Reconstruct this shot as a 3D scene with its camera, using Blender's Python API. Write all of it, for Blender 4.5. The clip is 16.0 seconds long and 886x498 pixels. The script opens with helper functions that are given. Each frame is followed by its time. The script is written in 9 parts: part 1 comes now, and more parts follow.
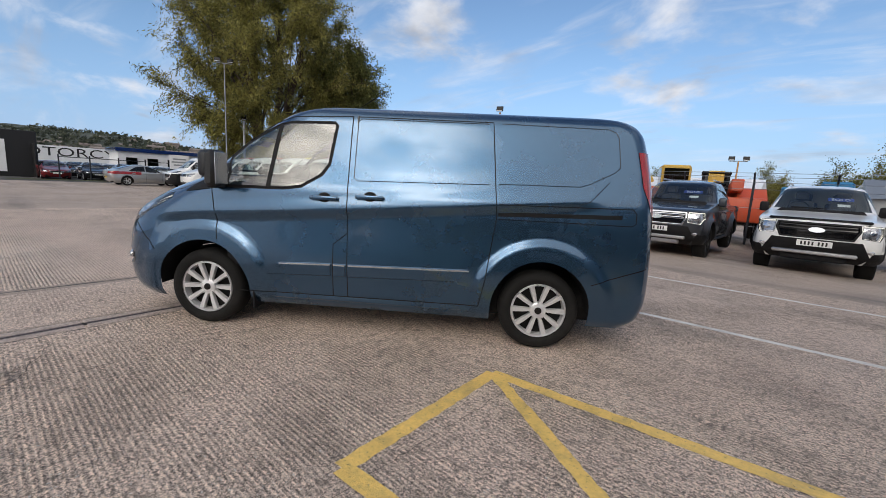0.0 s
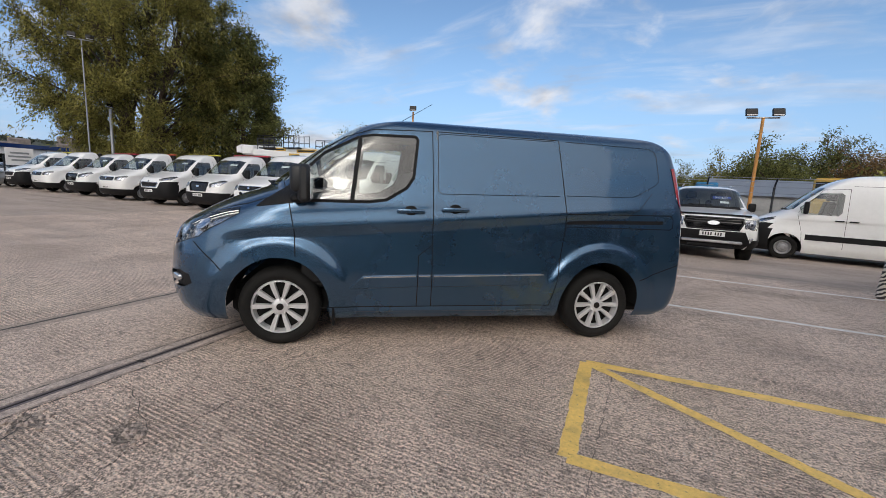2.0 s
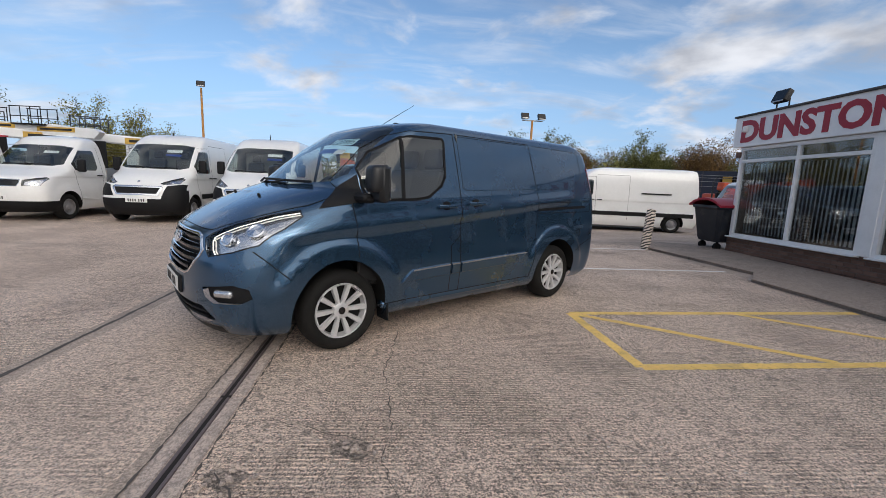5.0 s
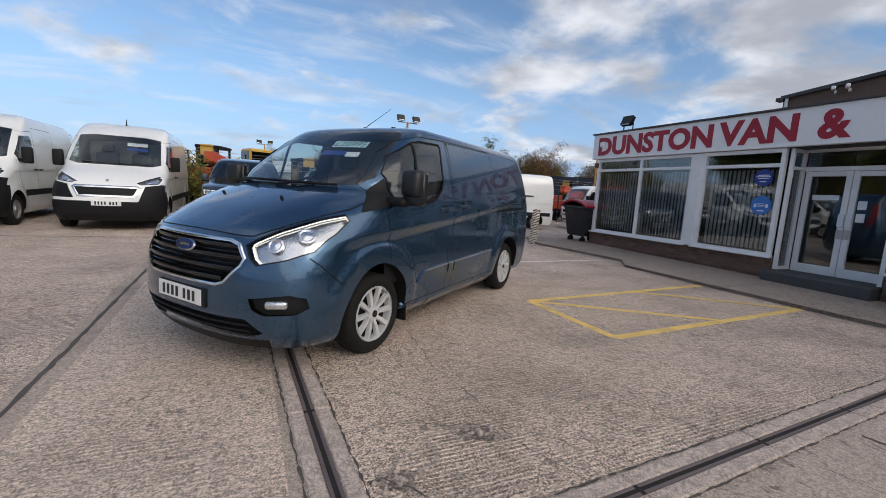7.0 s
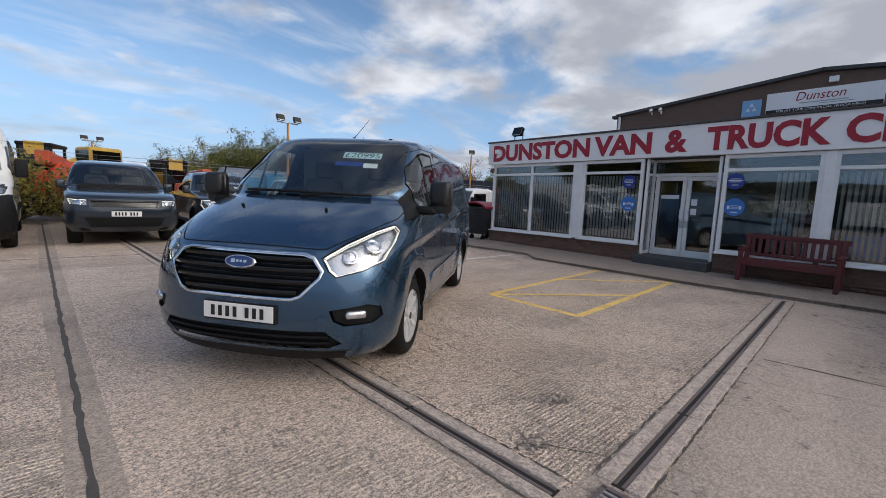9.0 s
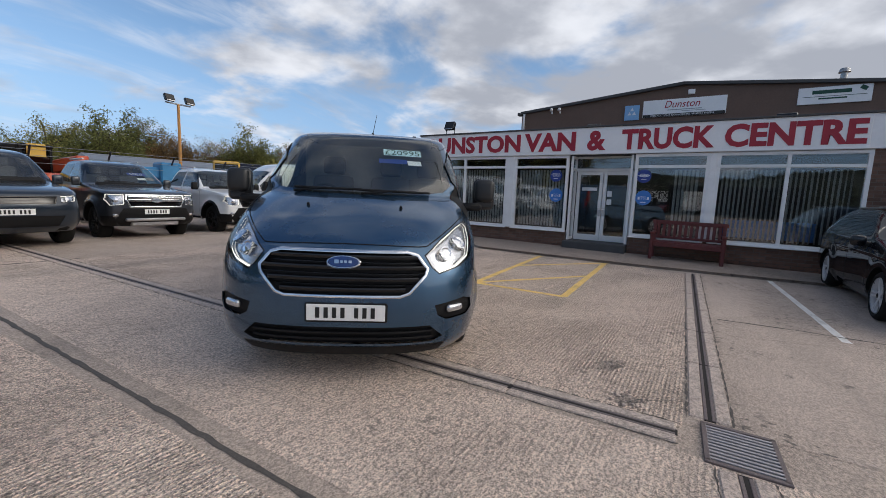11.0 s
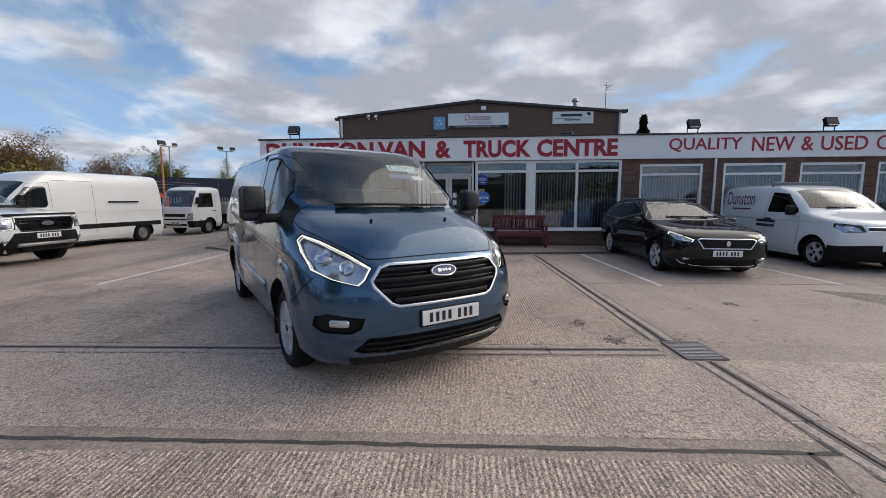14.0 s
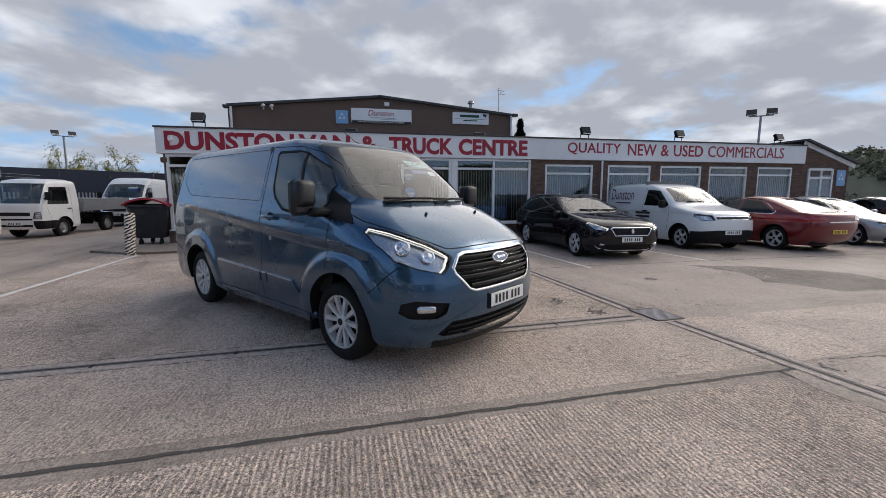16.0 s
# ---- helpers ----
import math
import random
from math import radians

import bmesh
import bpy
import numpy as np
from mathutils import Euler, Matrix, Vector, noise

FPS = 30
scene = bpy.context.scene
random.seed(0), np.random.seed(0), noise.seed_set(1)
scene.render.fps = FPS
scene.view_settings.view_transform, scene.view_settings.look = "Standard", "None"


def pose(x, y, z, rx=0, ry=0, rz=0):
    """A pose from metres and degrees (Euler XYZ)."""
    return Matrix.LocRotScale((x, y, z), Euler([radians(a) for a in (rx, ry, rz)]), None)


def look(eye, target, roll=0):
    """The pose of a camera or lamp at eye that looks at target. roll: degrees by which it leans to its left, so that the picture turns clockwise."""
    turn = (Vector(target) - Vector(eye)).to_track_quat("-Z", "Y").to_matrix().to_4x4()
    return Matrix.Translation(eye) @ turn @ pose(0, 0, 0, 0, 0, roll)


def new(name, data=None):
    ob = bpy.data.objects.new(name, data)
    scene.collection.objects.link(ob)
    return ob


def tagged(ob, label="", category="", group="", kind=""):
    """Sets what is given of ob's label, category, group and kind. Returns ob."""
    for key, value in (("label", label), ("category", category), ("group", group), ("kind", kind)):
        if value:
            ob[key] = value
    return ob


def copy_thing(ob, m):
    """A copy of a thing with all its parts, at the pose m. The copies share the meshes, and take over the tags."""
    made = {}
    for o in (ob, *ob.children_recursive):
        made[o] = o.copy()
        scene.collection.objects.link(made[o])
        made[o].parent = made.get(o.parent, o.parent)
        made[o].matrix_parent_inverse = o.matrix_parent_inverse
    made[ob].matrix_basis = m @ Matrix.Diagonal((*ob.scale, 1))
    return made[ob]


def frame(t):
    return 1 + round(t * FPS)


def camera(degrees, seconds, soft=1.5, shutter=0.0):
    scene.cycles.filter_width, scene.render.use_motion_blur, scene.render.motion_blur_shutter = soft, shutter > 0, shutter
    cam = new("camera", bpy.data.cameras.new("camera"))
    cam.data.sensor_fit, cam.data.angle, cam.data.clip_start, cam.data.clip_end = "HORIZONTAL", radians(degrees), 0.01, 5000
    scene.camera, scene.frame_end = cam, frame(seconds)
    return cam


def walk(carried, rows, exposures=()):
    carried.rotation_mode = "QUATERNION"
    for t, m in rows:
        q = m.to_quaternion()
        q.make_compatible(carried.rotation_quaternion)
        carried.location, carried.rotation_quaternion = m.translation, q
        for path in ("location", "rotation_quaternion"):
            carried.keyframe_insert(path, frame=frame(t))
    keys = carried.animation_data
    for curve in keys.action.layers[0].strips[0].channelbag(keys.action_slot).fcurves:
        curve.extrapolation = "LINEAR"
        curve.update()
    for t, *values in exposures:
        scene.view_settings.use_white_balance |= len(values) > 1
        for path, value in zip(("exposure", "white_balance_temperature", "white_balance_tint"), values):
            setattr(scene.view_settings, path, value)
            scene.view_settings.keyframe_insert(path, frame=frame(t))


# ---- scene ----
# ---------- camera ----------
cam = camera(94.1, 16.0, soft=0.45)
PATH = [
    (0, (0.76, 1.128, 1.367), (-0.531, 2.622, 1.051), 3.1),
    (0.5, (0.494, 0.785, 1.388), (-0.688, 2.365, 1.063), 3.5),
    (1, (0.154, 0.558, 1.396), (-0.937, 2.204, 1.081), 3.5),
    (1.5, (-0.186, 0.313, 1.402), (-1.17, 2.028, 1.098), 3.3),
    (2, (-0.483, 0.042, 1.423), (-1.347, 1.819, 1.117), 2.9),
    (2.5, (-0.844, -0.152, 1.409), (-1.571, 1.685, 1.096), 2.4),
    (3, (-1.179, -0.381, 1.407), (-1.744, 1.51, 1.083), 2.1),
    (3.5, (-1.496, -0.569, 1.424), (-1.889, 1.364, 1.09), 1.9),
    (6, (-3.326, -0.877, 1.414), (-2.845, 1.04, 1.108), 3.2),
    (6.5, (-3.683, -0.818, 1.402), (-3.031, 1.048, 1.1), 3.6),
    (7, (-4.038, -0.753, 1.405), (-3.225, 1.05, 1.111), 3.6),
    (7.5, (-4.401, -0.711, 1.411), (-3.438, 1.018, 1.124), 3.6),
    (8, (-4.736, -0.582, 1.387), (-3.636, 1.065, 1.11), 3.2),
    (8.5, (-5.046, -0.454, 1.39), (-3.817, 1.101, 1.126), 3.0),
    (9, (-5.387, -0.311, 1.396), (-4.039, 1.145, 1.145), 2.8),
    (11.5, (-6.73, 0.888, 1.394), (-4.985, 1.825, 1.116), 2.6),
    (12, (-6.971, 1.157, 1.395), (-5.16, 1.96, 1.121), 2.4),
    (12.5, (-7.156, 1.486, 1.413), (-5.282, 2.132, 1.148), 2.0),
    (13, (-7.355, 1.781, 1.414), (-5.43, 2.259, 1.158), 1.3),
    (13.5, (-7.53, 2.096, 1.413), (-5.568, 2.398, 1.169), 0.6),
    (14, (-7.624, 2.467, 1.433), (-5.642, 2.584, 1.192), 0.3),
    (14.5, (-7.738, 2.814, 1.423), (-5.753, 2.762, 1.19), 0.2),
    (15, (-7.796, 3.175, 1.404), (-5.82, 2.973, 1.167), 0.4),
    (15.5, (-7.81, 3.552, 1.418), (-5.853, 3.218, 1.173), 0.4),
    (16, (-7.818, 3.921, 1.408), (-5.887, 3.467, 1.152), 0.4),
]
walk(cam, [(t, look(eye, target, roll)) for t, eye, target, roll in PATH])

# ---------- sky, sun ----------
SUN_AZ, SUN_EL = radians(-68), radians(31)      # azimuth from +x towards +y
sun_dir = Vector((math.cos(SUN_AZ) * math.cos(SUN_EL), math.sin(SUN_AZ) * math.cos(SUN_EL), math.sin(SUN_EL)))

world = bpy.data.worlds.new("sky")
scene.world = world
world.use_nodes = True


def nd(tree, kind, loc=None, **inputs):
    n = tree.nodes.new(kind)
    for k, v in inputs.items():
        n.inputs[k.replace("_", " ")].default_value = v
    return n


def build_sky():
    t = world.node_tree
    t.nodes.clear()
    L = t.links.new
    sky = t.nodes.new("ShaderNodeTexSky")
    sky.sky_type, sky.sun_disc = "NISHITA", False
    sky.sun_elevation, sky.sun_rotation = SUN_EL, radians(90) - SUN_AZ
    sky.air_density, sky.dust_density, sky.ozone_density = 1.1, 0.1, 4.0
    co = t.nodes.new("ShaderNodeTexCoord")
    # flatten the dome so that clouds thin out and crowd together towards the horizon
    sep = t.nodes.new("ShaderNodeSeparateXYZ")
    L(co.outputs["Generated"], sep.inputs[0])
    den = t.nodes.new("ShaderNodeMath"); den.operation = "ADD"; den.inputs[1].default_value = 0.22
    mx = t.nodes.new("ShaderNodeMath"); mx.operation = "MAXIMUM"; mx.inputs[1].default_value = 0.0
    L(sep.outputs[2], mx.inputs[0]); L(mx.outputs[0], den.inputs[0])
    dx = t.nodes.new("ShaderNodeMath"); dx.operation = "DIVIDE"
    dy = t.nodes.new("ShaderNodeMath"); dy.operation = "DIVIDE"
    L(sep.outputs[0], dx.inputs[0]); L(den.outputs[0], dx.inputs[1])
    L(sep.outputs[1], dy.inputs[0]); L(den.outputs[0], dy.inputs[1])
    com = t.nodes.new("ShaderNodeCombineXYZ")
    L(dx.outputs[0], com.inputs[0]); L(dy.outputs[0], com.inputs[1])

    def ramp(src, a, b):
        r = t.nodes.new("ShaderNodeMapRange"); r.interpolation_type = "SMOOTHSTEP"
        r.inputs["From Min"].default_value, r.inputs["From Max"].default_value = a, b
        L(src, r.inputs["Value"])
        return r.outputs[0]

    def mathn(op, a, b):
        m = t.nodes.new("ShaderNodeMath"); m.operation = op
        for i, v in enumerate((a, b)):
            if isinstance(v, (int, float)):
                m.inputs[i].default_value = v
            else:
                L(v, m.inputs[i])
        return m.outputs[0]

    def noise_of(scale, stretch, rot, detail, rough, dist=0.0):
        mp = t.nodes.new("ShaderNodeMapping")
        mp.inputs["Rotation"].default_value = (0, 0, radians(rot)); mp.inputs["Scale"].default_value = stretch
        L(com.outputs[0], mp.inputs[0])
        n = nd(t, "ShaderNodeTexNoise", Scale=scale, Detail=detail, Roughness=rough, Distortion=dist)
        L(mp.outputs[0], n.inputs["Vector"])
        return n.outputs["Fac"]

    wisps = noise_of(1.1, (1.0, 3.2, 1), -20, 7, 0.56, 0.6)
    heaps = noise_of(1.7, (1.0, 1.0, 1), 10, 8, 0.55, 0.25)
    shade = noise_of(2.6, (1, 1, 1), 40, 6, 0.5)
    # the cloud deck is closed towards the building's side (east and south) and open towards north
    toward = t.nodes.new("ShaderNodeVectorMath"); toward.operation = "DOT_PRODUCT"
    toward.inputs[1].default_value = (0.62, -0.78, 0.0)
    L(co.outputs["Generated"], toward.inputs[0])
    deck = ramp(toward.outputs["Value"], -0.75, 0.65)
    cover_h = ramp(mathn("ADD", heaps, mathn("MULTIPLY", deck, 0.21)), 0.50, 0.70)
    cover_w = mathn("MULTIPLY", ramp(wisps, 0.45, 0.76), 0.62)
    cover = mathn("MAXIMUM", cover_h, cover_w)
    cover = mathn("MULTIPLY", cover, ramp(sep.outputs[2], -0.02, 0.1))
    # cloud colour: white tops, grey undersides where the deck is thick
    near_sun = t.nodes.new("ShaderNodeVectorMath"); near_sun.operation = "DOT_PRODUCT"
    near_sun.inputs[1].default_value = sun_dir
    L(co.outputs["Generated"], near_sun.inputs[0])
    grey = ramp(mathn("ADD", mathn("MULTIPLY", shade, 1.0), mathn("MULTIPLY", deck, 0.14)), 0.38, 0.70)
    cc = t.nodes.new("ShaderNodeMix"); cc.data_type = "RGBA"
    cc.inputs["A"].default_value = (6.1, 6.3, 6.8, 1)
    cc.inputs["B"].default_value = (3.0, 3.2, 3.7, 1)
    L(grey, cc.inputs["Factor"])
    glow = t.nodes.new("ShaderNodeMix"); glow.data_type = "RGBA"; glow.blend_type = "ADD"
    L(mathn("MULTIPLY", ramp(near_sun.outputs["Value"], 0.95, 1.0), ramp(shade, 0.72, 0.36)), glow.inputs["Factor"])
    L(cc.outputs["Result"], glow.inputs["A"])
    glow.inputs["B"].default_value = (85.0, 79.0, 70.0, 1)
    haze = t.nodes.new("ShaderNodeMix"); haze.data_type = "RGBA"
    L(mathn("MULTIPLY", ramp(sep.outputs[2], 0.34, -0.05), 0.8), haze.inputs["Factor"])
    L(sky.outputs[0], haze.inputs["A"])
    haze.inputs["B"].default_value = (1.9, 3.2, 6.1, 1)
    mix = t.nodes.new("ShaderNodeMix"); mix.data_type = "RGBA"
    L(cover, mix.inputs["Factor"])
    L(haze.outputs["Result"], mix.inputs["A"]); L(glow.outputs["Result"], mix.inputs["B"])
    bg = t.nodes.new("ShaderNodeBackground")
    bg.inputs["Strength"].default_value = 0.094
    L(mix.outputs["Result"], bg.inputs["Color"])
    out = t.nodes.new("ShaderNodeOutputWorld")
    L(bg.outputs[0], out.inputs["Surface"])


build_sky()
sun = new("sun", bpy.data.lights.new("sun", "SUN"))
sun.data.energy, sun.data.angle, sun.data.color = 1.0, radians(90), (1.0, 0.90, 0.78)
sun.matrix_world = look(sun_dir * 100, (0, 0, 0))
scene.view_settings.exposure = 0.55

# ---------- materials ----------
def pbr(name, col, rough=0.5, metal=0.0, coat=0.0, var=0.12, scale=6.0, bump=0.0, bscale=60.0, dirt=0.0, dirtcol=(0.16, 0.13, 0.10), spec=0.5, rand=0.0):
    """A painted or raw surface: base colour varied at two scales, fine relief and a film of dirt."""
    m = bpy.data.materials.new(name)
    m.use_nodes = True
    t = m.node_tree
    L = t.links.new
    b = t.nodes["Principled BSDF"]
    b.inputs["Roughness"].default_value, b.inputs["Metallic"].default_value = rough, metal
    b.inputs["Coat Weight"].default_value, b.inputs["Coat Roughness"].default_value = coat, 0.04
    b.inputs["Specular IOR Level"].default_value = spec
    co = t.nodes.new("ShaderNodeTexCoord")
    n1 = nd(t, "ShaderNodeTexNoise", Scale=scale, Detail=6.0, Roughness=0.6)
    n2 = nd(t, "ShaderNodeTexNoise", Scale=scale * 9, Detail=4.0, Roughness=0.6)
    L(co.outputs["Object"], n1.inputs["Vector"]); L(co.outputs["Object"], n2.inputs["Vector"])
    add = t.nodes.new("ShaderNodeMath"); add.operation = "ADD"
    L(n1.outputs["Fac"], add.inputs[0]); L(n2.outputs["Fac"], add.inputs[1])
    mr = t.nodes.new("ShaderNodeMapRange")
    mr.inputs["From Min"].default_value, mr.inputs["From Max"].default_value = 0.6, 1.4
    mr.inputs["To Min"].default_value, mr.inputs["To Max"].default_value = 1 - var, 1 + var
    L(add.outputs[0], mr.inputs["Value"])
    value = mr.outputs[0]
    if rand:
        oi = t.nodes.new("ShaderNodeObjectInfo")
        r2 = t.nodes.new("ShaderNodeMapRange")
        r2.inputs["To Min"].default_value, r2.inputs["To Max"].default_value = 1 - rand, 1 + rand
        L(oi.outputs["Random"], r2.inputs["Value"])
        mm = t.nodes.new("ShaderNodeMath"); mm.operation = "MULTIPLY"
        L(value, mm.inputs[0]); L(r2.outputs[0], mm.inputs[1])
        value = mm.outputs[0]
    hsv = t.nodes.new("ShaderNodeHueSaturation")
    hsv.inputs["Color"].default_value = (*col, 1)
    L(value, hsv.inputs["Value"])
    colour = hsv.outputs[0]
    if dirt:
        n3 = nd(t, "ShaderNodeTexNoise", Scale=scale * 0.7, Detail=8.0, Roughness=0.7)
        L(co.outputs["Object"], n3.inputs["Vector"])
        d = t.nodes.new("ShaderNodeMapRange")
        d.inputs["From Min"].default_value, d.inputs["From Max"].default_value = 0.5, 0.8
        d.inputs["To Max"].default_value = dirt
        L(n3.outputs["Fac"], d.inputs["Value"])
        mx = t.nodes.new("ShaderNodeMix"); mx.data_type = "RGBA"
        L(d.outputs[0], mx.inputs["Factor"]); L(colour, mx.inputs["A"])
        mx.inputs["B"].default_value = (*dirtcol, 1)
        colour = mx.outputs["Result"]
    L(colour, b.inputs["Base Color"])
    rr = t.nodes.new("ShaderNodeMapRange")
    rr.inputs["To Min"].default_value, rr.inputs["To Max"].default_value = max(0.02, rough - 0.08), min(1, rough + 0.08)
    L(n1.outputs["Fac"], rr.inputs["Value"]); L(rr.outputs[0], b.inputs["Roughness"])
    if bump:
        n4 = nd(t, "ShaderNodeTexNoise", Scale=bscale, Detail=5.0, Roughness=0.6)
        L(co.outputs["Object"], n4.inputs["Vector"])
        bp = nd(t, "ShaderNodeBump", Strength=bump, Distance=0.01)
        L(n4.outputs["Fac"], bp.inputs["Height"]); L(bp.outputs[0], b.inputs["Normal"])
    return m


def carpaint(name, col, metal=0.0, rough=0.35, orange=0.02, dirt=0.05, spec=0.25):
    m = pbr(name, col, rough, metal, coat=1.0, var=0.04, scale=1.5, spec=spec, dirt=dirt, dirtcol=(0.22, 0.19, 0.16))
    t = m.node_tree
    L = t.links.new
    b = t.nodes["Principled BSDF"]
    co = t.nodes.new("ShaderNodeTexCoord")
    n = nd(t, "ShaderNodeTexNoise", Scale=14.0, Detail=2.0)
    L(co.outputs["Object"], n.inputs["Vector"])
    bp = nd(t, "ShaderNodeBump", Strength=orange, Distance=0.01)
    L(n.outputs["Fac"], bp.inputs["Height"]); L(bp.outputs[0], b.inputs["Coat Normal"])
    return m


def glassy(name, tint, gloss_ior=1.5, rough=0.0):
    """Thin pane: tinted see-through, with gloss that grows at grazing angles."""
    m = bpy.data.materials.new(name)
    m.use_nodes = True
    t = m.node_tree
    t.nodes.clear()
    L = t.links.new
    tr = nd(t, "ShaderNodeBsdfTransparent", Color=(*tint, 1))
    gl = nd(t, "ShaderNodeBsdfGlossy", Roughness=rough, Color=(1, 1, 1, 1))
    lw = nd(t, "ShaderNodeLayerWeight", Blend=0.5)
    pw = t.nodes.new("ShaderNodeMath"); pw.operation = "POWER"; pw.inputs[1].default_value = 5.0
    L(lw.outputs["Facing"], pw.inputs[0])
    fr = t.nodes.new("ShaderNodeMapRange")
    fr.inputs["To Min"].default_value = ((gloss_ior - 1) / (gloss_ior + 1)) ** 2
    L(pw.outputs[0], fr.inputs["Value"])
    mx = t.nodes.new("ShaderNodeMixShader")
    L(fr.outputs[0], mx.inputs[0]); L(tr.outputs[0], mx.inputs[1]); L(gl.outputs[0], mx.inputs[2])
    out = t.nodes.new("ShaderNodeOutputMaterial")
    L(mx.outputs[0], out.inputs[0])
    return m


def glowing(name, col, power):
    m = bpy.data.materials.new(name)
    m.use_nodes = True
    b = m.node_tree.nodes["Principled BSDF"]
    b.inputs["Base Color"].default_value = (*col, 1)
    b.inputs["Emission Color"].default_value, b.inputs["Emission Strength"].default_value = (*col, 1), power
    return m


def concrete(name, base, ribs=True, ribscale=13.0, stain=0.5, angle=0.0, rib_bump=0.6, ribcol=0.62, pits=0.5, keep=0.0, wobble=2.6, grain=1.0):
    """Brushed yard concrete: tamping ridges, exposed grit, damp and oily stains."""
    m = bpy.data.materials.new(name)
    m.use_nodes = True
    t = m.node_tree
    L = t.links.new
    b = t.nodes["Principled BSDF"]
    co = t.nodes.new("ShaderNodeTexCoord")
    mp = t.nodes.new("ShaderNodeMapping"); mp.inputs["Rotation"].default_value = (0, 0, radians(angle))
    L(co.outputs["Object"], mp.inputs[0])
    P = mp.outputs[0]
    def noise_(s, d=6.0, r=0.6, stretch=None):
        src = P
        if stretch:
            q = t.nodes.new("ShaderNodeMapping"); q.inputs["Scale"].default_value = stretch
            L(P, q.inputs[0]); src = q.outputs[0]
        n = nd(t, "ShaderNodeTexNoise", Scale=s, Detail=d, Roughness=r)
        L(src, n.inputs["Vector"])
        return n.outputs["Fac"]
    def rng(v, a, b_, lo=0.0, hi=1.0):
        r = t.nodes.new("ShaderNodeMapRange")
        for k, x in (("From Min", a), ("From Max", b_), ("To Min", lo), ("To Max", hi)):
            r.inputs[k].default_value = x
        L(v, r.inputs["Value"])
        return r.outputs[0]
    def op(o, a, b_):
        n = t.nodes.new("ShaderNodeMath"); n.operation = o
        for i, v in enumerate((a, b_)):
            if isinstance(v, (int, float)):
                n.inputs[i].default_value = v
            else:
                L(v, n.inputs[i])
        return n.outputs[0]
    def mixc(f, a, c):
        x = t.nodes.new("ShaderNodeMix"); x.data_type = "RGBA"
        L(f, x.inputs["Factor"])
        if isinstance(a, tuple):
            x.inputs["A"].default_value = (*a, 1)
        else:
            L(a, x.inputs["A"])
        x.inputs["B"].default_value = (*c, 1)
        return x.outputs["Result"]
    big, mid, fine, grit = noise_(0.35), noise_(2.2, 8, 0.65), noise_(44, 4, 0.75, (0.8, 1.1, 1)), noise_(85, 3, 0.8)
    lane = noise_(0.5, 5, 0.6, (0.25, 1.6, 1))
    col = mixc(rng(big, 0.35, 0.65), base, tuple(c * 0.74 for c in base))
    col = mixc(rng(mid, 0.45, 0.75, 0, 0.55), col, (base[0] * 0.58, base[1] * 0.56, base[2] * 0.54))
    col = mixc(rng(fine, 0.50, 0.56, 0, 0.9 * grain), col, (base[0] * 1.6, base[1] * 1.56, base[2] * 1.5))
    col = mixc(rng(fine, 0.49, 0.42, 0, 0.9 * grain), col, (base[0] * 0.30, base[1] * 0.29, base[2] * 0.28))
    col = mixc(rng(grit, 0.52, 0.57, 0, 0.8 * grain), col, (base[0] * 1.7, base[1] * 1.66, base[2] * 1.6))
    col = mixc(rng(grit, 0.47, 0.40, 0, 0.85 * grain), col, (base[0] * 0.28, base[1] * 0.27, base[2] * 0.27))
    blot = noise_(12, 5, 0.72, (0.9, 1.1, 1))
    col = mixc(rng(blot, 0.53, 0.61, 0, 0.5 * grain), col, (base[0] * 0.42, base[1] * 0.41, base[2] * 0.40))
    col = mixc(rng(blot, 0.46, 0.38, 0, 0.45 * grain), col, (base[0] * 1.35, base[1] * 1.33, base[2] * 1.3))
    # pale stones of the aggregate
    col = mixc(rng(noise_(46, 2, 0.5), 0.675, 0.70, 0, 0.8 * grain), col, (0.66, 0.62, 0.57))
    col = mixc(rng(lane, 0.52, 0.72, 0, stain), col, (0.085, 0.078, 0.072))
    # broken-out dashes, gathered in patches
    dashes = op("MULTIPLY", rng(noise_(13, 3, 0.55, (1.7, 0.7, 1)), 0.58, 0.62), rng(noise_(0.7, 4, 0.6), 0.52, 0.60))
    col = mixc(op("MULTIPLY", dashes, pits), col, (0.075, 0.066, 0.06))
    spots = noise_(5.5, 3, 0.5)
    col = mixc(rng(spots, 0.69, 0.74, 0, pits), col, (0.05, 0.046, 0.042))
    height = op("ADD", op("MULTIPLY", fine, 0.35), op("MULTIPLY", grit, 0.35))
    if ribs:
        w = nd(t, "ShaderNodeTexWave", Scale=ribscale, Distortion=wobble, Detail=3.0)
        w.inputs["Detail Scale"].default_value, w.inputs["Detail Roughness"].default_value = 5.0, 0.65
        w.wave_type, w.bands_direction = "BANDS", "Y"
        q = t.nodes.new("ShaderNodeMapping"); q.inputs["Scale"].default_value = (0.22, 1, 1)
        L(P, q.inputs[0]); L(q.outputs[0], w.inputs["Vector"])
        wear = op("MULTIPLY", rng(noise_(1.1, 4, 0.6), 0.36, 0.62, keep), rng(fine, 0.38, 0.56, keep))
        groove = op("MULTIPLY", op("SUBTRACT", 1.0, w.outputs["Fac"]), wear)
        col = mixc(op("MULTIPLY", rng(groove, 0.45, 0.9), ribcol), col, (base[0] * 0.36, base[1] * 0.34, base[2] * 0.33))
        height = op("ADD", height, op("MULTIPLY", op("MULTIPLY", w.outputs["Fac"], wear), rib_bump))
    L(col, b.inputs["Base Color"])
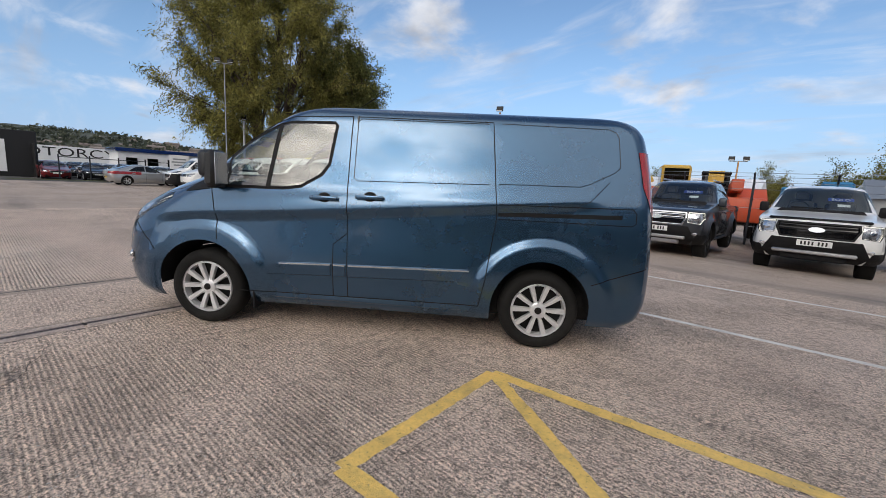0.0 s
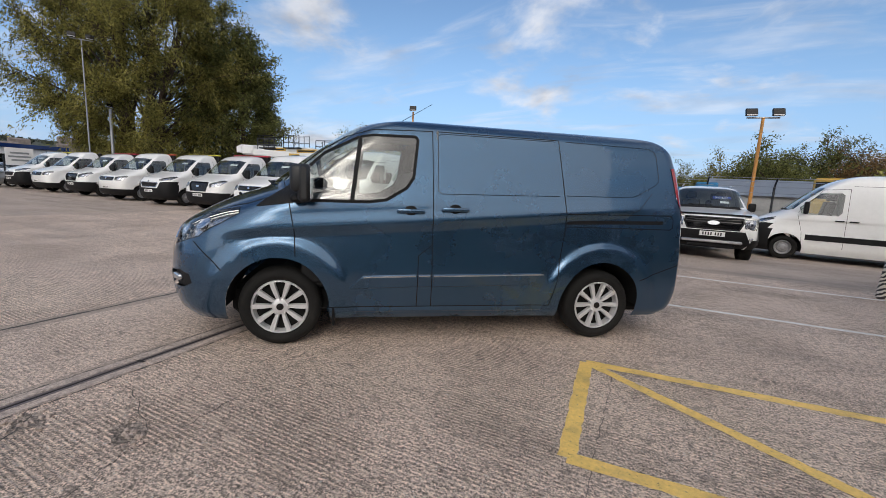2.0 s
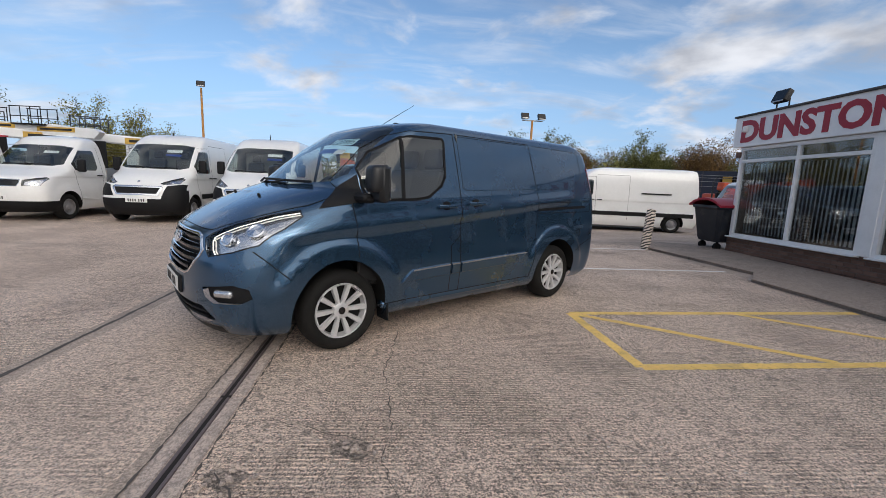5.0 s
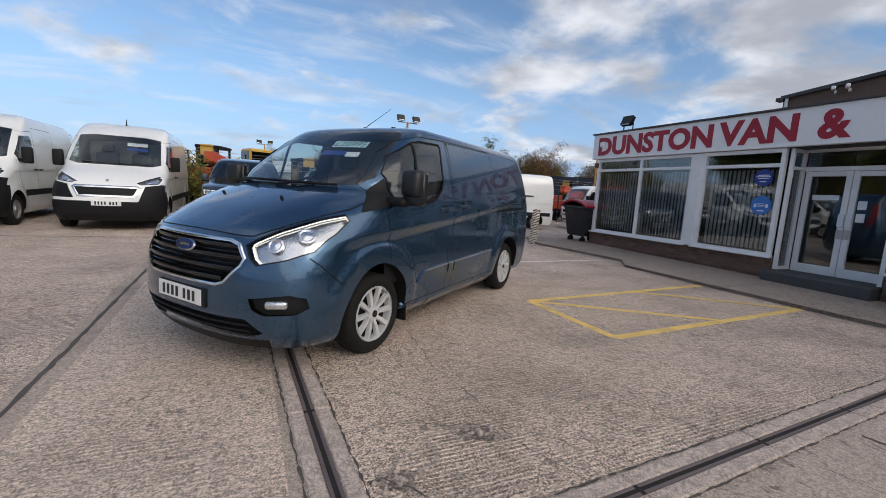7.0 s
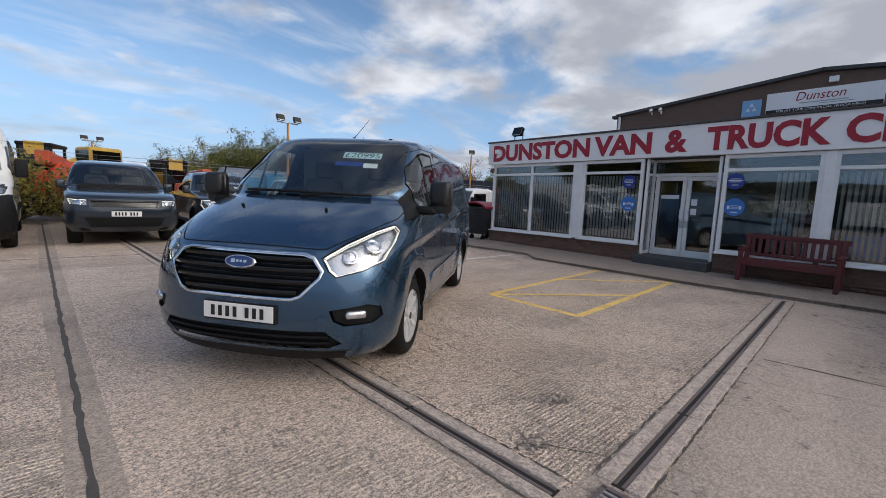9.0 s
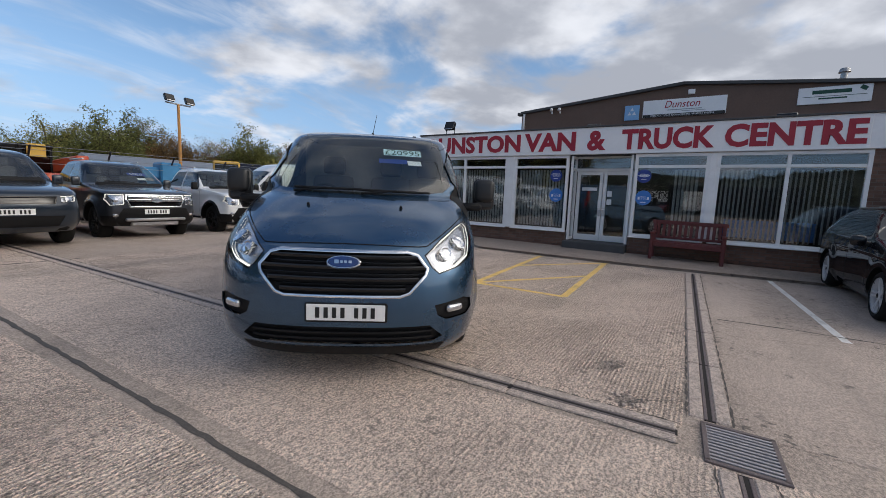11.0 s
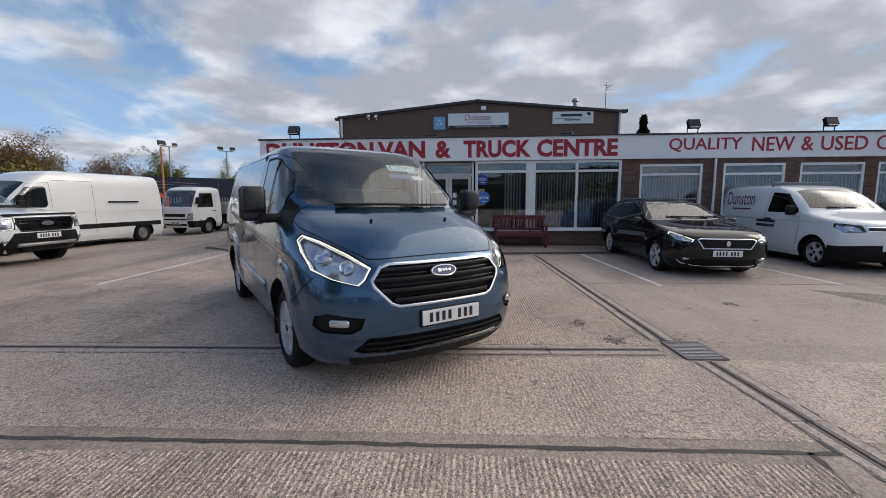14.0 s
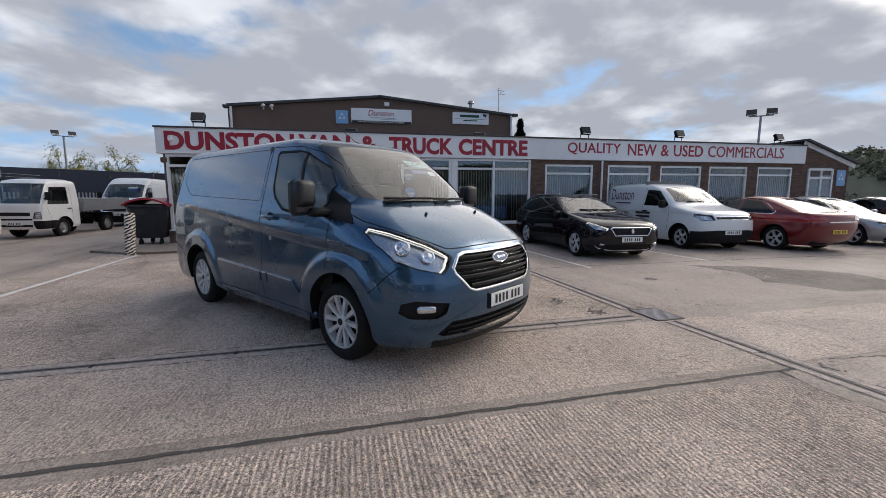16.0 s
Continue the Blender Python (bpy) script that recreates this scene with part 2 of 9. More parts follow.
    bp = nd(t, "ShaderNodeBump", Strength=1.0, Distance=0.013)
    L(height, bp.inputs["Height"]); L(bp.outputs[0], b.inputs["Normal"])
    L(rng(big, 0.3, 0.7, 0.62, 0.9), b.inputs["Roughness"])
    return m


def roadpaint(name, col, wear=0.5):
    m = pbr(name, col, 0.6, 0, var=0.2, scale=5, bump=0.5, bscale=150, dirt=0.7, dirtcol=(0.18, 0.15, 0.11))
    t = m.node_tree
    L = t.links.new
    b = t.nodes["Principled BSDF"]
    co = t.nodes.new("ShaderNodeTexCoord")
    n = nd(t, "ShaderNodeTexNoise", Scale=38.0, Detail=5.0, Roughness=0.75)
    L(co.outputs["Object"], n.inputs["Vector"])
    r = t.nodes.new("ShaderNodeMapRange")
    r.inputs["From Min"].default_value, r.inputs["From Max"].default_value = wear - 0.06, wear + 0.02
    r.inputs["To Min"].default_value = 0.0
    L(n.outputs["Fac"], r.inputs["Value"]); L(r.outputs[0], b.inputs["Alpha"])
    return m


M = {}
M["blue"] = carpaint("metallic_blue_paint", (0.043, 0.100, 0.178), metal=0.85, rough=0.27, dirt=0.02)
# body blue darkened: the shade along recessed panel edges, put into colour
M["swage_shade"] = pbr("darkened_blue_swage_shade", (0.012, 0.026, 0.045), 0.4, var=0.1)
M["white"] = carpaint("white_van_paint", (0.80, 0.80, 0.79), dirt=0.12)
M["grey"] = carpaint("dark_grey_paint", (0.045, 0.05, 0.06), metal=0.5, rough=0.35)
M["black"] = carpaint("black_paint", (0.004, 0.005, 0.008), rough=0.3, dirt=0.01, spec=0.0)
M["slate"] = carpaint("slate_blue_paint", (0.02, 0.03, 0.045), metal=0.4, rough=0.3)
M["red"] = carpaint("deep_red_paint", (0.16, 0.008, 0.012), metal=0.3, rough=0.3)
M["silver"] = carpaint("silver_paint", (0.42, 0.43, 0.44), metal=0.7, rough=0.35)
M["plastic"] = pbr("black_plastic", (0.009, 0.009, 0.010), 0.55, bump=0.2, bscale=400, var=0.2, spec=0.22)
M["mirror_shell"] = pbr("satin_black_shell", (0.011, 0.012, 0.014), 0.42, var=0.15)
M["gloss_black"] = pbr("gloss_black", (0.006, 0.006, 0.007), 0.12, var=0.05)
M["seal"] = pbr("rubber_seal", (0.007, 0.007, 0.008), 0.6, var=0.1, spec=0.22)
M["tyre"] = pbr("tyre_rubber", (0.009, 0.0088, 0.0085), 0.75, bump=0.4, bscale=90, dirt=0.2, dirtcol=(0.07, 0.06, 0.05), spec=0.22)
M["alloy"] = pbr("alloy_silver", (0.66, 0.66, 0.67), 0.3, 0.4, var=0.05, dirt=0.08)
M["steel"] = pbr("painted_steel_wheel", (0.34, 0.34, 0.35), 0.45, 0.6, var=0.1, dirt=0.3)
M["dark_alloy"] = pbr("dark_alloy", (0.03, 0.03, 0.032), 0.35, 0.6)
M["chrome"] = pbr("chrome_trim", (0.75, 0.76, 0.78), 0.12, 1.0, var=0.03)
M["satin"] = pbr("satin_silver", (0.5, 0.5, 0.51), 0.35, 0.9)
M["glass"] = glassy("car_glass", (0.80, 0.86, 0.82), 2.0)
M["glass_dark"] = glassy("privacy_glass", (0.06, 0.07, 0.07), 1.55)
M["lens"] = glassy("clear_lens", (0.92, 0.93, 0.95), 1.5)
M["pane"] = glassy("window_glass", (0.88, 0.91, 0.915), 1.8)
M["lampin"] = pbr("lamp_reflector", (0.62, 0.63, 0.65), 0.2, 0.85, var=0.1)
M["lamp_on"] = glowing("daytime_lamp", (1.0, 0.95, 0.84), 0.9)
M["tail"] = pbr("red_tail_lens", (0.30, 0.006, 0.01), 0.12, coat=1.0)
M["amber"] = pbr("amber_lens", (0.6, 0.2, 0.02), 0.2, coat=1.0)
M["plate"] = pbr("plate_white", (0.78, 0.78, 0.76), 0.3, var=0.04, dirt=0.1)
M["plate_y"] = pbr("plate_yellow", (0.75, 0.5, 0.05), 0.3, var=0.04)
M["ink"] = pbr("black_ink", (0.01, 0.01, 0.01), 0.5)
M["interior"] = pbr("dark_trim", (0.014, 0.014, 0.015), 0.7, bump=0.2, bscale=200, spec=0.22)
M["seat"] = pbr("grey_seat_cloth", (0.035, 0.036, 0.04), 0.9, bump=0.4, bscale=300)
M["bulkhead"] = pbr("grey_bulkhead", (0.15, 0.155, 0.15), 0.6)
M["under"] = pbr("underbody", (0.008, 0.008, 0.008), 0.8, spec=0.22)
M["badge_blue"] = pbr("badge_blue", (0.01, 0.03, 0.13), 0.2, coat=1.0)
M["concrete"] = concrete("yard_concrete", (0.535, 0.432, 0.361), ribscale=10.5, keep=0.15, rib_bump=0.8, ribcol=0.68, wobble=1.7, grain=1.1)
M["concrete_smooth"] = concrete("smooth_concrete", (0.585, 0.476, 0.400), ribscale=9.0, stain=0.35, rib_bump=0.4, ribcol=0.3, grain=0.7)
M["kerb"] = concrete("kerb_concrete", (0.50, 0.415, 0.362), ribs=False, stain=0.4, grain=0.4, pits=0.3)
M["concrete_plain"] = concrete("plain_floated_concrete", (0.50, 0.407, 0.344), ribs=False, stain=0.3, grain=0.34, pits=0.75)
M["concrete_far"] = concrete("worn_yard_concrete", (0.45, 0.367, 0.308), ribs=False, stain=0.6, grain=0.45, pits=0.5)
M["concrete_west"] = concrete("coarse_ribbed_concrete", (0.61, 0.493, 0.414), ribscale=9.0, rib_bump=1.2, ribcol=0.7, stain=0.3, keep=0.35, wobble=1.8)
M["pavement"] = concrete("pavement_concrete", (0.34, 0.276, 0.233), ribs=False, stain=0.5, grain=0.5)
M["concrete_old"] = concrete("worn_old_concrete", (0.28, 0.232, 0.198), ribscale=7.0, rib_bump=1.0, ribcol=0.8, stain=0.6)
M["joint"] = pbr("joint_sealant", (0.085, 0.074, 0.066), 0.8, bump=0.6, bscale=40, var=0.3, dirt=0.4)
M["iron"] = pbr("cast_iron", (0.15, 0.118, 0.115), 0.5, 0.2, bump=0.5, bscale=60, dirt=0.3, dirtcol=(0.12, 0.09, 0.07))
M["grate"] = pbr("worn_grate_iron", (0.36, 0.335, 0.34), 0.5, 0.2, bump=0.4, bscale=60, dirt=0.25)
# near-black for the shade inside drain openings
M["slot"] = pbr("drain_slot_shade", (0.016, 0.013, 0.012), 0.9)
M["yellow"] = roadpaint("yellow_road_paint", (0.84, 0.575, 0.165), 0.38)
M["white_line"] = roadpaint("white_road_paint", (0.74, 0.72, 0.69), 0.36)
M["brick"] = pbr("brown_brick", (0.17, 0.096, 0.07), 0.85, var=0.25, scale=9, bump=0.7, bscale=70, rand=0.22)
M["mortar"] = pbr("mortar", (0.15, 0.125, 0.105), 0.9, var=0.2, bump=0.5)
M["upvc"] = pbr("white_frame", (0.78, 0.78, 0.78), 0.4, var=0.05, dirt=0.15)
M["sign_white"] = pbr("white_sign_board", (0.82, 0.82, 0.83), 0.35, var=0.04, scale=1.5, dirt=0.10)
M["sign_red"] = pbr("dark_red_lettering", (0.33, 0.013, 0.032), 0.45, var=0.08)
M["roof_edge"] = pbr("roof_flashing", (0.06, 0.06, 0.062), 0.7, var=0.2)
M["clad"] = pbr("brown_cladding", (0.135, 0.085, 0.065), 0.75, var=0.18, scale=2, bump=0.3)
M["blind"] = pbr("vertical_blind", (0.34, 0.35, 0.345), 0.8, var=0.1)
# near-black in place of the shade inside the unlit offices
M["room"] = pbr("office_gloom", (0.035, 0.037, 0.04), 0.9)
M["wood_red"] = pbr("red_stained_wood", (0.105, 0.018, 0.018), 0.5, var=0.25, scale=5, bump=0.4, bscale=50)
M["blue_sticker"] = pbr("blue_sticker", (0.015, 0.04, 0.24), 0.4, var=0.05)
M["blue_sticker2"] = pbr("light_blue_sticker", (0.04, 0.17, 0.50), 0.4, var=0.05)
M["sticker_white"] = pbr("sticker_white", (0.7, 0.72, 0.75), 0.5)
M["lightblue"] = pbr("light_blue_board", (0.22, 0.42, 0.68), 0.5)
M["bin"] = pbr("dark_bin_plastic", (0.012, 0.015, 0.022), 0.45, var=0.15, dirt=0.3)
M["bin_lid"] = pbr("red_bin_lid", (0.34, 0.012, 0.03), 0.4, var=0.1)
M["galv"] = pbr("galvanised_steel", (0.33, 0.34, 0.35), 0.45, 0.7, var=0.15)
M["pole_orange"] = pbr("rusty_orange_post", (0.50, 0.235, 0.06), 0.6, var=0.2, dirt=0.4)
M["navy"] = pbr("navy_sheet", (0.018, 0.024, 0.045), 0.6, var=0.15)
M["orange"] = pbr("orange_machine_paint", (0.52, 0.075, 0.025), 0.45, var=0.12, dirt=0.5)
M["yellow_m"] = pbr("yellow_machine_paint", (0.58, 0.36, 0.06), 0.45, var=0.12, dirt=0.4)
M["cyan"] = pbr("blue_machine_paint", (0.03, 0.19, 0.38), 0.5, var=0.1)
M["bark"] = pbr("bark", (0.075, 0.055, 0.04), 0.95, var=0.3, bump=0.8, bscale=20)
M["black_sheet"] = pbr("black_cladding", (0.008, 0.008, 0.009), 0.5, var=0.2)

# ---------- mesh helpers ----------
def part(name, bm, material, parent=None, label="", smooth=None, m=None):
    """Links a bmesh as one mesh object under a thing or a part."""
    me = bpy.data.meshes.new(name)
    if smooth is not None:
        for f in bm.faces:
            f.smooth = True
    bm.normal_update()
    bm.to_mesh(me)
    bm.free()
    if smooth is not None:
        me.set_sharp_from_angle(angle=radians(smooth))
    for x in (material if isinstance(material, (list, tuple)) else [material]):
        me.materials.append(x)
    ob = new(name, me)
    if m is not None:
        ob.matrix_basis = m
    if parent is not None:
        ob.parent = parent
    if label:
        tagged(ob, label)
    if material in (M["glass"], M["pane"], M["lens"]):
        ob.visible_shadow = False      # panes let the daylight in
    return ob


def thing(name, m, label, category, group="", kind=""):
    ob = new(name)
    ob.empty_display_size = 0.2
    ob.matrix_basis = m
    return tagged(ob, label, category, group, kind)


def box(bm, c, s, bevel=0.0, rot=None, seg=1):
    r = bmesh.ops.create_cube(bm, size=1.0)
    vs = r["verts"]
    mm = Matrix.Translation(c) @ (rot.to_4x4() if rot is not None else Matrix.Identity(4)) @ Matrix.Diagonal((*s, 1))
    bmesh.ops.transform(bm, matrix=mm, verts=vs)
    if bevel:
        es = list({e for v in vs for e in v.link_edges})
        bmesh.ops.bevel(bm, geom=es, offset=bevel, segments=seg, affect="EDGES", profile=0.5)
    return bm


def boxes(*items):
    bm = bmesh.new()
    for it in items:
        box(bm, *it)
    return bm


def tube(bm, a, b, r0, r1=None, seg=10, cap=True):
    a, b = Vector(a), Vector(b)
    q = (b - a).to_track_quat("Z", "Y").to_matrix()
    r1 = r0 if r1 is None else r1
    rings = []
    for p, r in ((a, r0), (b, r1)):
        rings.append([bm.verts.new(p + q @ Vector((r * math.cos(2 * math.pi * i / seg), r * math.sin(2 * math.pi * i / seg), 0))) for i in range(seg)])
    for i in range(seg):
        j = (i + 1) % seg
        bm.faces.new((rings[0][i], rings[0][j], rings[1][j], rings[1][i]))
    if cap:
        bm.faces.new(rings[0][::-1]); bm.faces.new(rings[1])
    return bm


def tubes(*items):
    bm = bmesh.new()
    for it in items:
        tube(bm, *it)
    return bm


def lathe(bm, prof, seg=32, axis="Y", center=(0, 0, 0)):
    """Turns a profile of (radius, offset) round an axis through center."""
    rings = []
    for r, o in prof:
        ring = []
        for i in range(seg):
            a = 2 * math.pi * i / seg
            u, v = r * math.cos(a), r * math.sin(a)
            p = {"Y": (u, o, v), "X": (o, u, v), "Z": (u, v, o)}[axis]
            ring.append(bm.verts.new(Vector(p) + Vector(center)))
        rings.append(ring)
    for k in range(len(rings) - 1):
        for i in range(seg):
            j = (i + 1) % seg
            bm.faces.new((rings[k][i], rings[k][j], rings[k + 1][j], rings[k + 1][i]))
    return bm


def prism(bm, poly, z0, z1, axis="Z"):
    """A polygon pushed along an axis; poly holds the two other coordinates."""
    def P(a, b, h):
        return {"Z": (a, b, h), "Y": (a, h, b), "X": (h, a, b)}[axis]
    lo = [bm.verts.new(P(a, b, z0)) for a, b in poly]
    hi = [bm.verts.new(P(a, b, z1)) for a, b in poly]
    n = len(poly)
    bm.faces.new(lo[::-1]); bm.faces.new(hi)
    for i in range(n):
        j = (i + 1) % n
        bm.faces.new((lo[i], lo[j], hi[j], hi[i]))
    bmesh.ops.recalc_face_normals(bm, faces=bm.faces)
    return bm


def text_mesh(body, size, depth=0.0, bold=0.0, shear=0.0, width=1.0, align="CENTER"):
    """Letters of the built-in font as a mesh in the xy plane."""
    cu = bpy.data.curves.new("text", "FONT")
    cu.body, cu.size, cu.align_x, cu.align_y = body, size, align, "CENTER"
    cu.extrude, cu.offset, cu.shear, cu.resolution_u = depth, bold, shear, 3
    ob = bpy.data.objects.new("text", cu)
    scene.collection.objects.link(ob)
    bpy.context.view_layer.update()
    me = bpy.data.meshes.new_from_object(ob.evaluated_get(bpy.context.evaluated_depsgraph_get()))
    bpy.data.objects.remove(ob)
    bpy.data.curves.remove(cu)
    bm = bmesh.new()
    bm.from_mesh(me)
    bpy.data.meshes.remove(me)
    if width != 1.0:
        bmesh.ops.scale(bm, vec=(width, 1, 1), verts=bm.verts)
    return bm


def fitted(bm, x0, x1, y0, y1):
    """Scales letters to fill a rectangle of the xy plane."""
    xs = [v.co.x for v in bm.verts]; ys = [v.co.y for v in bm.verts]
    sx, sy = (x1 - x0) / (max(xs) - min(xs)), (y1 - y0) / (max(ys) - min(ys))
    for v in bm.verts:
        v.co.x, v.co.y = x0 + (v.co.x - min(xs)) * sx, y0 + (v.co.y - min(ys)) * sy
    return bm


def smooth_curve(pts):
    """A monotone cubic through (a, b) points, as a function of a."""
    xs, ys = [p[0] for p in pts], [p[1] for p in pts]
    n = len(xs)
    d = [(ys[i + 1] - ys[i]) / (xs[i + 1] - xs[i]) for i in range(n - 1)]
    m = [d[0]] + [0.0 if d[i - 1] * d[i] <= 0 else 2 * d[i - 1] * d[i] / (d[i - 1] + d[i]) for i in range(1, n - 1)] + [d[-1]]

    def f(a):
        if a <= xs[0]:
            return ys[0]
        if a >= xs[-1]:
            return ys[-1]
        i = max(k for k in range(n - 1) if xs[k] <= a)
        h = xs[i + 1] - xs[i]
        t = (a - xs[i]) / h
        return ((2 * t ** 3 - 3 * t * t + 1) * ys[i] + (t ** 3 - 2 * t * t + t) * h * m[i]
                + (3 * t * t - 2 * t ** 3) * ys[i + 1] + (t ** 3 - t * t) * h * m[i + 1])
    return f


def sstep(a, b, x):
    t = min(1.0, max(0.0, (x - a) / (b - a)))
    return t * t * (3 - 2 * t)


# ---------- vehicle bodies: a stack of rounded plan outlines ----------
class Shell:
    def __init__(s, front, rear, half, cf, cr=((0, 0.16),), pf=2.5, pr=2.6, relief=None, zs=None, ns=44, nf=14, nr=8):
        s.xf, s.xr, s.w = smooth_curve(front), smooth_curve(rear), smooth_curve(half)
        s.cf = smooth_curve(cf) if len(cf) > 1 else (lambda z: cf[0][1])
        s.cr = smooth_curve(cr) if len(cr) > 1 else (lambda z: cr[0][1])
        s.pf, s.pr, s.relief, s.zs, s.ns, s.nf, s.nr = pf, pr, relief, zs, ns, nf, nr

    def side_y(s, x, z):
        w, xf, xr, cf, cr = s.w(z), s.xf(z), s.xr(z), s.cf(z), s.cr(z)
        y = w
        if x > xf - cf:
            q = min(1.0, (x - (xf - cf)) / cf)
            y = w * (1 - q ** s.pf) ** (1 / s.pf)
        elif x < xr + cr:
            q = min(1.0, ((xr + cr) - x) / cr)
            y = w * (1 - q ** s.pr) ** (1 / s.pr)
        return y + (s.relief(x, z) if s.relief else 0.0)

    def front_x(s, y, z):
        w, xf, cf = s.w(z), s.xf(z), s.cf(z)
        q = min(1.0, abs(y) / w)
        return xf - cf + cf * (1 - q ** s.pf) ** (1 / s.pf)

    def rear_x(s, y, z):
        w, xr, cr = s.w(z), s.xr(z), s.cr(z)
        q = min(1.0, abs(y) / w)
        return xr + cr - cr * (1 - q ** s.pr) ** (1 / s.pr)

    def outline(s, z):
        w, xf, xr, cf, cr = s.w(z), s.xf(z), s.xr(z), s.cf(z), s.cr(z)
        pts = []
        for i in range(s.nr + 1):
            a = math.pi / 2 * i / s.nr
            pts.append((xr + cr - cr * math.cos(a) ** (2 / s.pr), w * math.sin(a) ** (2 / s.pr)))
        a0, a1 = xr + cr, xf - cf
        for i in range(1, s.ns):
            pts.append((a0 + (a1 - a0) * i / s.ns, w))
        for i in range(s.nf + 1):
            a = math.pi / 2 * i / s.nf
            pts.append((xf - cf + cf * math.sin(a) ** (2 / s.pf), w * max(0.0, math.cos(a)) ** (2 / s.pf)))
        if s.relief:
            pts = [(x, y + s.relief(x, z) * min(1.0, y / (0.5 * w))) for x, y in pts]
        return pts

    def mesh(s):
        bm = bmesh.new()
        rows = []
        for z in s.zs:
            pts = s.outline(z)
            ring = [bm.verts.new((x, y, z)) for x, y in pts] + [bm.verts.new((x, -y, z)) for x, y in pts[-2:0:-1]]
            rows.append(ring)
        n = len(rows[0])
        for a, b in zip(rows, rows[1:]):
            for i in range(n):
                j = (i + 1) % n
                bm.faces.new((a[j], a[i], b[i], b[j]))
        bm.faces.new(rows[-1][::-1])
        bmesh.ops.recalc_face_normals(bm, faces=bm.faces)
        return bm


def take(bm, poly, axis, sign=1, near=0.2, level=None):
    """Cuts a convex polygon out of a body and returns the piece as a bmesh. axis 'Y': poly is (x, z) on one flank; 'X': poly is (y, z) at front (sign 1) or back (-1)."""
    k = {"Y": 1, "X": 0}[axis]
    ia = 1 - k
    area = sum(poly[i][0] * poly[(i + 1) % len(poly)][1] - poly[(i + 1) % len(poly)][0] * poly[i][1] for i in range(len(poly)))
    if area < 0:
        poly = poly[::-1]
    lo = [min(p[i] for p in poly) for i in (0, 1)]
    hi = [max(p[i] for p in poly) for i in (0, 1)]
    faces = []
    for f in bm.faces:
        c = f.calc_center_median()
        if sign * c[k] < near:
            continue
        us = [v.co[ia] for v in f.verts]; zs_ = [v.co.z for v in f.verts]
        if max(us) < lo[0] or min(us) > hi[0] or max(zs_) < lo[1] or min(zs_) > hi[1]:
            continue
        faces.append(f)
    for i in range(len(poly)):
        if not faces:
            break
        (a0, a1), (b0, b1) = poly[i], poly[(i + 1) % len(poly)]
        no2 = (b1 - a1, -(b0 - a0))
        co, no = [0, 0, a1], [0, 0, no2[1]]
        co[ia], no[ia] = a0, no2[0]
        geom = list({v for f in faces for v in f.verts}) + list({e for f in faces for e in f.edges}) + faces
        r = bmesh.ops.bisect_plane(bm, geom=geom, plane_co=co, plane_no=no, dist=1e-5)
        nv = Vector(no)
        cv = Vector(co)
        faces = [g for g in r["geom"] if isinstance(g, bmesh.types.BMFace) and (g.calc_center_median() - cv).dot(nv) < 0]
    out = bmesh.new()
    vm = {}
    for f in faces:
        vs = []
        for v in f.verts:
            if v not in vm:
                vm[v] = out.verts.new(v.co)
            vs.append(vm[v])
        out.faces.new(vs)
    bmesh.ops.delete(bm, geom=faces, context="FACES")
    return out


def shifted(bm, dx=0.0, dy=0.0, dz=0.0, along=0.0):
    if along:
        bm.normal_update()
        for v in bm.verts:
            v.co += v.normal * along
    bmesh.ops.translate(bm, vec=(dx, dy, dz), verts=bm.verts)
    return bm


def banded(bm, t, depth=0.0):
    """Splits a piece into an inner field and a rim of width t; returns (inner, rim)."""
    fs = list(bm.faces)
    r = bmesh.ops.inset_region(bm, faces=fs, thickness=t, depth=depth, use_boundary=True, use_even_offset=True)
    rim = set(r["faces"])
    other = bm.copy()
    ids = {f.index for f in rim}
    bm.faces.index_update()
    ids = {f.index for f in rim}
    other.faces.ensure_lookup_table()
    bmesh.ops.delete(other, geom=[other.faces[i] for i in range(len(other.faces)) if i not in ids], context="FACES")
    bmesh.ops.delete(bm, geom=list(rim), context="FACES")
    return bm, other


def ribbon(pts, width, lift, normal_of=None):
    """A thin strip along 3D points, standing lift proud of the surface."""
    bm = bmesh.new()
    P = [Vector(p) for p in pts]
    prev = None
    for i, p in enumerate(P):
        d = (P[min(i + 1, len(P) - 1)] - P[max(i - 1, 0)]).normalized()
        n = normal_of(p) if normal_of else Vector((0, 1 if p.y > 0 else -1, 0))
        s = d.cross(n).normalized() * width / 2
        row = (bm.verts.new(p + s + n * lift), bm.verts.new(p - s + n * lift))
        if prev:
            bm.faces.new((prev[0], prev[1], row[1], row[0]))
        prev = row
    return bm


def flank_line(shell, pts, sgn, step=0.04):
    """(x, z) points laid onto a flank, filled in between."""
    out = []
    for (x0, z0), (x1, z1) in zip(pts, pts[1:]):
        n = max(1, int(math.hypot(x1 - x0, z1 - z0) / step))
        out += [(x0 + (x1 - x0) * i / n, z0 + (z1 - z0) * i / n) for i in range(n)]
    out.append(pts[-1])
    return [(x, sgn * shell.side_y(x, z), z) for x, z in out]


def arch_poly(xc, zc, r, zlow, n=22, sx=1.0):
    pts = [(xc + r * sx * math.cos(math.pi * i / n), zc + r * math.sin(math.pi * i / n)) for i in range(n + 1)]
    return pts + [(xc - r * sx, zlow), (xc + r * sx, zlow)]


_wheel_mesh = {}


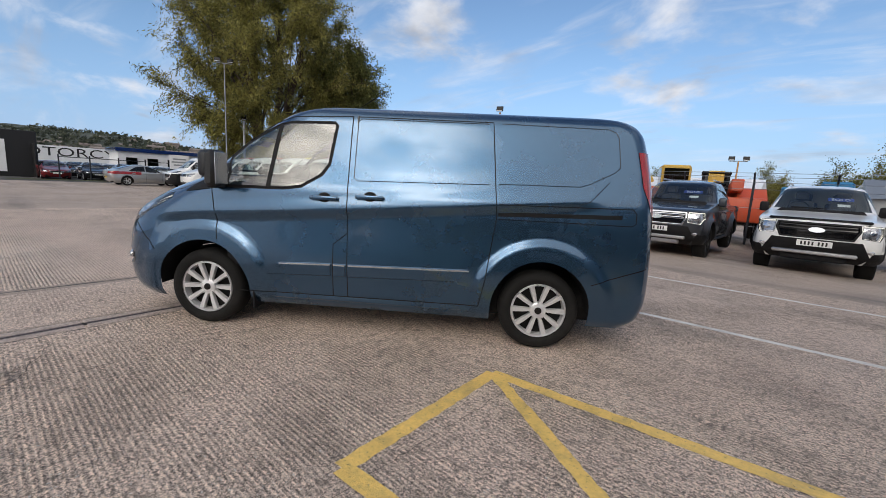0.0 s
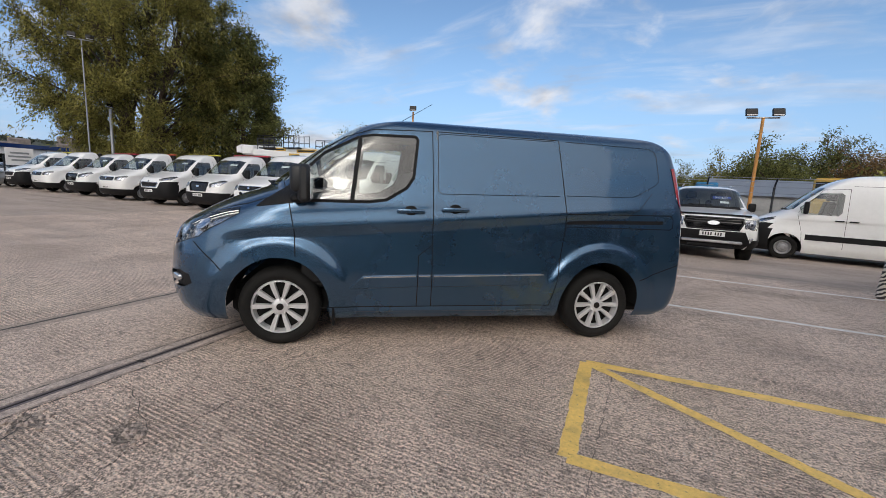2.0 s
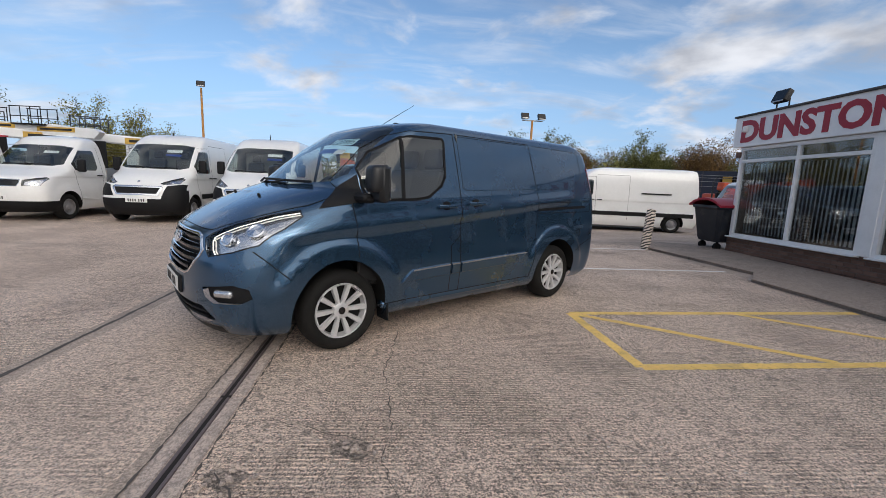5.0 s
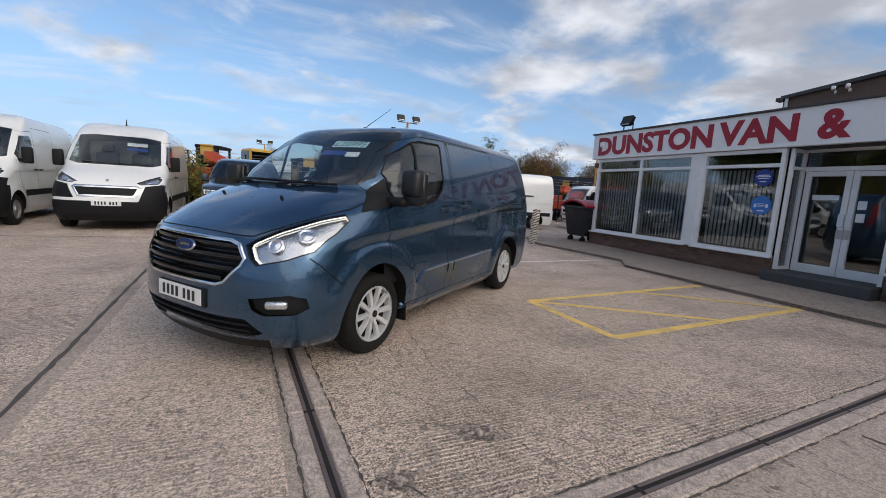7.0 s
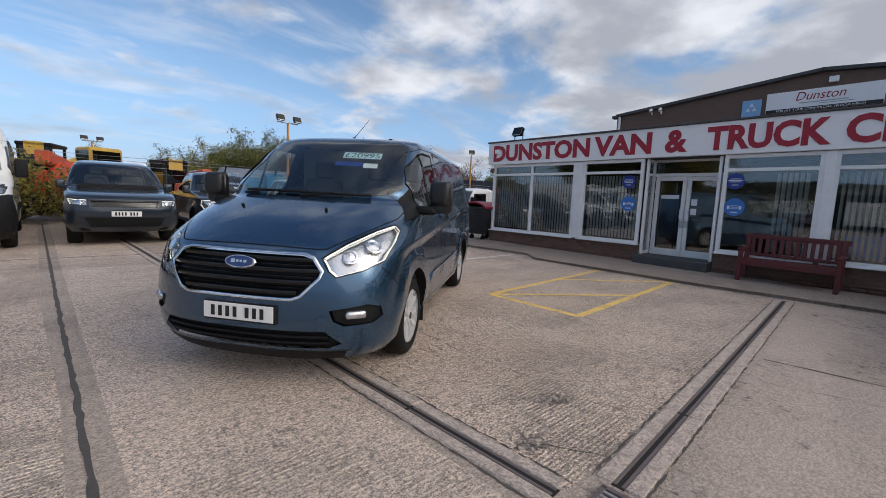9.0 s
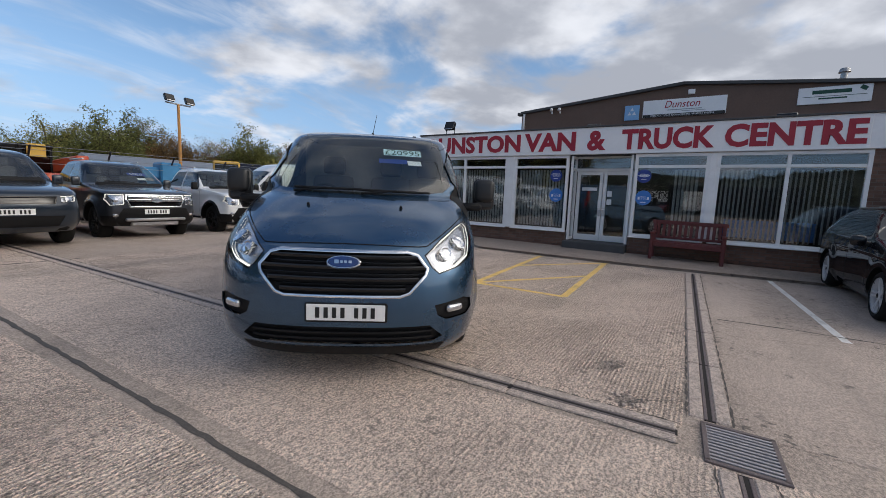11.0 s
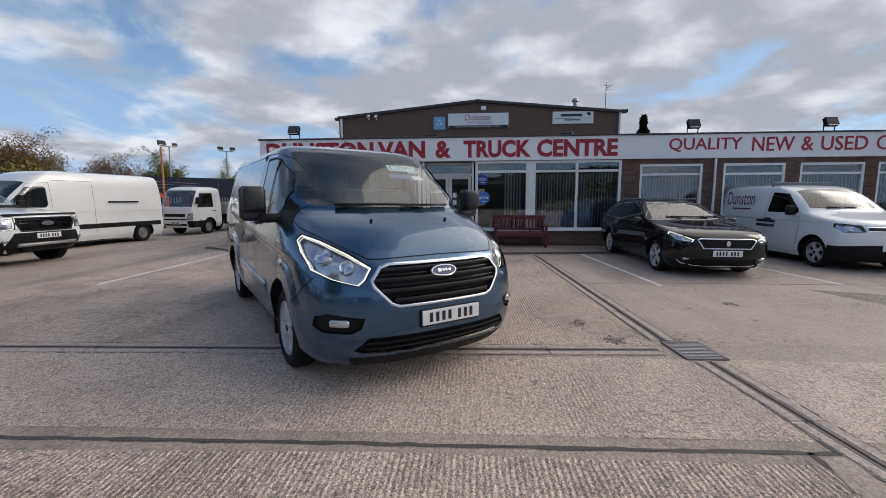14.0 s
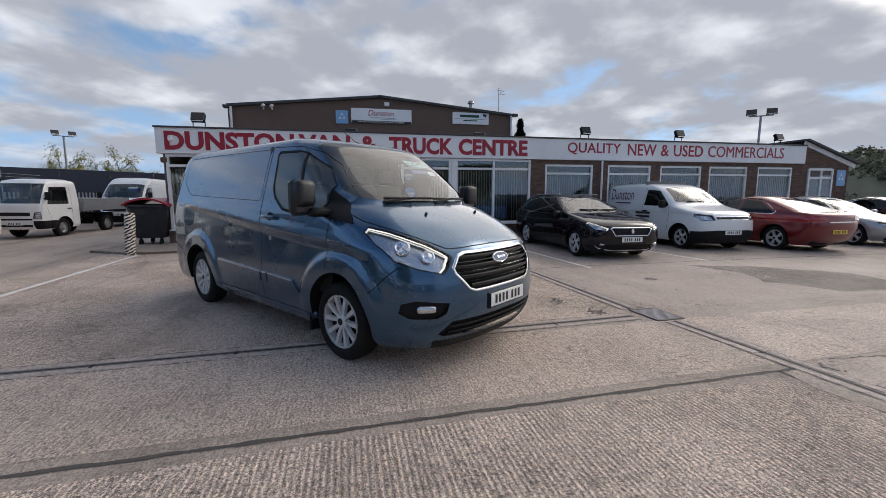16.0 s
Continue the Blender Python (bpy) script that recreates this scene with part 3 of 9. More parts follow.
def wheel(parent, x, y, r, width, sgn, style, rim_r):
    """tyre > rim, hub: turned and spoked, facing outward along sgn."""
    key = (r, width, style, rim_r)
    if key not in _wheel_mesh:
        tb = bmesh.new()
        w = width / 2
        lathe(tb, [(rim_r + 0.005, -w + 0.02), (rim_r + 0.03, -w), (r - 0.05, -w - 0.006), (r - 0.012, -w + 0.02), (r, -w + 0.05), (r, 0), (r, w - 0.05),
                   (r - 0.012, w - 0.02), (r - 0.03, w - 0.004), (r - 0.055, w + 0.006), (rim_r + 0.03, w), (rim_r + 0.005, w - 0.02)], 40)
        rb = bmesh.new()
        lathe(rb, [(rim_r + 0.006, w - 0.004), (rim_r + 0.012, w - 0.016), (rim_r - 0.006, w - 0.012), (rim_r - 0.014, w - 0.06), (rim_r - 0.03, -w + 0.02)], 40)
        if style in ("alloy10", "alloy5", "dark"):
            n = 10 if style == "alloy10" else 5
            for i in range(n):
                a = 2 * math.pi * i / n
                pair = (-0.05, 0.05) if style == "alloy10" else (-0.13, 0.13)
                for da in (0.0,) if style == "alloy10" else pair:
                    ca, sa = math.cos(a + da), math.sin(a + da)
                    hw0, hw1 = (0.014, 0.025) if style == "alloy10" else (0.016, 0.018)
                    r0, r1 = 0.05, rim_r - 0.002
                    ring = []
                    for rr, hw, yo in ((r0, hw0, w - 0.03), (0.6 * r1, (hw0 + hw1) / 2 + 0.002, w - 0.018), (r1, hw1, w - 0.014)):
                        c = Vector((rr * ca, yo, rr * sa)); tn = Vector((-sa, 0, ca)) * hw
                        ring.append([rb.verts.new(c - tn + Vector((0, -0.03, 0))), rb.verts.new(c - tn * 0.75), rb.verts.new(c + tn * 0.75), rb.verts.new(c + tn + Vector((0, -0.03, 0)))])
                    for p, q in zip(ring, ring[1:]):
                        for j in range(3):
                            rb.faces.new((p[j], p[j + 1], q[j + 1], q[j]))
            for i in range(5 if style == "alloy10" else 0):
                a = 2 * math.pi * (i + 0.25) / 5
                tube(rb, (0.062 * math.cos(a), w - 0.03, 0.062 * math.sin(a)), (0.062 * math.cos(a), w - 0.01, 0.062 * math.sin(a)), 0.011, seg=6)
            lathe(rb, [(0.0001, w - 0.012), (0.045, w - 0.014), (0.068, w - 0.024), (0.07, w - 0.06)], 24)
        else:
            lathe(rb, [(rim_r - 0.01, w - 0.05), (rim_r - 0.05, w - 0.075), (rim_r - 0.07, w - 0.04), (0.085, w - 0.035), (0.075, w - 0.01), (0.05, w), (0.0001, w + 0.002)], 40)
            for i in range(8):
                a = 2 * math.pi * i / 8
                tube(rb, ((rim_r - 0.055) * math.cos(a), w - 0.058, (rim_r - 0.055) * math.sin(a)), ((rim_r - 0.055) * math.cos(a), w - 0.054, (rim_r - 0.055) * math.sin(a)), 0.016, seg=8)
        bmesh.ops.recalc_face_normals(rb, faces=rb.faces)
        # plain black backing disc: stands in for the shade seen between the spokes
        hb = bmesh.new()
        lathe(hb, [(rim_r - 0.005, w - 0.075), (0.0001, w - 0.075)], 24)
        cb = bmesh.new()
        lathe(cb, [(0.031, w - 0.016), (0.029, w - 0.008), (0.0001, w - 0.006)], 20)
        bmesh.ops.recalc_face_normals(hb, faces=hb.faces)
        mats = {"alloy10": "alloy", "alloy5": "alloy", "dark": "dark_alloy", "steel": "steel"}
        _wheel_mesh[key] = [part("tyre", tb, M["tyre"], smooth=50), part("rim", rb, M[mats[style]], smooth=35), part("brake_disc", hb, M["under"], smooth=30), part("hub_cap", cb, M["gloss_black"] if style == "alloy10" else M["plastic"], smooth=30)]
        proto = _wheel_mesh[key]
        meshes = [o.data for o in proto]
        for o in proto:
            bpy.data.objects.remove(o)
        _wheel_mesh[key] = meshes
    root = new("wheel")
    root.parent = parent
    root.matrix_basis = pose(x, y, r, 0, 0, 0 if sgn > 0 else 180)
    for name, me in zip(("tyre", "rim", "brake_disc", "hub_cap"), _wheel_mesh[key]):
        o = new(name, me)
        o.parent = root
    return root


def slab(poly_on, lift):
    bm = bmesh.new()
    bm.faces.new([bm.verts.new(p) for p in poly_on])
    return bm


def plate(parent, m, w=0.52, h=0.111, mat=None, chars=7):
    """A number plate: board and unreadable dark bars."""
    p = part("number_plate", boxes(((0, 0, 0), (w, h, 0.008), 0.003)), mat or M["plate"], parent, m=m)
    x = -w / 2 + 0.05
    step = (w - 0.1 - 0.035) / chars
    for i in range(chars):
        part("plate_bar", boxes(((x + step * 0.42 + (0.035 if i >= 4 else 0), 0, 0.0055), (step * 0.5, h * 0.64, 0.003))), M["ink"], p)
        x += step
    return p


def polytube(pts, r, seg=6):
    """One unbroken tube swept along points."""
    bm = bmesh.new()
    P = [Vector(p) for p in pts]
    prev = None
    for i, p in enumerate(P):
        d = (P[min(i + 1, len(P) - 1)] - P[max(i - 1, 0)]).normalized()
        u = d.cross(Vector((0.31, 0.17, 0.93))).normalized()
        v = d.cross(u)
        ring = [bm.verts.new(p + (u * math.cos(6.2832 * k / seg) + v * math.sin(6.2832 * k / seg)) * r) for k in range(seg)]
        if prev:
            for k in range(seg):
                bm.faces.new((prev[k], prev[(k + 1) % seg], ring[(k + 1) % seg], ring[k]))
        else:
            bm.faces.new(ring[::-1])
        prev = ring
    bm.faces.new(prev)
    bmesh.ops.recalc_face_normals(bm, faces=bm.faces)
    return bm


def facing(p, out, up=(0, 0, 1)):
    """A pose whose z points out of a surface and whose y points up."""
    z = Vector(out).normalized()
    x = Vector(up).cross(z).normalized()
    y = z.cross(x)
    m = Matrix((x, y, z)).transposed().to_4x4()
    m.translation = p
    return m

# ---------- vehicles ----------
def frange(a, b, n):
    return [a + (b - a) * i / n for i in range(n)]


def mirrored(poly):
    return [(-a, b) for a, b in poly]


def cut_window(root, bm, name, poly, axis, sign, glass, rim=0.018, near=0.2, frame_mat=None):
    g = take(bm, poly, axis, sign, near)
    if not g.faces:
        g.free()
        return None
    inner, edge = banded(g, rim)
    w = part(name, inner, glass, root, smooth=40)
    part("window_seal", edge, frame_mat or M["seal"], w, smooth=40)
    return w


def cut_lamp(root, bm, sh, name, poly, sign_side, back=0.05, drl=False, axis="X", sign=1, near=0.2):
    """headlight > reflector, projectors, light strip: a clear lens let into the body."""
    g = take(bm, poly, axis, sign, near)
    if not g.faces:
        g.free()
        return None
    g.normal_update()
    rb = g.copy()
    for v in rb.verts:
        v.co -= v.normal * back * 0.6
        v.co.x -= back * 0.5 * (sign if axis == "X" else 0)
    inner, edge = banded(g, 0.010)
    lamp = part(name, inner, M["lens"], root, smooth=40)
    part("lamp_bezel", edge, M["gloss_black"], lamp, smooth=40)
    strip = None
    if drl:
        sb = rb.copy()
        keep, strip = banded(sb, 0.012)
        keep.free()
        shifted(strip, along=0.012)
    part("reflector", rb, M["lampin"], lamp, smooth=40)
    if strip is not None:
        part("light_strip", strip, M["lamp_on"], lamp, smooth=40)
    return lamp


def finish_body(root, bm, paint, name="body", angle=32):
    bm.normal_update()
    return part(name, bm, paint, root, smooth=angle)


def arches_of(root, bm, xs, zc, r, zlow, yin, sgns=(1, -1), lip=None, sh=None, lip_mat=None, sx=1.0):
    for x in xs:
        for s in sgns:
            take(bm, arch_poly(x, zc, r, zlow, sx=sx), "Y", s).free()
            lb = bmesh.new()
            n = 18
            prev = None
            for i in range(n + 1):
                a = math.pi * i / n
                px, pz = x + r * sx * math.cos(a), zc + r * math.sin(a)
                yo = (sh.side_y(px, max(pz, zlow)) - 0.004) if sh else yin + 0.3
                row = (lb.verts.new((px, s * yin, pz)), lb.verts.new((px, s * yo, pz)))
                if prev:
                    lb.faces.new((prev[0], prev[1], row[1], row[0]))
                prev = row
            part("wheel_arch_liner", lb, M["under"], root, smooth=60)
            if lip:
                eb = bmesh.new()
                prev = None
                for i in range(n + 1):
                    a = math.pi * i / n
                    c, q = math.cos(a), math.sin(a)
                    row = []
                    for rr, dy in ((r + 0.001, -0.02), (r + 0.001, 0.012), (r + lip * 0.5, 0.018), (r + lip, 0.001)):
                        px, pz = x + rr * sx * c, zc + rr * q
                        row.append(eb.verts.new((px, s * (sh.side_y(px, pz) + dy), pz)))
                    if prev:
                        for j in range(3):
                            eb.faces.new((prev[j], prev[j + 1], row[j + 1], row[j]))
                    prev = row
                bmesh.ops.recalc_face_normals(eb, faces=eb.faces)
                part("arch_trim", eb, lip_mat or M["plastic"], root, smooth=50)


def underbody(root, x0, x1, hw, z0, z1):
    part("underbody", boxes((((x0 + x1) / 2, 0, (z0 + z1) / 2), (x1 - x0, hw * 2, z1 - z0), 0.05)), M["under"], root)


def mirror_pair(root, x, y, z, h=0.24, w=0.17, d=0.12, mat=None, arm=0.1, shell_mat=None):
    for s in (1, -1):
        bm = bmesh.new()
        box(bm, (x, s * (y + arm + w / 2), z), (d, w, h), 0.04, seg=3)
        mr = part("door_mirror", bm, shell_mat or M["plastic"], root, smooth=40)
        part("mirror_arm", boxes(((x + 0.01, s * (y + arm / 2), z - h * 0.32), (d * 0.6, arm + 0.08, 0.06), 0.015)), M["plastic"], mr, smooth=40)
        part("mirror_glass", boxes(((x - d / 2 - 0.002, s * (y + arm + w / 2), z), (0.006, w * 0.8, h * 0.84), 0.002)), M["chrome"], mr)


def seats(root, x, ys, z, wide=0.5, tall=0.95, lean=10, mat=None):
    for y in ys:
        bm = bmesh.new()
        box(bm, (x + 0.25, y, z - 0.12), (0.52, wide, 0.2), 0.06, seg=2)
        box(bm, (x - 0.05, y, z + 0.22), (0.16, wide, 0.62), 0.06, Euler((0, radians(-lean), 0)).to_matrix(), seg=2)
        box(bm, (x - 0.13, y, z + 0.64), (0.11, wide * 0.55, 0.2), 0.045, Euler((0, radians(-lean), 0)).to_matrix(), seg=2)
        part("seat", bm, mat or M["seat"], root, smooth=40)


def steering(root, x, y, z, r=0.19):
    bm = bmesh.new()
    n = 20
    q = Euler((0, radians(-28), 0)).to_matrix()
    ps = [Vector((0, r * math.cos(2 * math.pi * i / n), r * math.sin(2 * math.pi * i / n))) for i in range(n)]
    for i in range(n):
        tube(bm, q @ ps[i], q @ ps[(i + 1) % n], 0.015, seg=6, cap=False)
    tube(bm, q @ Vector((0, -r, 0)), q @ Vector((0, r, 0)), 0.02, seg=6)
    tube(bm, (0, 0, 0), (0.2, 0, -0.12), 0.04, seg=8)
    part("steering_wheel", shifted(bm, x, y, z), M["plastic"], root, smooth=40)


def wiper_pair(root, sh, spec):
    for (y0, z0), (y1, z1) in spec:
        n = 10
        pts = []
        for i in range(n + 1):
            y, z = y0 + (y1 - y0) * i / n, z0 + (z1 - z0) * i / n
            pts.append(Vector((sh.front_x(y, z) + 0.022, y, z + 0.008)))
        wo = part("wiper", polytube(pts, 0.011), M["plastic"], root, smooth=60)
        bm = bmesh.new()
        tube(bm, pts[0] + Vector((0.03, 0, -0.03)), pts[n // 2] + Vector((0.02, 0, 0.006)), 0.012, 0.008, seg=6)
        part("wiper_arm", bm, M["plastic"], wo, smooth=60)


def slats(root, sh, zs, y0f, height, mat, depth=0.03, lift=-0.01, name="grille_slat", thick=0.03):
    for z in zs:
        hw = y0f(z)
        bm = bmesh.new()
        prev = None
        n = 14
        for i in range(n + 1):
            y = -hw + 2 * hw * i / n
            x = sh.front_x(y, z) + lift
            row = [bm.verts.new((x - thick, y, z + height / 2)), bm.verts.new((x - 0.004, y, z + height / 2)), bm.verts.new((x, y, z + height * 0.2)),
                   bm.verts.new((x - 0.004, y, z - height / 2)), bm.verts.new((x - thick, y, z - height / 2))]
            if prev:
                for j in range(4):
                    bm.faces.new((prev[j], prev[j + 1], row[j + 1], row[j]))
            prev = row
        bmesh.ops.recalc_face_normals(bm, faces=bm.faces)
        part(name, bm, mat, root, smooth=40)


def on_front(sh, y, z, lift=0.01):
    """A pose on the nose at (y, z), its z axis out of the surface."""
    e = 0.02
    p = Vector((sh.front_x(y, z), y, z))
    dy = Vector((sh.front_x(y + e, z) - sh.front_x(y - e, z), 2 * e, 0))
    dz = Vector((sh.front_x(y, z + e) - sh.front_x(y, z - e), 0, 2 * e))
    n = dy.cross(dz).normalized()
    if n.x < 0:
        n = -n
    return facing(p + n * lift, n)


def oval(bm, a, b, depth, seg=28, z=0.0):
    lo = [bm.verts.new((a * math.cos(2 * math.pi * i / seg), b * math.sin(2 * math.pi * i / seg), z)) for i in range(seg)]
    hi = [bm.verts.new((0.93 * a * math.cos(2 * math.pi * i / seg), 0.9 * b * math.sin(2 * math.pi * i / seg), z + depth)) for i in range(seg)]
    bm.faces.new(hi)
    for i in range(seg):
        j = (i + 1) % seg
        bm.faces.new((lo[i], lo[j], hi[j], hi[i]))
    return bm


def front_bead(sh, poly, width, lift):
    """A rounded bead laid along a closed outline on the nose."""
    pts = []
    for (y0, z0), (y1, z1) in zip(poly, poly[1:] + poly[:1]):
        k = max(1, int(math.hypot(y1 - y0, z1 - z0) / 0.03))
        pts += [(y0 + (y1 - y0) * i / k, z0 + (z1 - z0) * i / k) for i in range(k)]
    cy, cz = sum(p[0] for p in pts) / len(pts), sum(p[1] for p in pts) / len(pts)
    bm = bmesh.new()
    rows = []
    for i, (y, z) in enumerate(pts):
        a, b = pts[i - 1], pts[(i + 1) % len(pts)]
        t = Vector((b[0] - a[0], b[1] - a[1])).normalized()
        nrm = Vector((t.y, -t.x))
        if nrm.dot(Vector((y - cy, z - cz))) > 0:
            nrm = -nrm
        row = []
        for u, h in ((-0.15, -0.02), (0.0, lift * 0.8), (0.5, lift), (1.0, lift * 0.6), (1.0, -0.05)):
            yy, zz = y + nrm.x * width * u, z + nrm.y * width * u
            row.append(bm.verts.new((sh.front_x(yy, zz) + h, yy, zz)))
        rows.append(row)
    for r0, r1 in zip(rows, rows[1:] + rows[:1]):
        for j in range(4):
            bm.faces.new((r0[j], r0[j + 1], r1[j + 1], r1[j]))
    bmesh.ops.recalc_face_normals(bm, faces=bm.faces)
    return bm


# ----- the blue van -----
def blue_van(m):
    def zcrease(x):
        u = 1.86 - x
        return 0.985 + 0.068 * u + 0.0035 * u * u

    def relief(x, z):
        d = 0.0
        zc = zcrease(x)
        fade = sstep(2.0, 1.6, x) * sstep(-1.95, -1.6, x)
        # shoulder that comes out to the waist crease, with an undercut below it
        d += 0.009 * fade * (sstep(zc + 0.12, zc, z) if z > zc else 1.0) * sstep(0.6, 1.0, z)
        d -= 0.030 * fade * sstep(zc + 0.004, zc - 0.09, z) * sstep(0.55, 1.0, z)
        for xc in (1.475, -1.4665):
            r = math.hypot(x - xc, z - 0.345)
            d += 0.026 * sstep(0.62, 0.54, r) * sstep(0.30, 0.60, z)
        d -= 0.012 * sstep(0.62, 0.40, z) * sstep(1.0, 0.8, abs(x - 0.0))
        return d

    zs = frange(0.22, 0.30, 3) + frange(0.30, 0.9, 26) + frange(0.9, 1.34, 42) + frange(1.34, 1.86, 22) + frange(1.86, 2.01, 12) + [2.01]
    sh = Shell(
        front=[(0.20, 2.36), (0.27, 2.42), (0.36, 2.47), (0.55, 2.50), (0.75, 2.485), (0.90, 2.44), (0.98, 2.40), (1.03, 2.345), (1.10, 2.235), (1.17, 2.11), (1.25, 1.93),
               (1.30, 1.80), (1.335, 1.70), (1.41, 1.60), (1.61, 1.35), (1.81, 1.075), (1.91, 0.90), (1.965, 0.68), (2.01, 0.20)],
        rear=[(0.22, -2.30), (0.32, -2.40), (0.50, -2.44), (0.8, -2.435), (1.0, -2.42), (1.4, -2.39), (1.7, -2.35), (1.88, -2.30), (1.955, -2.23), (2.01, -1.85)],
        half=[(0.22, 0.90), (0.30, 0.955), (0.45, 0.975), (0.65, 0.985), (0.85, 0.985), (1.05, 0.982), (1.22, 0.968), (1.40, 0.925), (1.60, 0.872), (1.80, 0.815), (1.89, 0.785), (1.945, 0.735), (1.98, 0.64), (2.01, 0.25)],
        cf=[(0.2, 0.62), (0.5, 0.66), (0.9, 0.72), (1.1, 0.80), (1.33, 0.78), (1.45, 0.55), (1.9, 0.38), (2.01, 0.2)],
        cr=[(0.2, 0.22), (1.0, 0.20), (1.8, 0.20), (2.01, 0.4)], pf=2.6, pr=2.7, relief=relief, zs=zs, ns=170, nf=26, nr=10)
    root = thing("panel_van", m, "dark blue metallic panel van with silver alloy wheels standing on concrete", "van")
    bm = sh.mesh()
    # windscreen, door windows
    ws = [(-0.80, 1.45), (-0.72, 1.385), (-0.40, 1.348), (0.0, 1.34), (0.40, 1.348), (0.72, 1.385), (0.80, 1.45), (0.70, 1.87), (0.62, 1.905), (0.3, 1.925), (-0.3, 1.925), (-0.62, 1.905), (-0.70, 1.87)]
    cut_window(root, bm, "windscreen", ws, "X", 1, M["glass"], 0.03, near=0.3)
    dw = [(1.25, 1.245), (1.27, 1.50), (1.13, 1.645), (0.84, 1.79), (0.72, 1.815), (0.36, 1.825), (0.335, 1.80), (0.37, 1.47), (0.43, 1.38), (0.60, 1.275), (0.75, 1.252)]
    for s in (1, -1):
        w = cut_window(root, bm, "door_window", dw, "Y", s, M["glass"], 0.022)
        part("window_trim", ribbon(flank_line(sh, dw + dw[:1], s, 0.03), 0.026, 0.003), M["seal"], w)
        pil = [(0.885, 1.255), (0.825, 1.80)]
        part("window_pillar", ribbon(flank_line(sh, pil, s), 0.035, 0.006), M["seal"], w)
        tri = [(1.665, 1.178), (1.60, 1.225), (1.375, 1.44), (1.29, 1.50), (1.27, 1.235)]
        part("mirror_sail_panel", shifted(take(bm, tri, "Y", s), dy=0.006 * s), M["plastic"], root, smooth=40)
    # grille, lower intake
    gp = [(-0.58, 0.86), (-0.505, 0.955), (-0.43, 0.977), (0.43, 0.977), (0.505, 0.955), (0.58, 0.86), (0.567, 0.81), (0.455, 0.685), (0.39, 0.662), (-0.39, 0.662), (-0.455, 0.685), (-0.567, 0.81)]
    g = take(bm, gp, "X", 1, 0.5)
    gr = part("grille_frame", front_bead(sh, gp, 0.019, 0.011), M["chrome"], root, "chrome grille surround", smooth=50)
    part("grille_backing", shifted(g, dx=-0.05), M["plastic"], gr, smooth=40)

    def ghw(z):
        return 0.39 + 0.175 * sstep(0.662, 0.86, z) - 0.13 * sstep(0.87, 0.99, z)
    slats(gr, sh, (0.715, 0.785, 0.86, 0.93), ghw, 0.026, M["gloss_black"], lift=0.0, thick=0.055)
    for z in (0.75, 0.822, 0.895):
        slats(gr, sh, (z,), ghw, 0.007, M["chrome"], lift=-0.004, name="grille_bar", thick=0.02)
    lp = [(-0.60, 0.455), (0.60, 0.455), (0.70, 0.36), (0.62, 0.325), (-0.62, 0.325), (-0.70, 0.36)]
    lo = take(bm, lp, "X", 1, 0.5)
    li = part("lower_intake", shifted(lo, dx=-0.035), M["plastic"], root, smooth=40)
    slats(li, sh, (0.365, 0.41), lambda z: 0.62, 0.014, M["plastic"], lift=0.0, thick=0.045, name="intake_bar")
    lip = take(bm, [(-0.66, 0.19), (0.66, 0.19), (0.72, 0.30), (-0.72, 0.30)], "X", 1, 1.92)
    part("front_lip", shifted(lip, dx=0.003), M["plastic"], root, smooth=40)
    # headlights
    hl = [(0.545, 0.945), (0.60, 0.86), (0.655, 0.815), (0.81, 0.857), (0.912, 0.915), (0.936, 1.03), (0.927, 1.12), (0.882, 1.166), (0.795, 1.13), (0.66, 1.045)]
    for s, poly in ((1, hl), (-1, mirrored(hl))):
        lamp = cut_lamp(root, bm, sh, "headlight", poly, s, 0.06, drl=True, near=0.8)
        for (y, z, r) in ((0.83, 1.035, 0.052), (0.72, 0.965, 0.042)):
            pm = on_front(sh, s * y, z, -0.055)
            pb = bmesh.new()
            lathe(pb, [(r + 0.012, 0.0), (r + 0.012, 0.03), (r, 0.034), (r * 0.8, 0.028), (0.0001, 0.036)], 24, "Z")
            part("projector", pb, M["chrome"], lamp, smooth=40, m=Matrix.Translation((0.012, 0, 0)) @ pm)
    # fog lamps in black pockets
    fp = [(0.63, 0.60), (0.655, 0.525), (0.72, 0.488), (0.88, 0.495), (0.925, 0.535), (0.915, 0.605), (0.85, 0.632)]
    for s, poly in ((1, fp), (-1, mirrored(fp))):
        f = take(bm, poly, "X", 1, 0.8)
        fi, fe = banded(f, 0.018)
        fo = part("fog_lamp_pocket", shifted(fi, dx=-0.035), M["plastic"], root, smooth=40)
        part("pocket_rim", fe, M["gloss_black"], fo, smooth=40)
        pm = on_front(sh, s * 0.79, 0.562, 0.002)
        fb = bmesh.new()
        box(fb, (0, 0, -0.02), (0.15, 0.058, 0.05), 0.022, seg=3)
        part("fog_lamp", fb, M["lampin"], fo, smooth=40, m=pm)
    # tail lights, sliding door rail
    for s in (1, -1):
        tp = [(-2.305, 0.80), (-2.275, 1.0), (-2.20, 1.45), (-2.11, 1.69), (-2.6, 1.69), (-2.6, 0.80)]
        tl = take(bm, tp, "Y", s, near=0.76)
        part("tail_light", shifted(tl, along=0.006), M["tail"], root, smooth=40)
    arches_of(root, bm, (1.475, -1.4665), 0.345, 0.425, -0.2, 0.55, sh=sh, sx=0.97)
    finish_body(root, bm, M["blue"], angle=28)
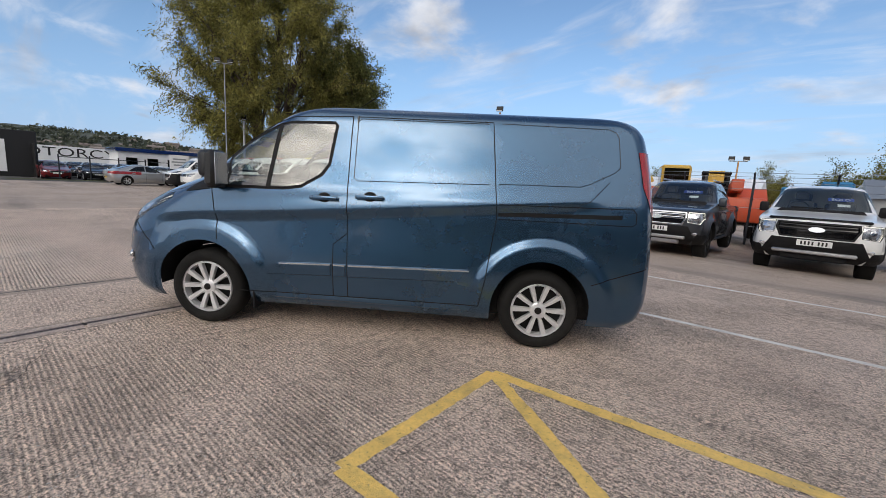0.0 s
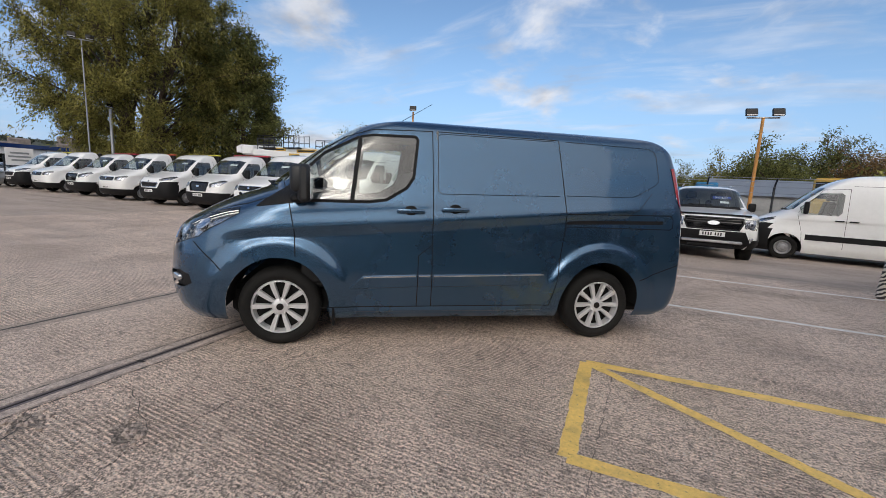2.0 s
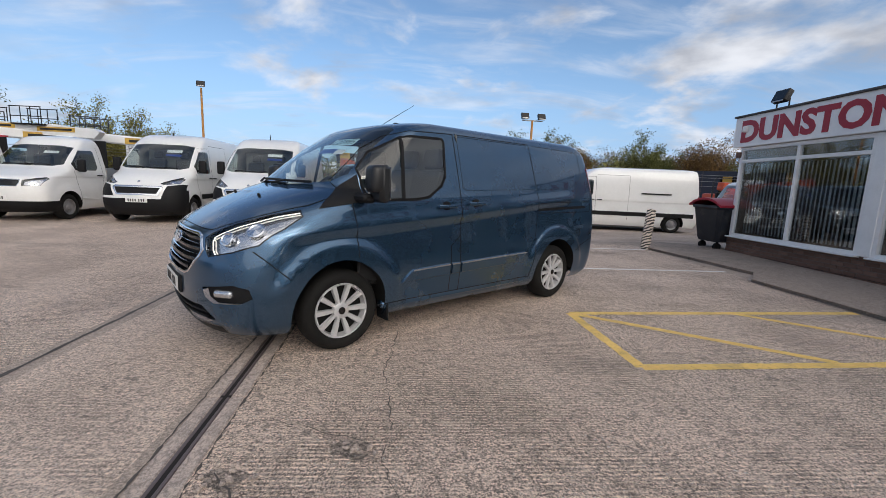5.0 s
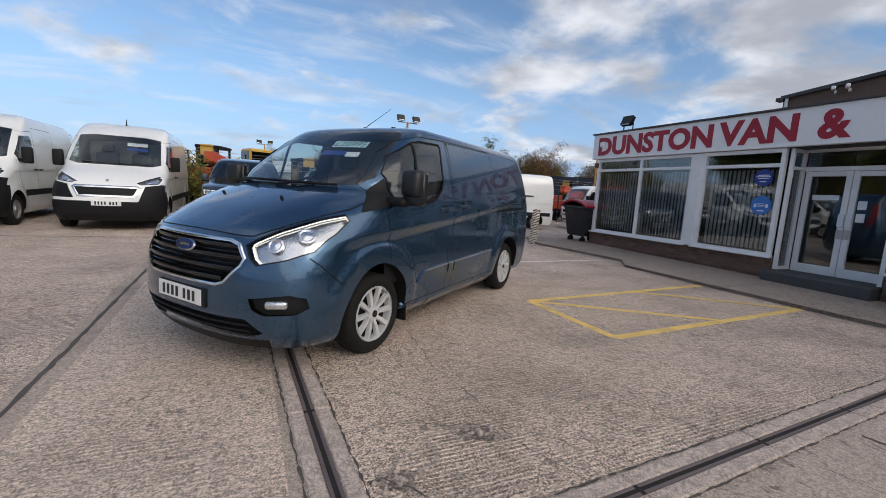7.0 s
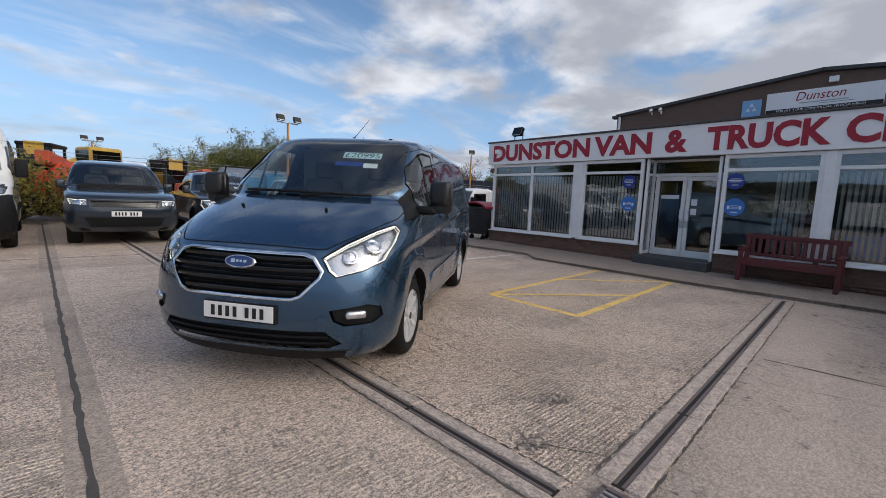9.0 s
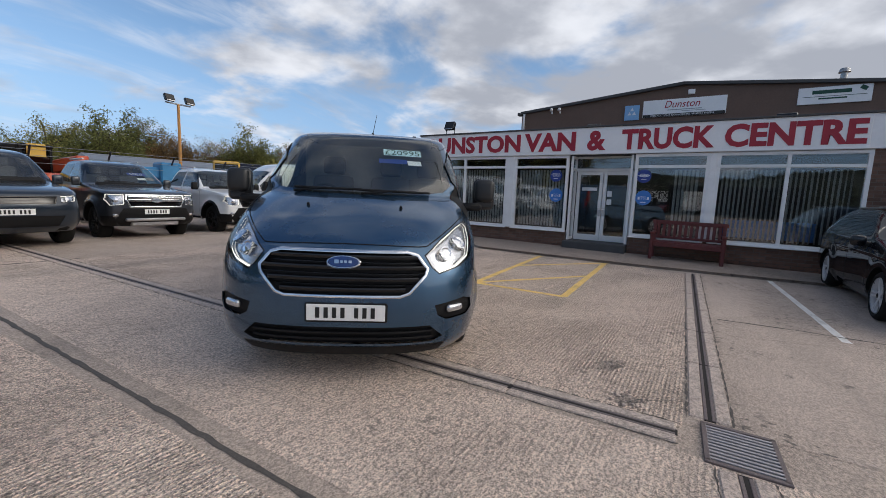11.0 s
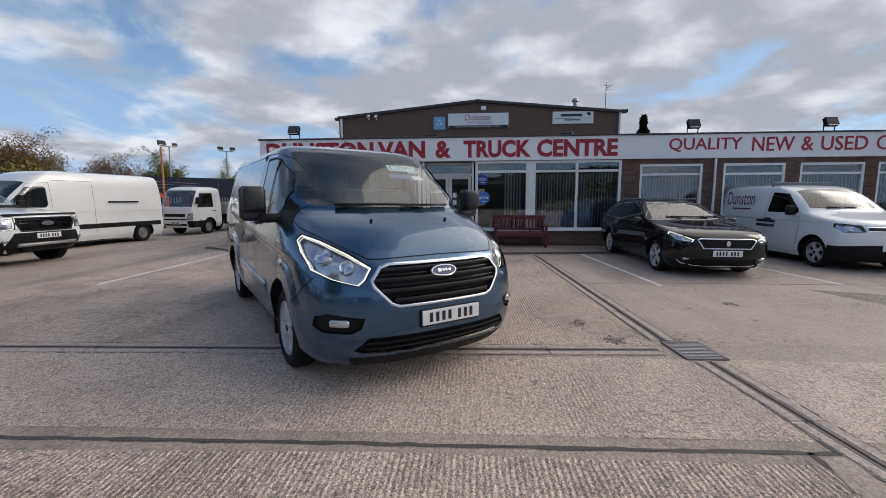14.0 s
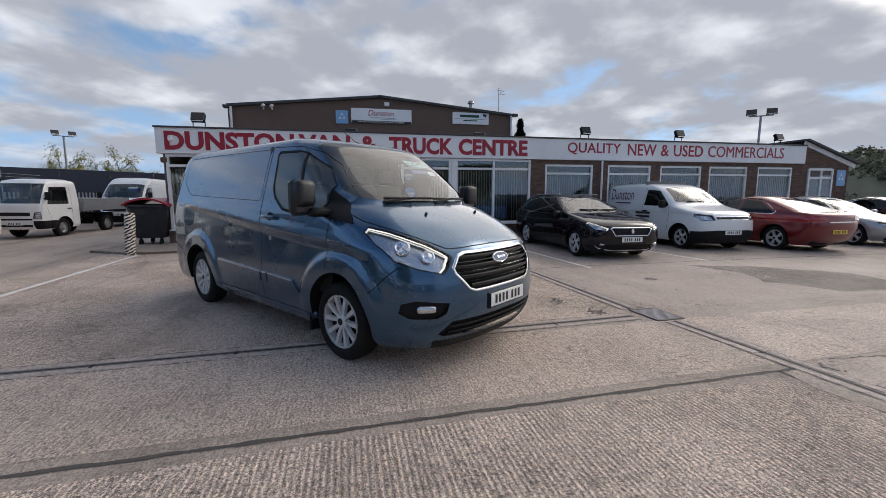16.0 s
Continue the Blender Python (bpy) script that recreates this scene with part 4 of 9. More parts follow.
    # panel gaps
    for s in (1, -1):
        lines = [
            [(1.47, 1.395), (1.385, 1.22), (1.345, 1.0), (1.335, 0.78)],
            [(1.085, 0.335), (1.15, 0.335)],
            [(0.205, 1.885), (0.195, 1.22), (0.185, 0.64), (0.18, 0.34)],
            [(1.47, 1.395), (1.15, 1.68), (0.95, 1.80), (0.72, 1.865), (0.205, 1.885)],
            [(1.07, 0.335), (-0.955, 0.345)],
            [(1.90, 0.66), (2.08, 0.83), (2.13, 0.875)],
            [(-1.86, 0.60), (-2.30, 0.76)],
        ]
        if s > 0:
            lines += [
                [(0.16, 1.885), (-0.99, 1.885), (-1.06, 1.10), (-1.0, 0.60), (-0.955, 0.345)],
                [(0.31, 0.34), (0.31, 0.80), (0.19, 0.90)],
                [(-1.07, 1.215), (-2.14, 1.235), (-2.17, 1.20), (-2.17, 1.12), (-2.14, 1.10), (-1.07, 1.095)],
            ]
        swages = [
            [(0.12, 1.345), (0.15, 1.37), (0.155, 1.845), (0.125, 1.868), (-1.0, 1.876), (-1.93, 1.868), (-1.99, 1.845), (-2.015, 1.80), (-2.03, 1.56), (-1.99, 1.52), (-1.80, 1.42), (-1.72, 1.392), (-0.985, 1.372), (0.12, 1.345)],
        ] if s < 0 else [
            [(0.12, 1.345), (0.15, 1.37), (0.155, 1.845), (0.125, 1.868), (-0.96, 1.872)],
            [(0.12, 1.345), (-0.985, 1.372)],
            [(-1.06, 1.878), (-1.93, 1.868), (-1.99, 1.845), (-2.015, 1.80), (-2.03, 1.56), (-1.99, 1.52), (-1.80, 1.42), (-1.72, 1.392), (-1.06, 1.38)],
            [(-1.72, 1.25), (-1.80, 1.275), (-1.95, 1.44)],
        ]
        # flat dark ribbons paint the shaded edges of the side panels; no relief there
        for ln in swages:
            part("panel_swage", ribbon(flank_line(sh, ln, s, 0.03), 0.007, 0.0015), M["swage_shade"], root)
        for ln in lines:
            part("panel_gap", ribbon(flank_line(sh, ln, s, 0.03), 0.008, 0.0015), M["seal"], root)
        if s > 0:
            part("slider_rail", ribbon(flank_line(sh, [(-1.07, 1.135), (-2.06, 1.165)], s), 0.034, 0.002), M["seal"], root)
        # lower mouldings
        for x0, x1 in (((0.90, 0.33)), (0.30, 0.20), (0.17, -0.86)):
            z0, z1 = 0.50, 0.625
            pts = [(x0, z0), (x1, z0 + 0.02), (x1, z1 + 0.01), (x0 - 0.12, z1 - 0.005)] if x0 > 0.5 else ([(x0, z0 + 0.02), (x1 + 0.07, z0 + 0.045), (x1, z1 + 0.035), (x0, z1 + 0.01)] if x1 < 0 else [(x0, z0 + 0.02), (x1, z0 + 0.02), (x1, z1 + 0.01), (x0, z1 + 0.01)])
            mb = bmesh.new()
            n = 24
            prev = None
            for i in range(n + 1):
                u = i / n
                xb, zb = pts[0][0] + (pts[1][0] - pts[0][0]) * u, pts[0][1] + (pts[1][1] - pts[0][1]) * u
                xt, zt = pts[3][0] + (pts[2][0] - pts[3][0]) * u, pts[3][1] + (pts[2][1] - pts[3][1]) * u
                row = []
                for k, lift in ((0.0, 0.0), (0.08, 0.014), (0.82, 0.018), (1.0, 0.0)):
                    x, z = xb + (xt - xb) * k, zb + (zt - zb) * k
                    row.append(mb.verts.new((x, s * (sh.side_y(x, z) + lift), z)))
                if prev:
                    for j in range(3):
                        mb.faces.new((prev[j], prev[j + 1], row[j + 1], row[j]))
                if i in (0, n):
                    mb.faces.new(row if i else row[::-1])
                prev = row
            bmesh.ops.recalc_face_normals(mb, faces=mb.faces)
            mo = part("side_moulding", mb, M["blue"], root, smooth=30)
            part("moulding_strip", ribbon(flank_line(sh, [(pts[3][0], pts[3][1] - 0.012), (pts[2][0], pts[2][1] - 0.012)], s), 0.012, 0.019), M["satin"], mo)
        for hx, hz in ((0.39, 1.19), (0.0, 1.215)) if s > 0 else ((0.39, 1.19),):
            hb = bmesh.new()
            y = sh.side_y(hx, hz)
            box(hb, (hx, s * (y + 0.03), hz), (0.24, 0.024, 0.036), 0.011, seg=2)
            box(hb, (hx + 0.10, s * (y + 0.012), hz), (0.03, 0.03, 0.03), 0.008)
            box(hb, (hx - 0.10, s * (y + 0.012), hz), (0.03, 0.03, 0.03), 0.008)
            ho = part("door_handle", hb, M["blue"], root, smooth=40)
            cb = bmesh.new()
            oval(cb, 0.055, 0.042, 0.002)
            if s < 0:
                lock = bmesh.new()
                oval(lock, 0.022, 0.022, 0.006)
                part("door_lock", lock, M["satin"], root, m=facing((0.36, s * (sh.side_y(0.36, 0.98) + 0.001), 0.98), (0, s, 0)))
            part("handle_cup", cb, M["seal"], ho, m=facing((hx + 0.0, s * (y + 0.003), hz + 0.004), (0, s, 0.1)))
    def nose_line(pts, width):
        out = []
        for (y0, z0), (y1, z1) in zip(pts, pts[1:]):
            out += [(y0 + (y1 - y0) * i / 12, z0 + (z1 - z0) * i / 12) for i in range(12)]
        out.append(pts[-1])
        return ribbon([(sh.front_x(y, z), y, z) for y, z in out], width, 0.0025, lambda p: on_front(sh, p.y, p.z).col[2].to_3d())

    for s in (1, -1):
        part("bonnet_gap", nose_line([(s * y, z) for y, z in ((0.50, 1.0), (0.56, 1.002), (0.66, 1.062), (0.80, 1.15), (0.875, 1.20), (0.885, 1.25), (0.86, 1.33))], 0.007), M["seal"], root)
    part("bonnet_gap", nose_line([(-0.50, 1.0), (-0.25, 1.008), (0.0, 1.011), (0.25, 1.008), (0.50, 1.0)], 0.007), M["seal"], root)
    for s in (1, -1):
        sill = bmesh.new()
        box(sill, (0.06, s * 0.90, 0.315), (2.05, 0.10, 0.07), 0.02)
        part("sill", sill, M["blue"], root, smooth=40)
    underbody(root, -2.2, 1.9, 0.78, 0.22, 0.50)
    for x in (1.4665, -1.4665):
        for s in (1, -1):
            wheel(root, x, s * 0.855, 0.338, 0.215, s, "alloy10", 0.222)
    for s in (1, -1):
        part("mud_flap", boxes(((1.03, s * 0.88, 0.255), (0.02, 0.17, 0.17), 0.006)), M["plastic"], root)
    # mirrors
    for s in (1, -1):
        mb = bmesh.new()
        box(mb, (1.275, s * 1.135, 1.42), (0.125, 0.185, 0.215), 0.045, Euler((0, 0, radians(-8 * s))).to_matrix(), seg=3)
        mr = part("door_mirror", mb, M["mirror_shell"], root, smooth=40)
        part("mirror_foot", boxes(((1.30, s * 1.01, 1.265), (0.12, 0.20, 0.075), 0.025)), M["plastic"], mr, smooth=40)
        part("mirror_housing", boxes(((1.235, s * 1.135, 1.385), (0.10, 0.205, 0.29), 0.03)), M["mirror_shell"], mr, smooth=40)
        part("mirror_glass", boxes(((1.187, s * 1.135, 1.39), (0.006, 0.165, 0.25), 0.002)), M["chrome"], mr)
    # badge, plate, washer jets, aerial, wipers
    bo = part("oval_badge", oval(bmesh.new(), 0.118, 0.048, 0.008), M["chrome"], root, m=on_front(sh, 0, 0.895, 0.004))
    part("badge_field", oval(bmesh.new(), 0.106, 0.040, 0.006, z=0.006), M["badge_blue"], bo)
    for k, (x, w) in enumerate(((-0.045, 0.03), (-0.012, 0.018), (0.014, 0.018), (0.045, 0.022))):
        part("badge_bar", boxes(((x, 0.0, 0.0135), (w, 0.026 - 0.008 * (k > 0), 0.002))), M["chrome"], bo)
    plate(root, facing((2.515, 0.03, 0.565), (1, 0, 0.02)))
    part("plate_holder", boxes(((2.485, 0.03, 0.56), (0.045, 0.55, 0.135), 0.01)), M["plastic"], root)
    for y in (-0.36, 0.36):
        jets = bmesh.new()
        tube(jets, (sh.front_x(y, 1.245) - 0.01, y, 1.235), (sh.front_x(y, 1.245) + 0.005, y, 1.265), 0.016, 0.01, 8)
        part("washer_jet", jets, M["plastic"], root)
    wiper_pair(root, sh, (((-0.55, 1.375), (0.02, 1.375)), ((0.02, 1.372), (0.60, 1.368))))
    part("roof_aerial", tubes(((0.55, 0.0, 1.96), (0.54, 0.0, 1.99), 0.022, 0.014), ((0.54, 0.0, 1.985), (0.10, 0.0, 2.26), 0.004, 0.002, 6)), M["plastic"], root, smooth=60)
    part("aerial_base", boxes(((0.62, 0.45, 1.955), (0.10, 0.05, 0.03), 0.012)), M["plastic"], root)
    # cab interior
    dash = bmesh.new()
    box(dash, (1.30, 0, 1.16), (0.62, 1.66, 0.22), 0.07, seg=2)
    box(dash, (1.15, 0, 0.95), (0.35, 0.5, 0.4), 0.05)
    box(dash, (1.20, -0.40, 1.27), (0.30, 0.42, 0.10), 0.04, seg=2)
    part("dashboard", dash, M["interior"], root, smooth=40)
    part("bulkhead", boxes(((0.16, 0, 1.12), (0.03, 1.62, 1.55), 0.02)), M["bulkhead"], root)
    part("cab_floor", boxes(((0.8, 0, 0.52), (1.6, 1.75, 0.06), 0.02)), M["interior"], root)
    part("headlining", boxes(((0.45, 0, 1.90), (0.7, 1.3, 0.03), 0.012)), M["bulkhead"], root)
    for s in (1, -1):
        part("door_card", boxes(((0.75, s * 0.90, 0.88), (1.1, 0.03, 0.68), 0.015)), M["interior"], root)
    seats(root, 0.42, (-0.45, 0.20, 0.62), 1.0, 0.46)
    steering(root, 1.02, -0.42, 1.25)
    # price card and sticker behind the screen
    def card(name, y, z, w, h, mat, label=""):
        mm = on_front(sh, y, z, -0.012)
        return part(name, boxes(((0, 0, 0), (w, h, 0.002))), mat, root, label, m=mm)
    pc = card("price_card", 0.34, 1.755, 0.36, 0.105, M["price_card"], "pale price card with dark figures")
    tb = fitted(text_mesh("£20995", 0.1), -0.165, 0.165, -0.042, 0.042)
    part("price_figures", shifted(tb, dz=0.003), M["price_green"], pc)
    card("dealer_card", 0.26, 1.665, 0.26, 0.07, M["blue_sticker"])
    card("round_sticker", 0.46, 1.655, 0.13, 0.07, M["sticker_white"])
    return root, sh


M["price_card"] = pbr("pale_blue_card", (0.50, 0.72, 0.80), 0.5)
M["price_green"] = pbr("dark_green_ink", (0.005, 0.06, 0.035), 0.5)
VAN = pose(-2.564, 4.111, 0, 0, 0, 216.9)
van, van_shell = blue_van(VAN)

# ---------- yard ----------
def sheet(x0, x1, y0, y1, z, nx=1, ny=1):
    bm = bmesh.new()
    g = [[bm.verts.new((x0 + (x1 - x0) * i / nx, y0 + (y1 - y0) * j / ny, z)) for i in range(nx + 1)] for j in range(ny + 1)]
    for j in range(ny):
        for i in range(nx):
            bm.faces.new((g[j][i], g[j][i + 1], g[j + 1][i + 1], g[j + 1][i]))
    return bm


def gz(x, y):
    """The yard falls away gently in its north-east corner."""
    return -0.25 * sstep(11.3, 15.6, y) * sstep(-4.0, -0.5, x)


def ground_sheet():
    xs = [-900, -60, -20, -10] + [-5 + 0.5 * i for i in range(14)] + [4, 10, 30, 80, 900]
    ys = [-900, -60, -20, 0, 8, 10] + [11 + 0.5 * i for i in range(11)] + [20, 40, 90, 900]
    bm = bmesh.new()
    g = [[bm.verts.new((x, y, gz(x, y))) for x in xs] for y in ys]
    for j in range(len(ys) - 1):
        for i in range(len(xs) - 1):
            bm.faces.new((g[j][i], g[j][i + 1], g[j + 1][i + 1], g[j + 1][i]))
    return bm


def slab_sheet(poly, z, mat, label, seed=0, rag=0.02):
    """One cast slab or repair with an uneven edge, a little proud of the yard."""
    rr = random.Random(seed)
    P = []
    for (x0, y0), (x1, y1) in zip(poly, poly[1:] + poly[:1]):
        k = max(1, int(math.hypot(x1 - x0, y1 - y0) / 0.25))
        P += [(x0 + (x1 - x0) * i / k + rr.uniform(-rag, rag), y0 + (y1 - y0) * i / k + rr.uniform(-rag, rag), z) for i in range(k)]
    bm = bmesh.new()
    bmesh.ops.triangulate(bm, faces=[bm.faces.new([bm.verts.new(p) for p in P])])
    bmesh.ops.recalc_face_normals(bm, faces=bm.faces)
    if bm.faces[:][0].normal.z < 0:
        bmesh.ops.reverse_faces(bm, faces=bm.faces)
    return tagged(part("concrete_slab", bm, mat), label, "ground", kind="structure")


ground = tagged(part("ground", ground_sheet(), M["concrete_far"], smooth=60), "brown ribbed concrete yard with stains and tyre marks", "ground", kind="structure")


def strip(name, pts, width, z, mat, label, category, ragged=0.0, seg=0.12, kind="structure", thick=0.0):
    """A flat band along (x, y) points with slightly uneven edges."""
    bm = bmesh.new()
    prev = None
    P = []
    for (x0, y0), (x1, y1) in zip(pts, pts[1:]):
        n = max(1, int(math.hypot(x1 - x0, y1 - y0) / seg))
        P += [(x0 + (x1 - x0) * i / n, y0 + (y1 - y0) * i / n) for i in range(n)]
    P.append(pts[-1])
    for i, (x, y) in enumerate(P):
        a, b = P[max(0, i - 1)], P[min(len(P) - 1, i + 1)]
        d = Vector((b[0] - a[0], b[1] - a[1], 0)).normalized()
        n = Vector((-d.y, d.x, 0))
        w0, w1 = width / 2 + random.uniform(-ragged, ragged), width / 2 + random.uniform(-ragged, ragged)
        row = (bm.verts.new(Vector((x, y, z)) + n * w0), bm.verts.new(Vector((x, y, z)) - n * w1))
        if prev:
            bm.faces.new((prev[0], prev[1], row[1], row[0]))
        prev = row
    bmesh.ops.recalc_face_normals(bm, faces=bm.faces)
    o = part(name, bm, mat)
    return tagged(o, label, category, kind=kind) if label else o


# yellow hatched box
YA, YB, YC, YD = (-0.80, 3.57), (-0.72, 2.19), (3.03, 2.37), (2.95, 3.80)
for zy, (a, b) in zip((0.004, 0.0045, 0.005), ((YA, YB), (YB, YC), (YA, YD))):
    strip("yellow_line", [a, b], 0.10, zy, M["yellow"], "worn yellow painted line on concrete", "road marking", 0.006, 0.05)
strip("yellow_line", [YA, (1.13, 2.32)], 0.09, 0.0056, M["yellow"], "worn yellow painted line on concrete", "road marking", 0.006, 0.05)
strip("yellow_line", [(1.21, 3.70), YC], 0.09, 0.0056, M["yellow"], "worn yellow painted line on concrete", "road marking", 0.006, 0.05)
# white bay lines
for a, b in (((-1.3, 8.55), (3.1, 8.62)), ((-0.6, 6.15), (3.1, 6.22)), ((3.4, -0.54), (-0.6, -0.80)), ((4.0, -3.45), (-0.24, -4.0)), ((4.0, -7.4), (0.3, -7.9)), ((4.0, -11.3), (0.8, -11.9))):
    strip("white_line", [a, b], 0.085, 0.004, M["white_line"], "thin worn white bay line on concrete", "road marking", 0.004, 0.08)
# slab joints
for pts, w in (([(-5.22, -3.0), (-5.31, 0.6), (-5.38, 3.0), (-5.47, 5.4), (-5.88, 17.0)], 0.036), ([(-9, 9.6), (-3.95, 9.45)], 0.04), ([(-5.3, 0.5), (-12, 0.1)], 0.035), ([(-6.4, 6.0), (-5.5, 6.85)], 0.0)):
    if w:
        strip("slab_joint", pts, w, 0.003, M["joint"], "dark sealed joint between concrete slabs", "joint", 0.008, 0.1)
strip("smooth_lane", [(-4.45, -4.0), (-4.55, 0.6), (-4.62, 3.0), (-4.75, 6.5), (-5.2, 20)], 1.28, 0.0022, M["concrete_smooth"], "smoother grey concrete lane between drains", "ground", 0.0, 0.5)

slab_sheet([(-3.64, 0.60), (-3.78, 3.6), (-4.1, 9.4), (3.05, 9.4), (3.05, 0.78)], 0.0014, M["concrete"], "brown concrete slab with worn tamping ribs and grit", 6, 0.004)
slab_sheet([(-3.45, 0.27), (-3.3, -13.0), (3.3, -13.0), (3.05, 0.52)], 0.0022, M["concrete_plain"], "smooth pale concrete slab with dark pits and stains", 2, 0.004)
slab_sheet([(-5.36, -3.0), (-5.46, 3.0), (-5.6, 5.4), (-6.0, 17.0), (-16.0, 17.0), (-16.0, -3.0)], 0.0016, M["concrete_west"], "concrete slab with coarse parallel tamping ridges", 3, 0.004)
slab_sheet([(-0.65, -3.0), (-1.65, -3.32), (-2.36, -2.96), (-3.27, -3.5), (-3.3, -5.2), (-2.1, -5.4), (-1.2, -4.4)], 0.0036, M["concrete_old"], "darker worn patch of rough concrete", 4, 0.05)
slab_sheet([(-5.36, 0.46), (-5.62, 0.52), (-5.95, 0.45), (-6.5, 0.35), (-6.6, -0.7), (-5.9, -1.0), (-5.25, -0.75), (-5.22, -0.1)], 0.0036, M["concrete_plain"], "smooth repair of concrete round the drain and cover", 5, 0.02)
strip("slab_joint", [(-0.52, 0.36), (-0.40, -0.44), (-0.2, -6.0), (-0.1, -13.0)], 0.028, 0.0045, M["joint"], "dark sealed joint between concrete slabs", "joint", 0.008, 0.1)


def channel(name, pts, label):
    """channel drain: rows of concrete edging blocks with iron bars and a shade-black slot between."""
    root = thing(name, Matrix.Identity(4), label, "drain", kind="structure")
    (x0, y0), (x1, y1) = pts
    L = math.hypot(x1 - x0, y1 - y0)
    d = Vector((x1 - x0, y1 - y0, 0)) / L
    n = Vector((-d.y, d.x, 0))
    ang = math.atan2(d.y, d.x)
    eb = bmesh.new()
    box(eb, (0, 0, -0.05), (0.985, 0.088, 0.116), 0.008)
    edge_me = part("edging_block", eb, M["kerb"])
    me = edge_me.data
    bpy.data.objects.remove(edge_me)
    sb = bmesh.new()
    box(sb, (0, 0, -0.0155), (0.975, 0.020, 0.045), 0.002)
    so = part("iron_bar", sb, M["iron"])
    sm = so.data
    bpy.data.objects.remove(so)
    k = int(L)
    for i in range(k):
        c = Vector((x0, y0, 0)) + d * (i + 0.5) * L / k
        for s in (1, -1):
            o = new("edging_block", me); o.parent = root
            o.matrix_basis = Matrix.Translation(c + n * s * 0.077 + Vector((0, 0, random.uniform(-0.001, 0.003)))) @ Matrix.Rotation(ang + random.uniform(-0.004, 0.004), 4, "Z") @ Matrix.Diagonal((L / k, 1, 1, 1))
            o = new("iron_bar", sm); o.parent = root
            o.matrix_basis = Matrix.Translation(c + n * s * 0.0222) @ Matrix.Rotation(ang, 4, "Z") @ Matrix.Diagonal((L / k, 1, 1, 1))
    c = (Vector((x0, y0, 0)) + Vector((x1, y1, 0))) / 2
    # solid fill, nearly flush; its black paints the shade of the open slot
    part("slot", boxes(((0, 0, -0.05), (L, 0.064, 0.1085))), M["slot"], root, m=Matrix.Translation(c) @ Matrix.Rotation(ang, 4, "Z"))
    for s in (1, -1):
        q = n * s * 0.132
        rag = strip("edge_crack", [(x0 + q.x, y0 + q.y), (x1 + q.x, y1 + q.y)], 0.009, 0.0042, M["joint"], "", "", 0.008, 0.04)
        rag.parent = root
    return root


channel("channel_drain", [(-3.70, 0.62), (-4.39, 12.4)], "slotted channel drain with concrete edging across the yard")
channel("channel_drain", [(-3.42, 0.45), (3.05, 0.71)], "slotted channel drain with concrete edging towards the building")
channel("channel_drain", [(-3.95, 0.30), (-9.0, -0.05)], "slotted channel drain with concrete edging beyond the gully")
gul = thing("gully_grate", pose(-3.69, 0.30, 0, 0, 0, 3) @ Matrix.Diagonal((0.74, 0.74, 1.0, 1.0)), "cast iron gully grate with parallel slots", "drain cover", kind="structure")
part("frame", boxes(((0, 0.24, 0), (0.60, 0.04, 0.03), 0.004), ((0, -0.24, 0), (0.60, 0.04, 0.03), 0.004), ((0.30, 0, 0), (0.04, 0.52, 0.03), 0.004), ((-0.30, 0, 0), (0.04, 0.52, 0.03), 0.004)), M["iron"], gul)
# shallow black block in place of the shaded depth under the bars
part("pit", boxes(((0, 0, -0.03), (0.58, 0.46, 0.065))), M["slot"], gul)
for i in range(11):
    part("bar", boxes(((-0.25 + i * 0.05, 0, 0.004), (0.024, 0.46, 0.022), 0.003)), M["grate"], gul)


def crack(pts, width, seed):
    """A wandering crack, filled dark."""
    rr = random.Random(seed)
    P = []
    for (x0, y0), (x1, y1) in zip(pts, pts[1:]):
        n = max(2, int(math.hypot(x1 - x0, y1 - y0) / 0.05))
        P += [(x0 + (x1 - x0) * i / n + rr.uniform(-0.012, 0.012), y0 + (y1 - y0) * i / n + rr.uniform(-0.012, 0.012)) for i in range(n)]
    P.append(pts[-1])
    bm = bmesh.new()
    prev = None
    for i, (x, y) in enumerate(P):
        a, b = P[max(0, i - 1)], P[min(len(P) - 1, i + 1)]
        d = Vector((b[0] - a[0], b[1] - a[1], 0)).normalized()
        n = Vector((-d.y, d.x, 0)) * width * rr.uniform(0.25, 1.0)
        row = (bm.verts.new(Vector((x, y, 0.0035)) + n), bm.verts.new(Vector((x, y, 0.0035)) - n))
        if prev:
            bm.faces.new((prev[0], prev[1], row[1], row[0]))
        prev = row
    bmesh.ops.recalc_face_normals(bm, faces=bm.faces)
    tagged(part("crack", bm, M["joint"]), "thin dark crack in the concrete", "crack", kind="structure")


crack([(-2.72, 2.9), (-2.78, 2.06), (-2.68, 1.35), (-2.72, 1.1), (-2.66, 0.9), (-2.50, 0.55)], 0.004, 1)
crack([(-3.55, 1.49), (-3.14, 1.35), (-2.82, 1.23)], 0.003, 2)
crack([(-0.58, 3.4), (-0.60, 1.7), (-0.55, 0.75)], 0.003, 3)
crack([(-3.5, 1.0), (-3.3, 0.75), (-3.2, 0.55)], 0.006, 4)
crack([(-5.25, -0.8), (-5.2, -0.2), (-5.6, 0.1), (-5.9, 0.4)], 0.010, 5)
crack([(-5.25, -0.8), (-6.4, -1.0), (-7.5, -0.95)], 0.008, 6)
crack([(-1.2, 0.3), (-0.9, -0.6), (-1.3, -1.6), (-1.1, -3.0)], 0.004, 7)


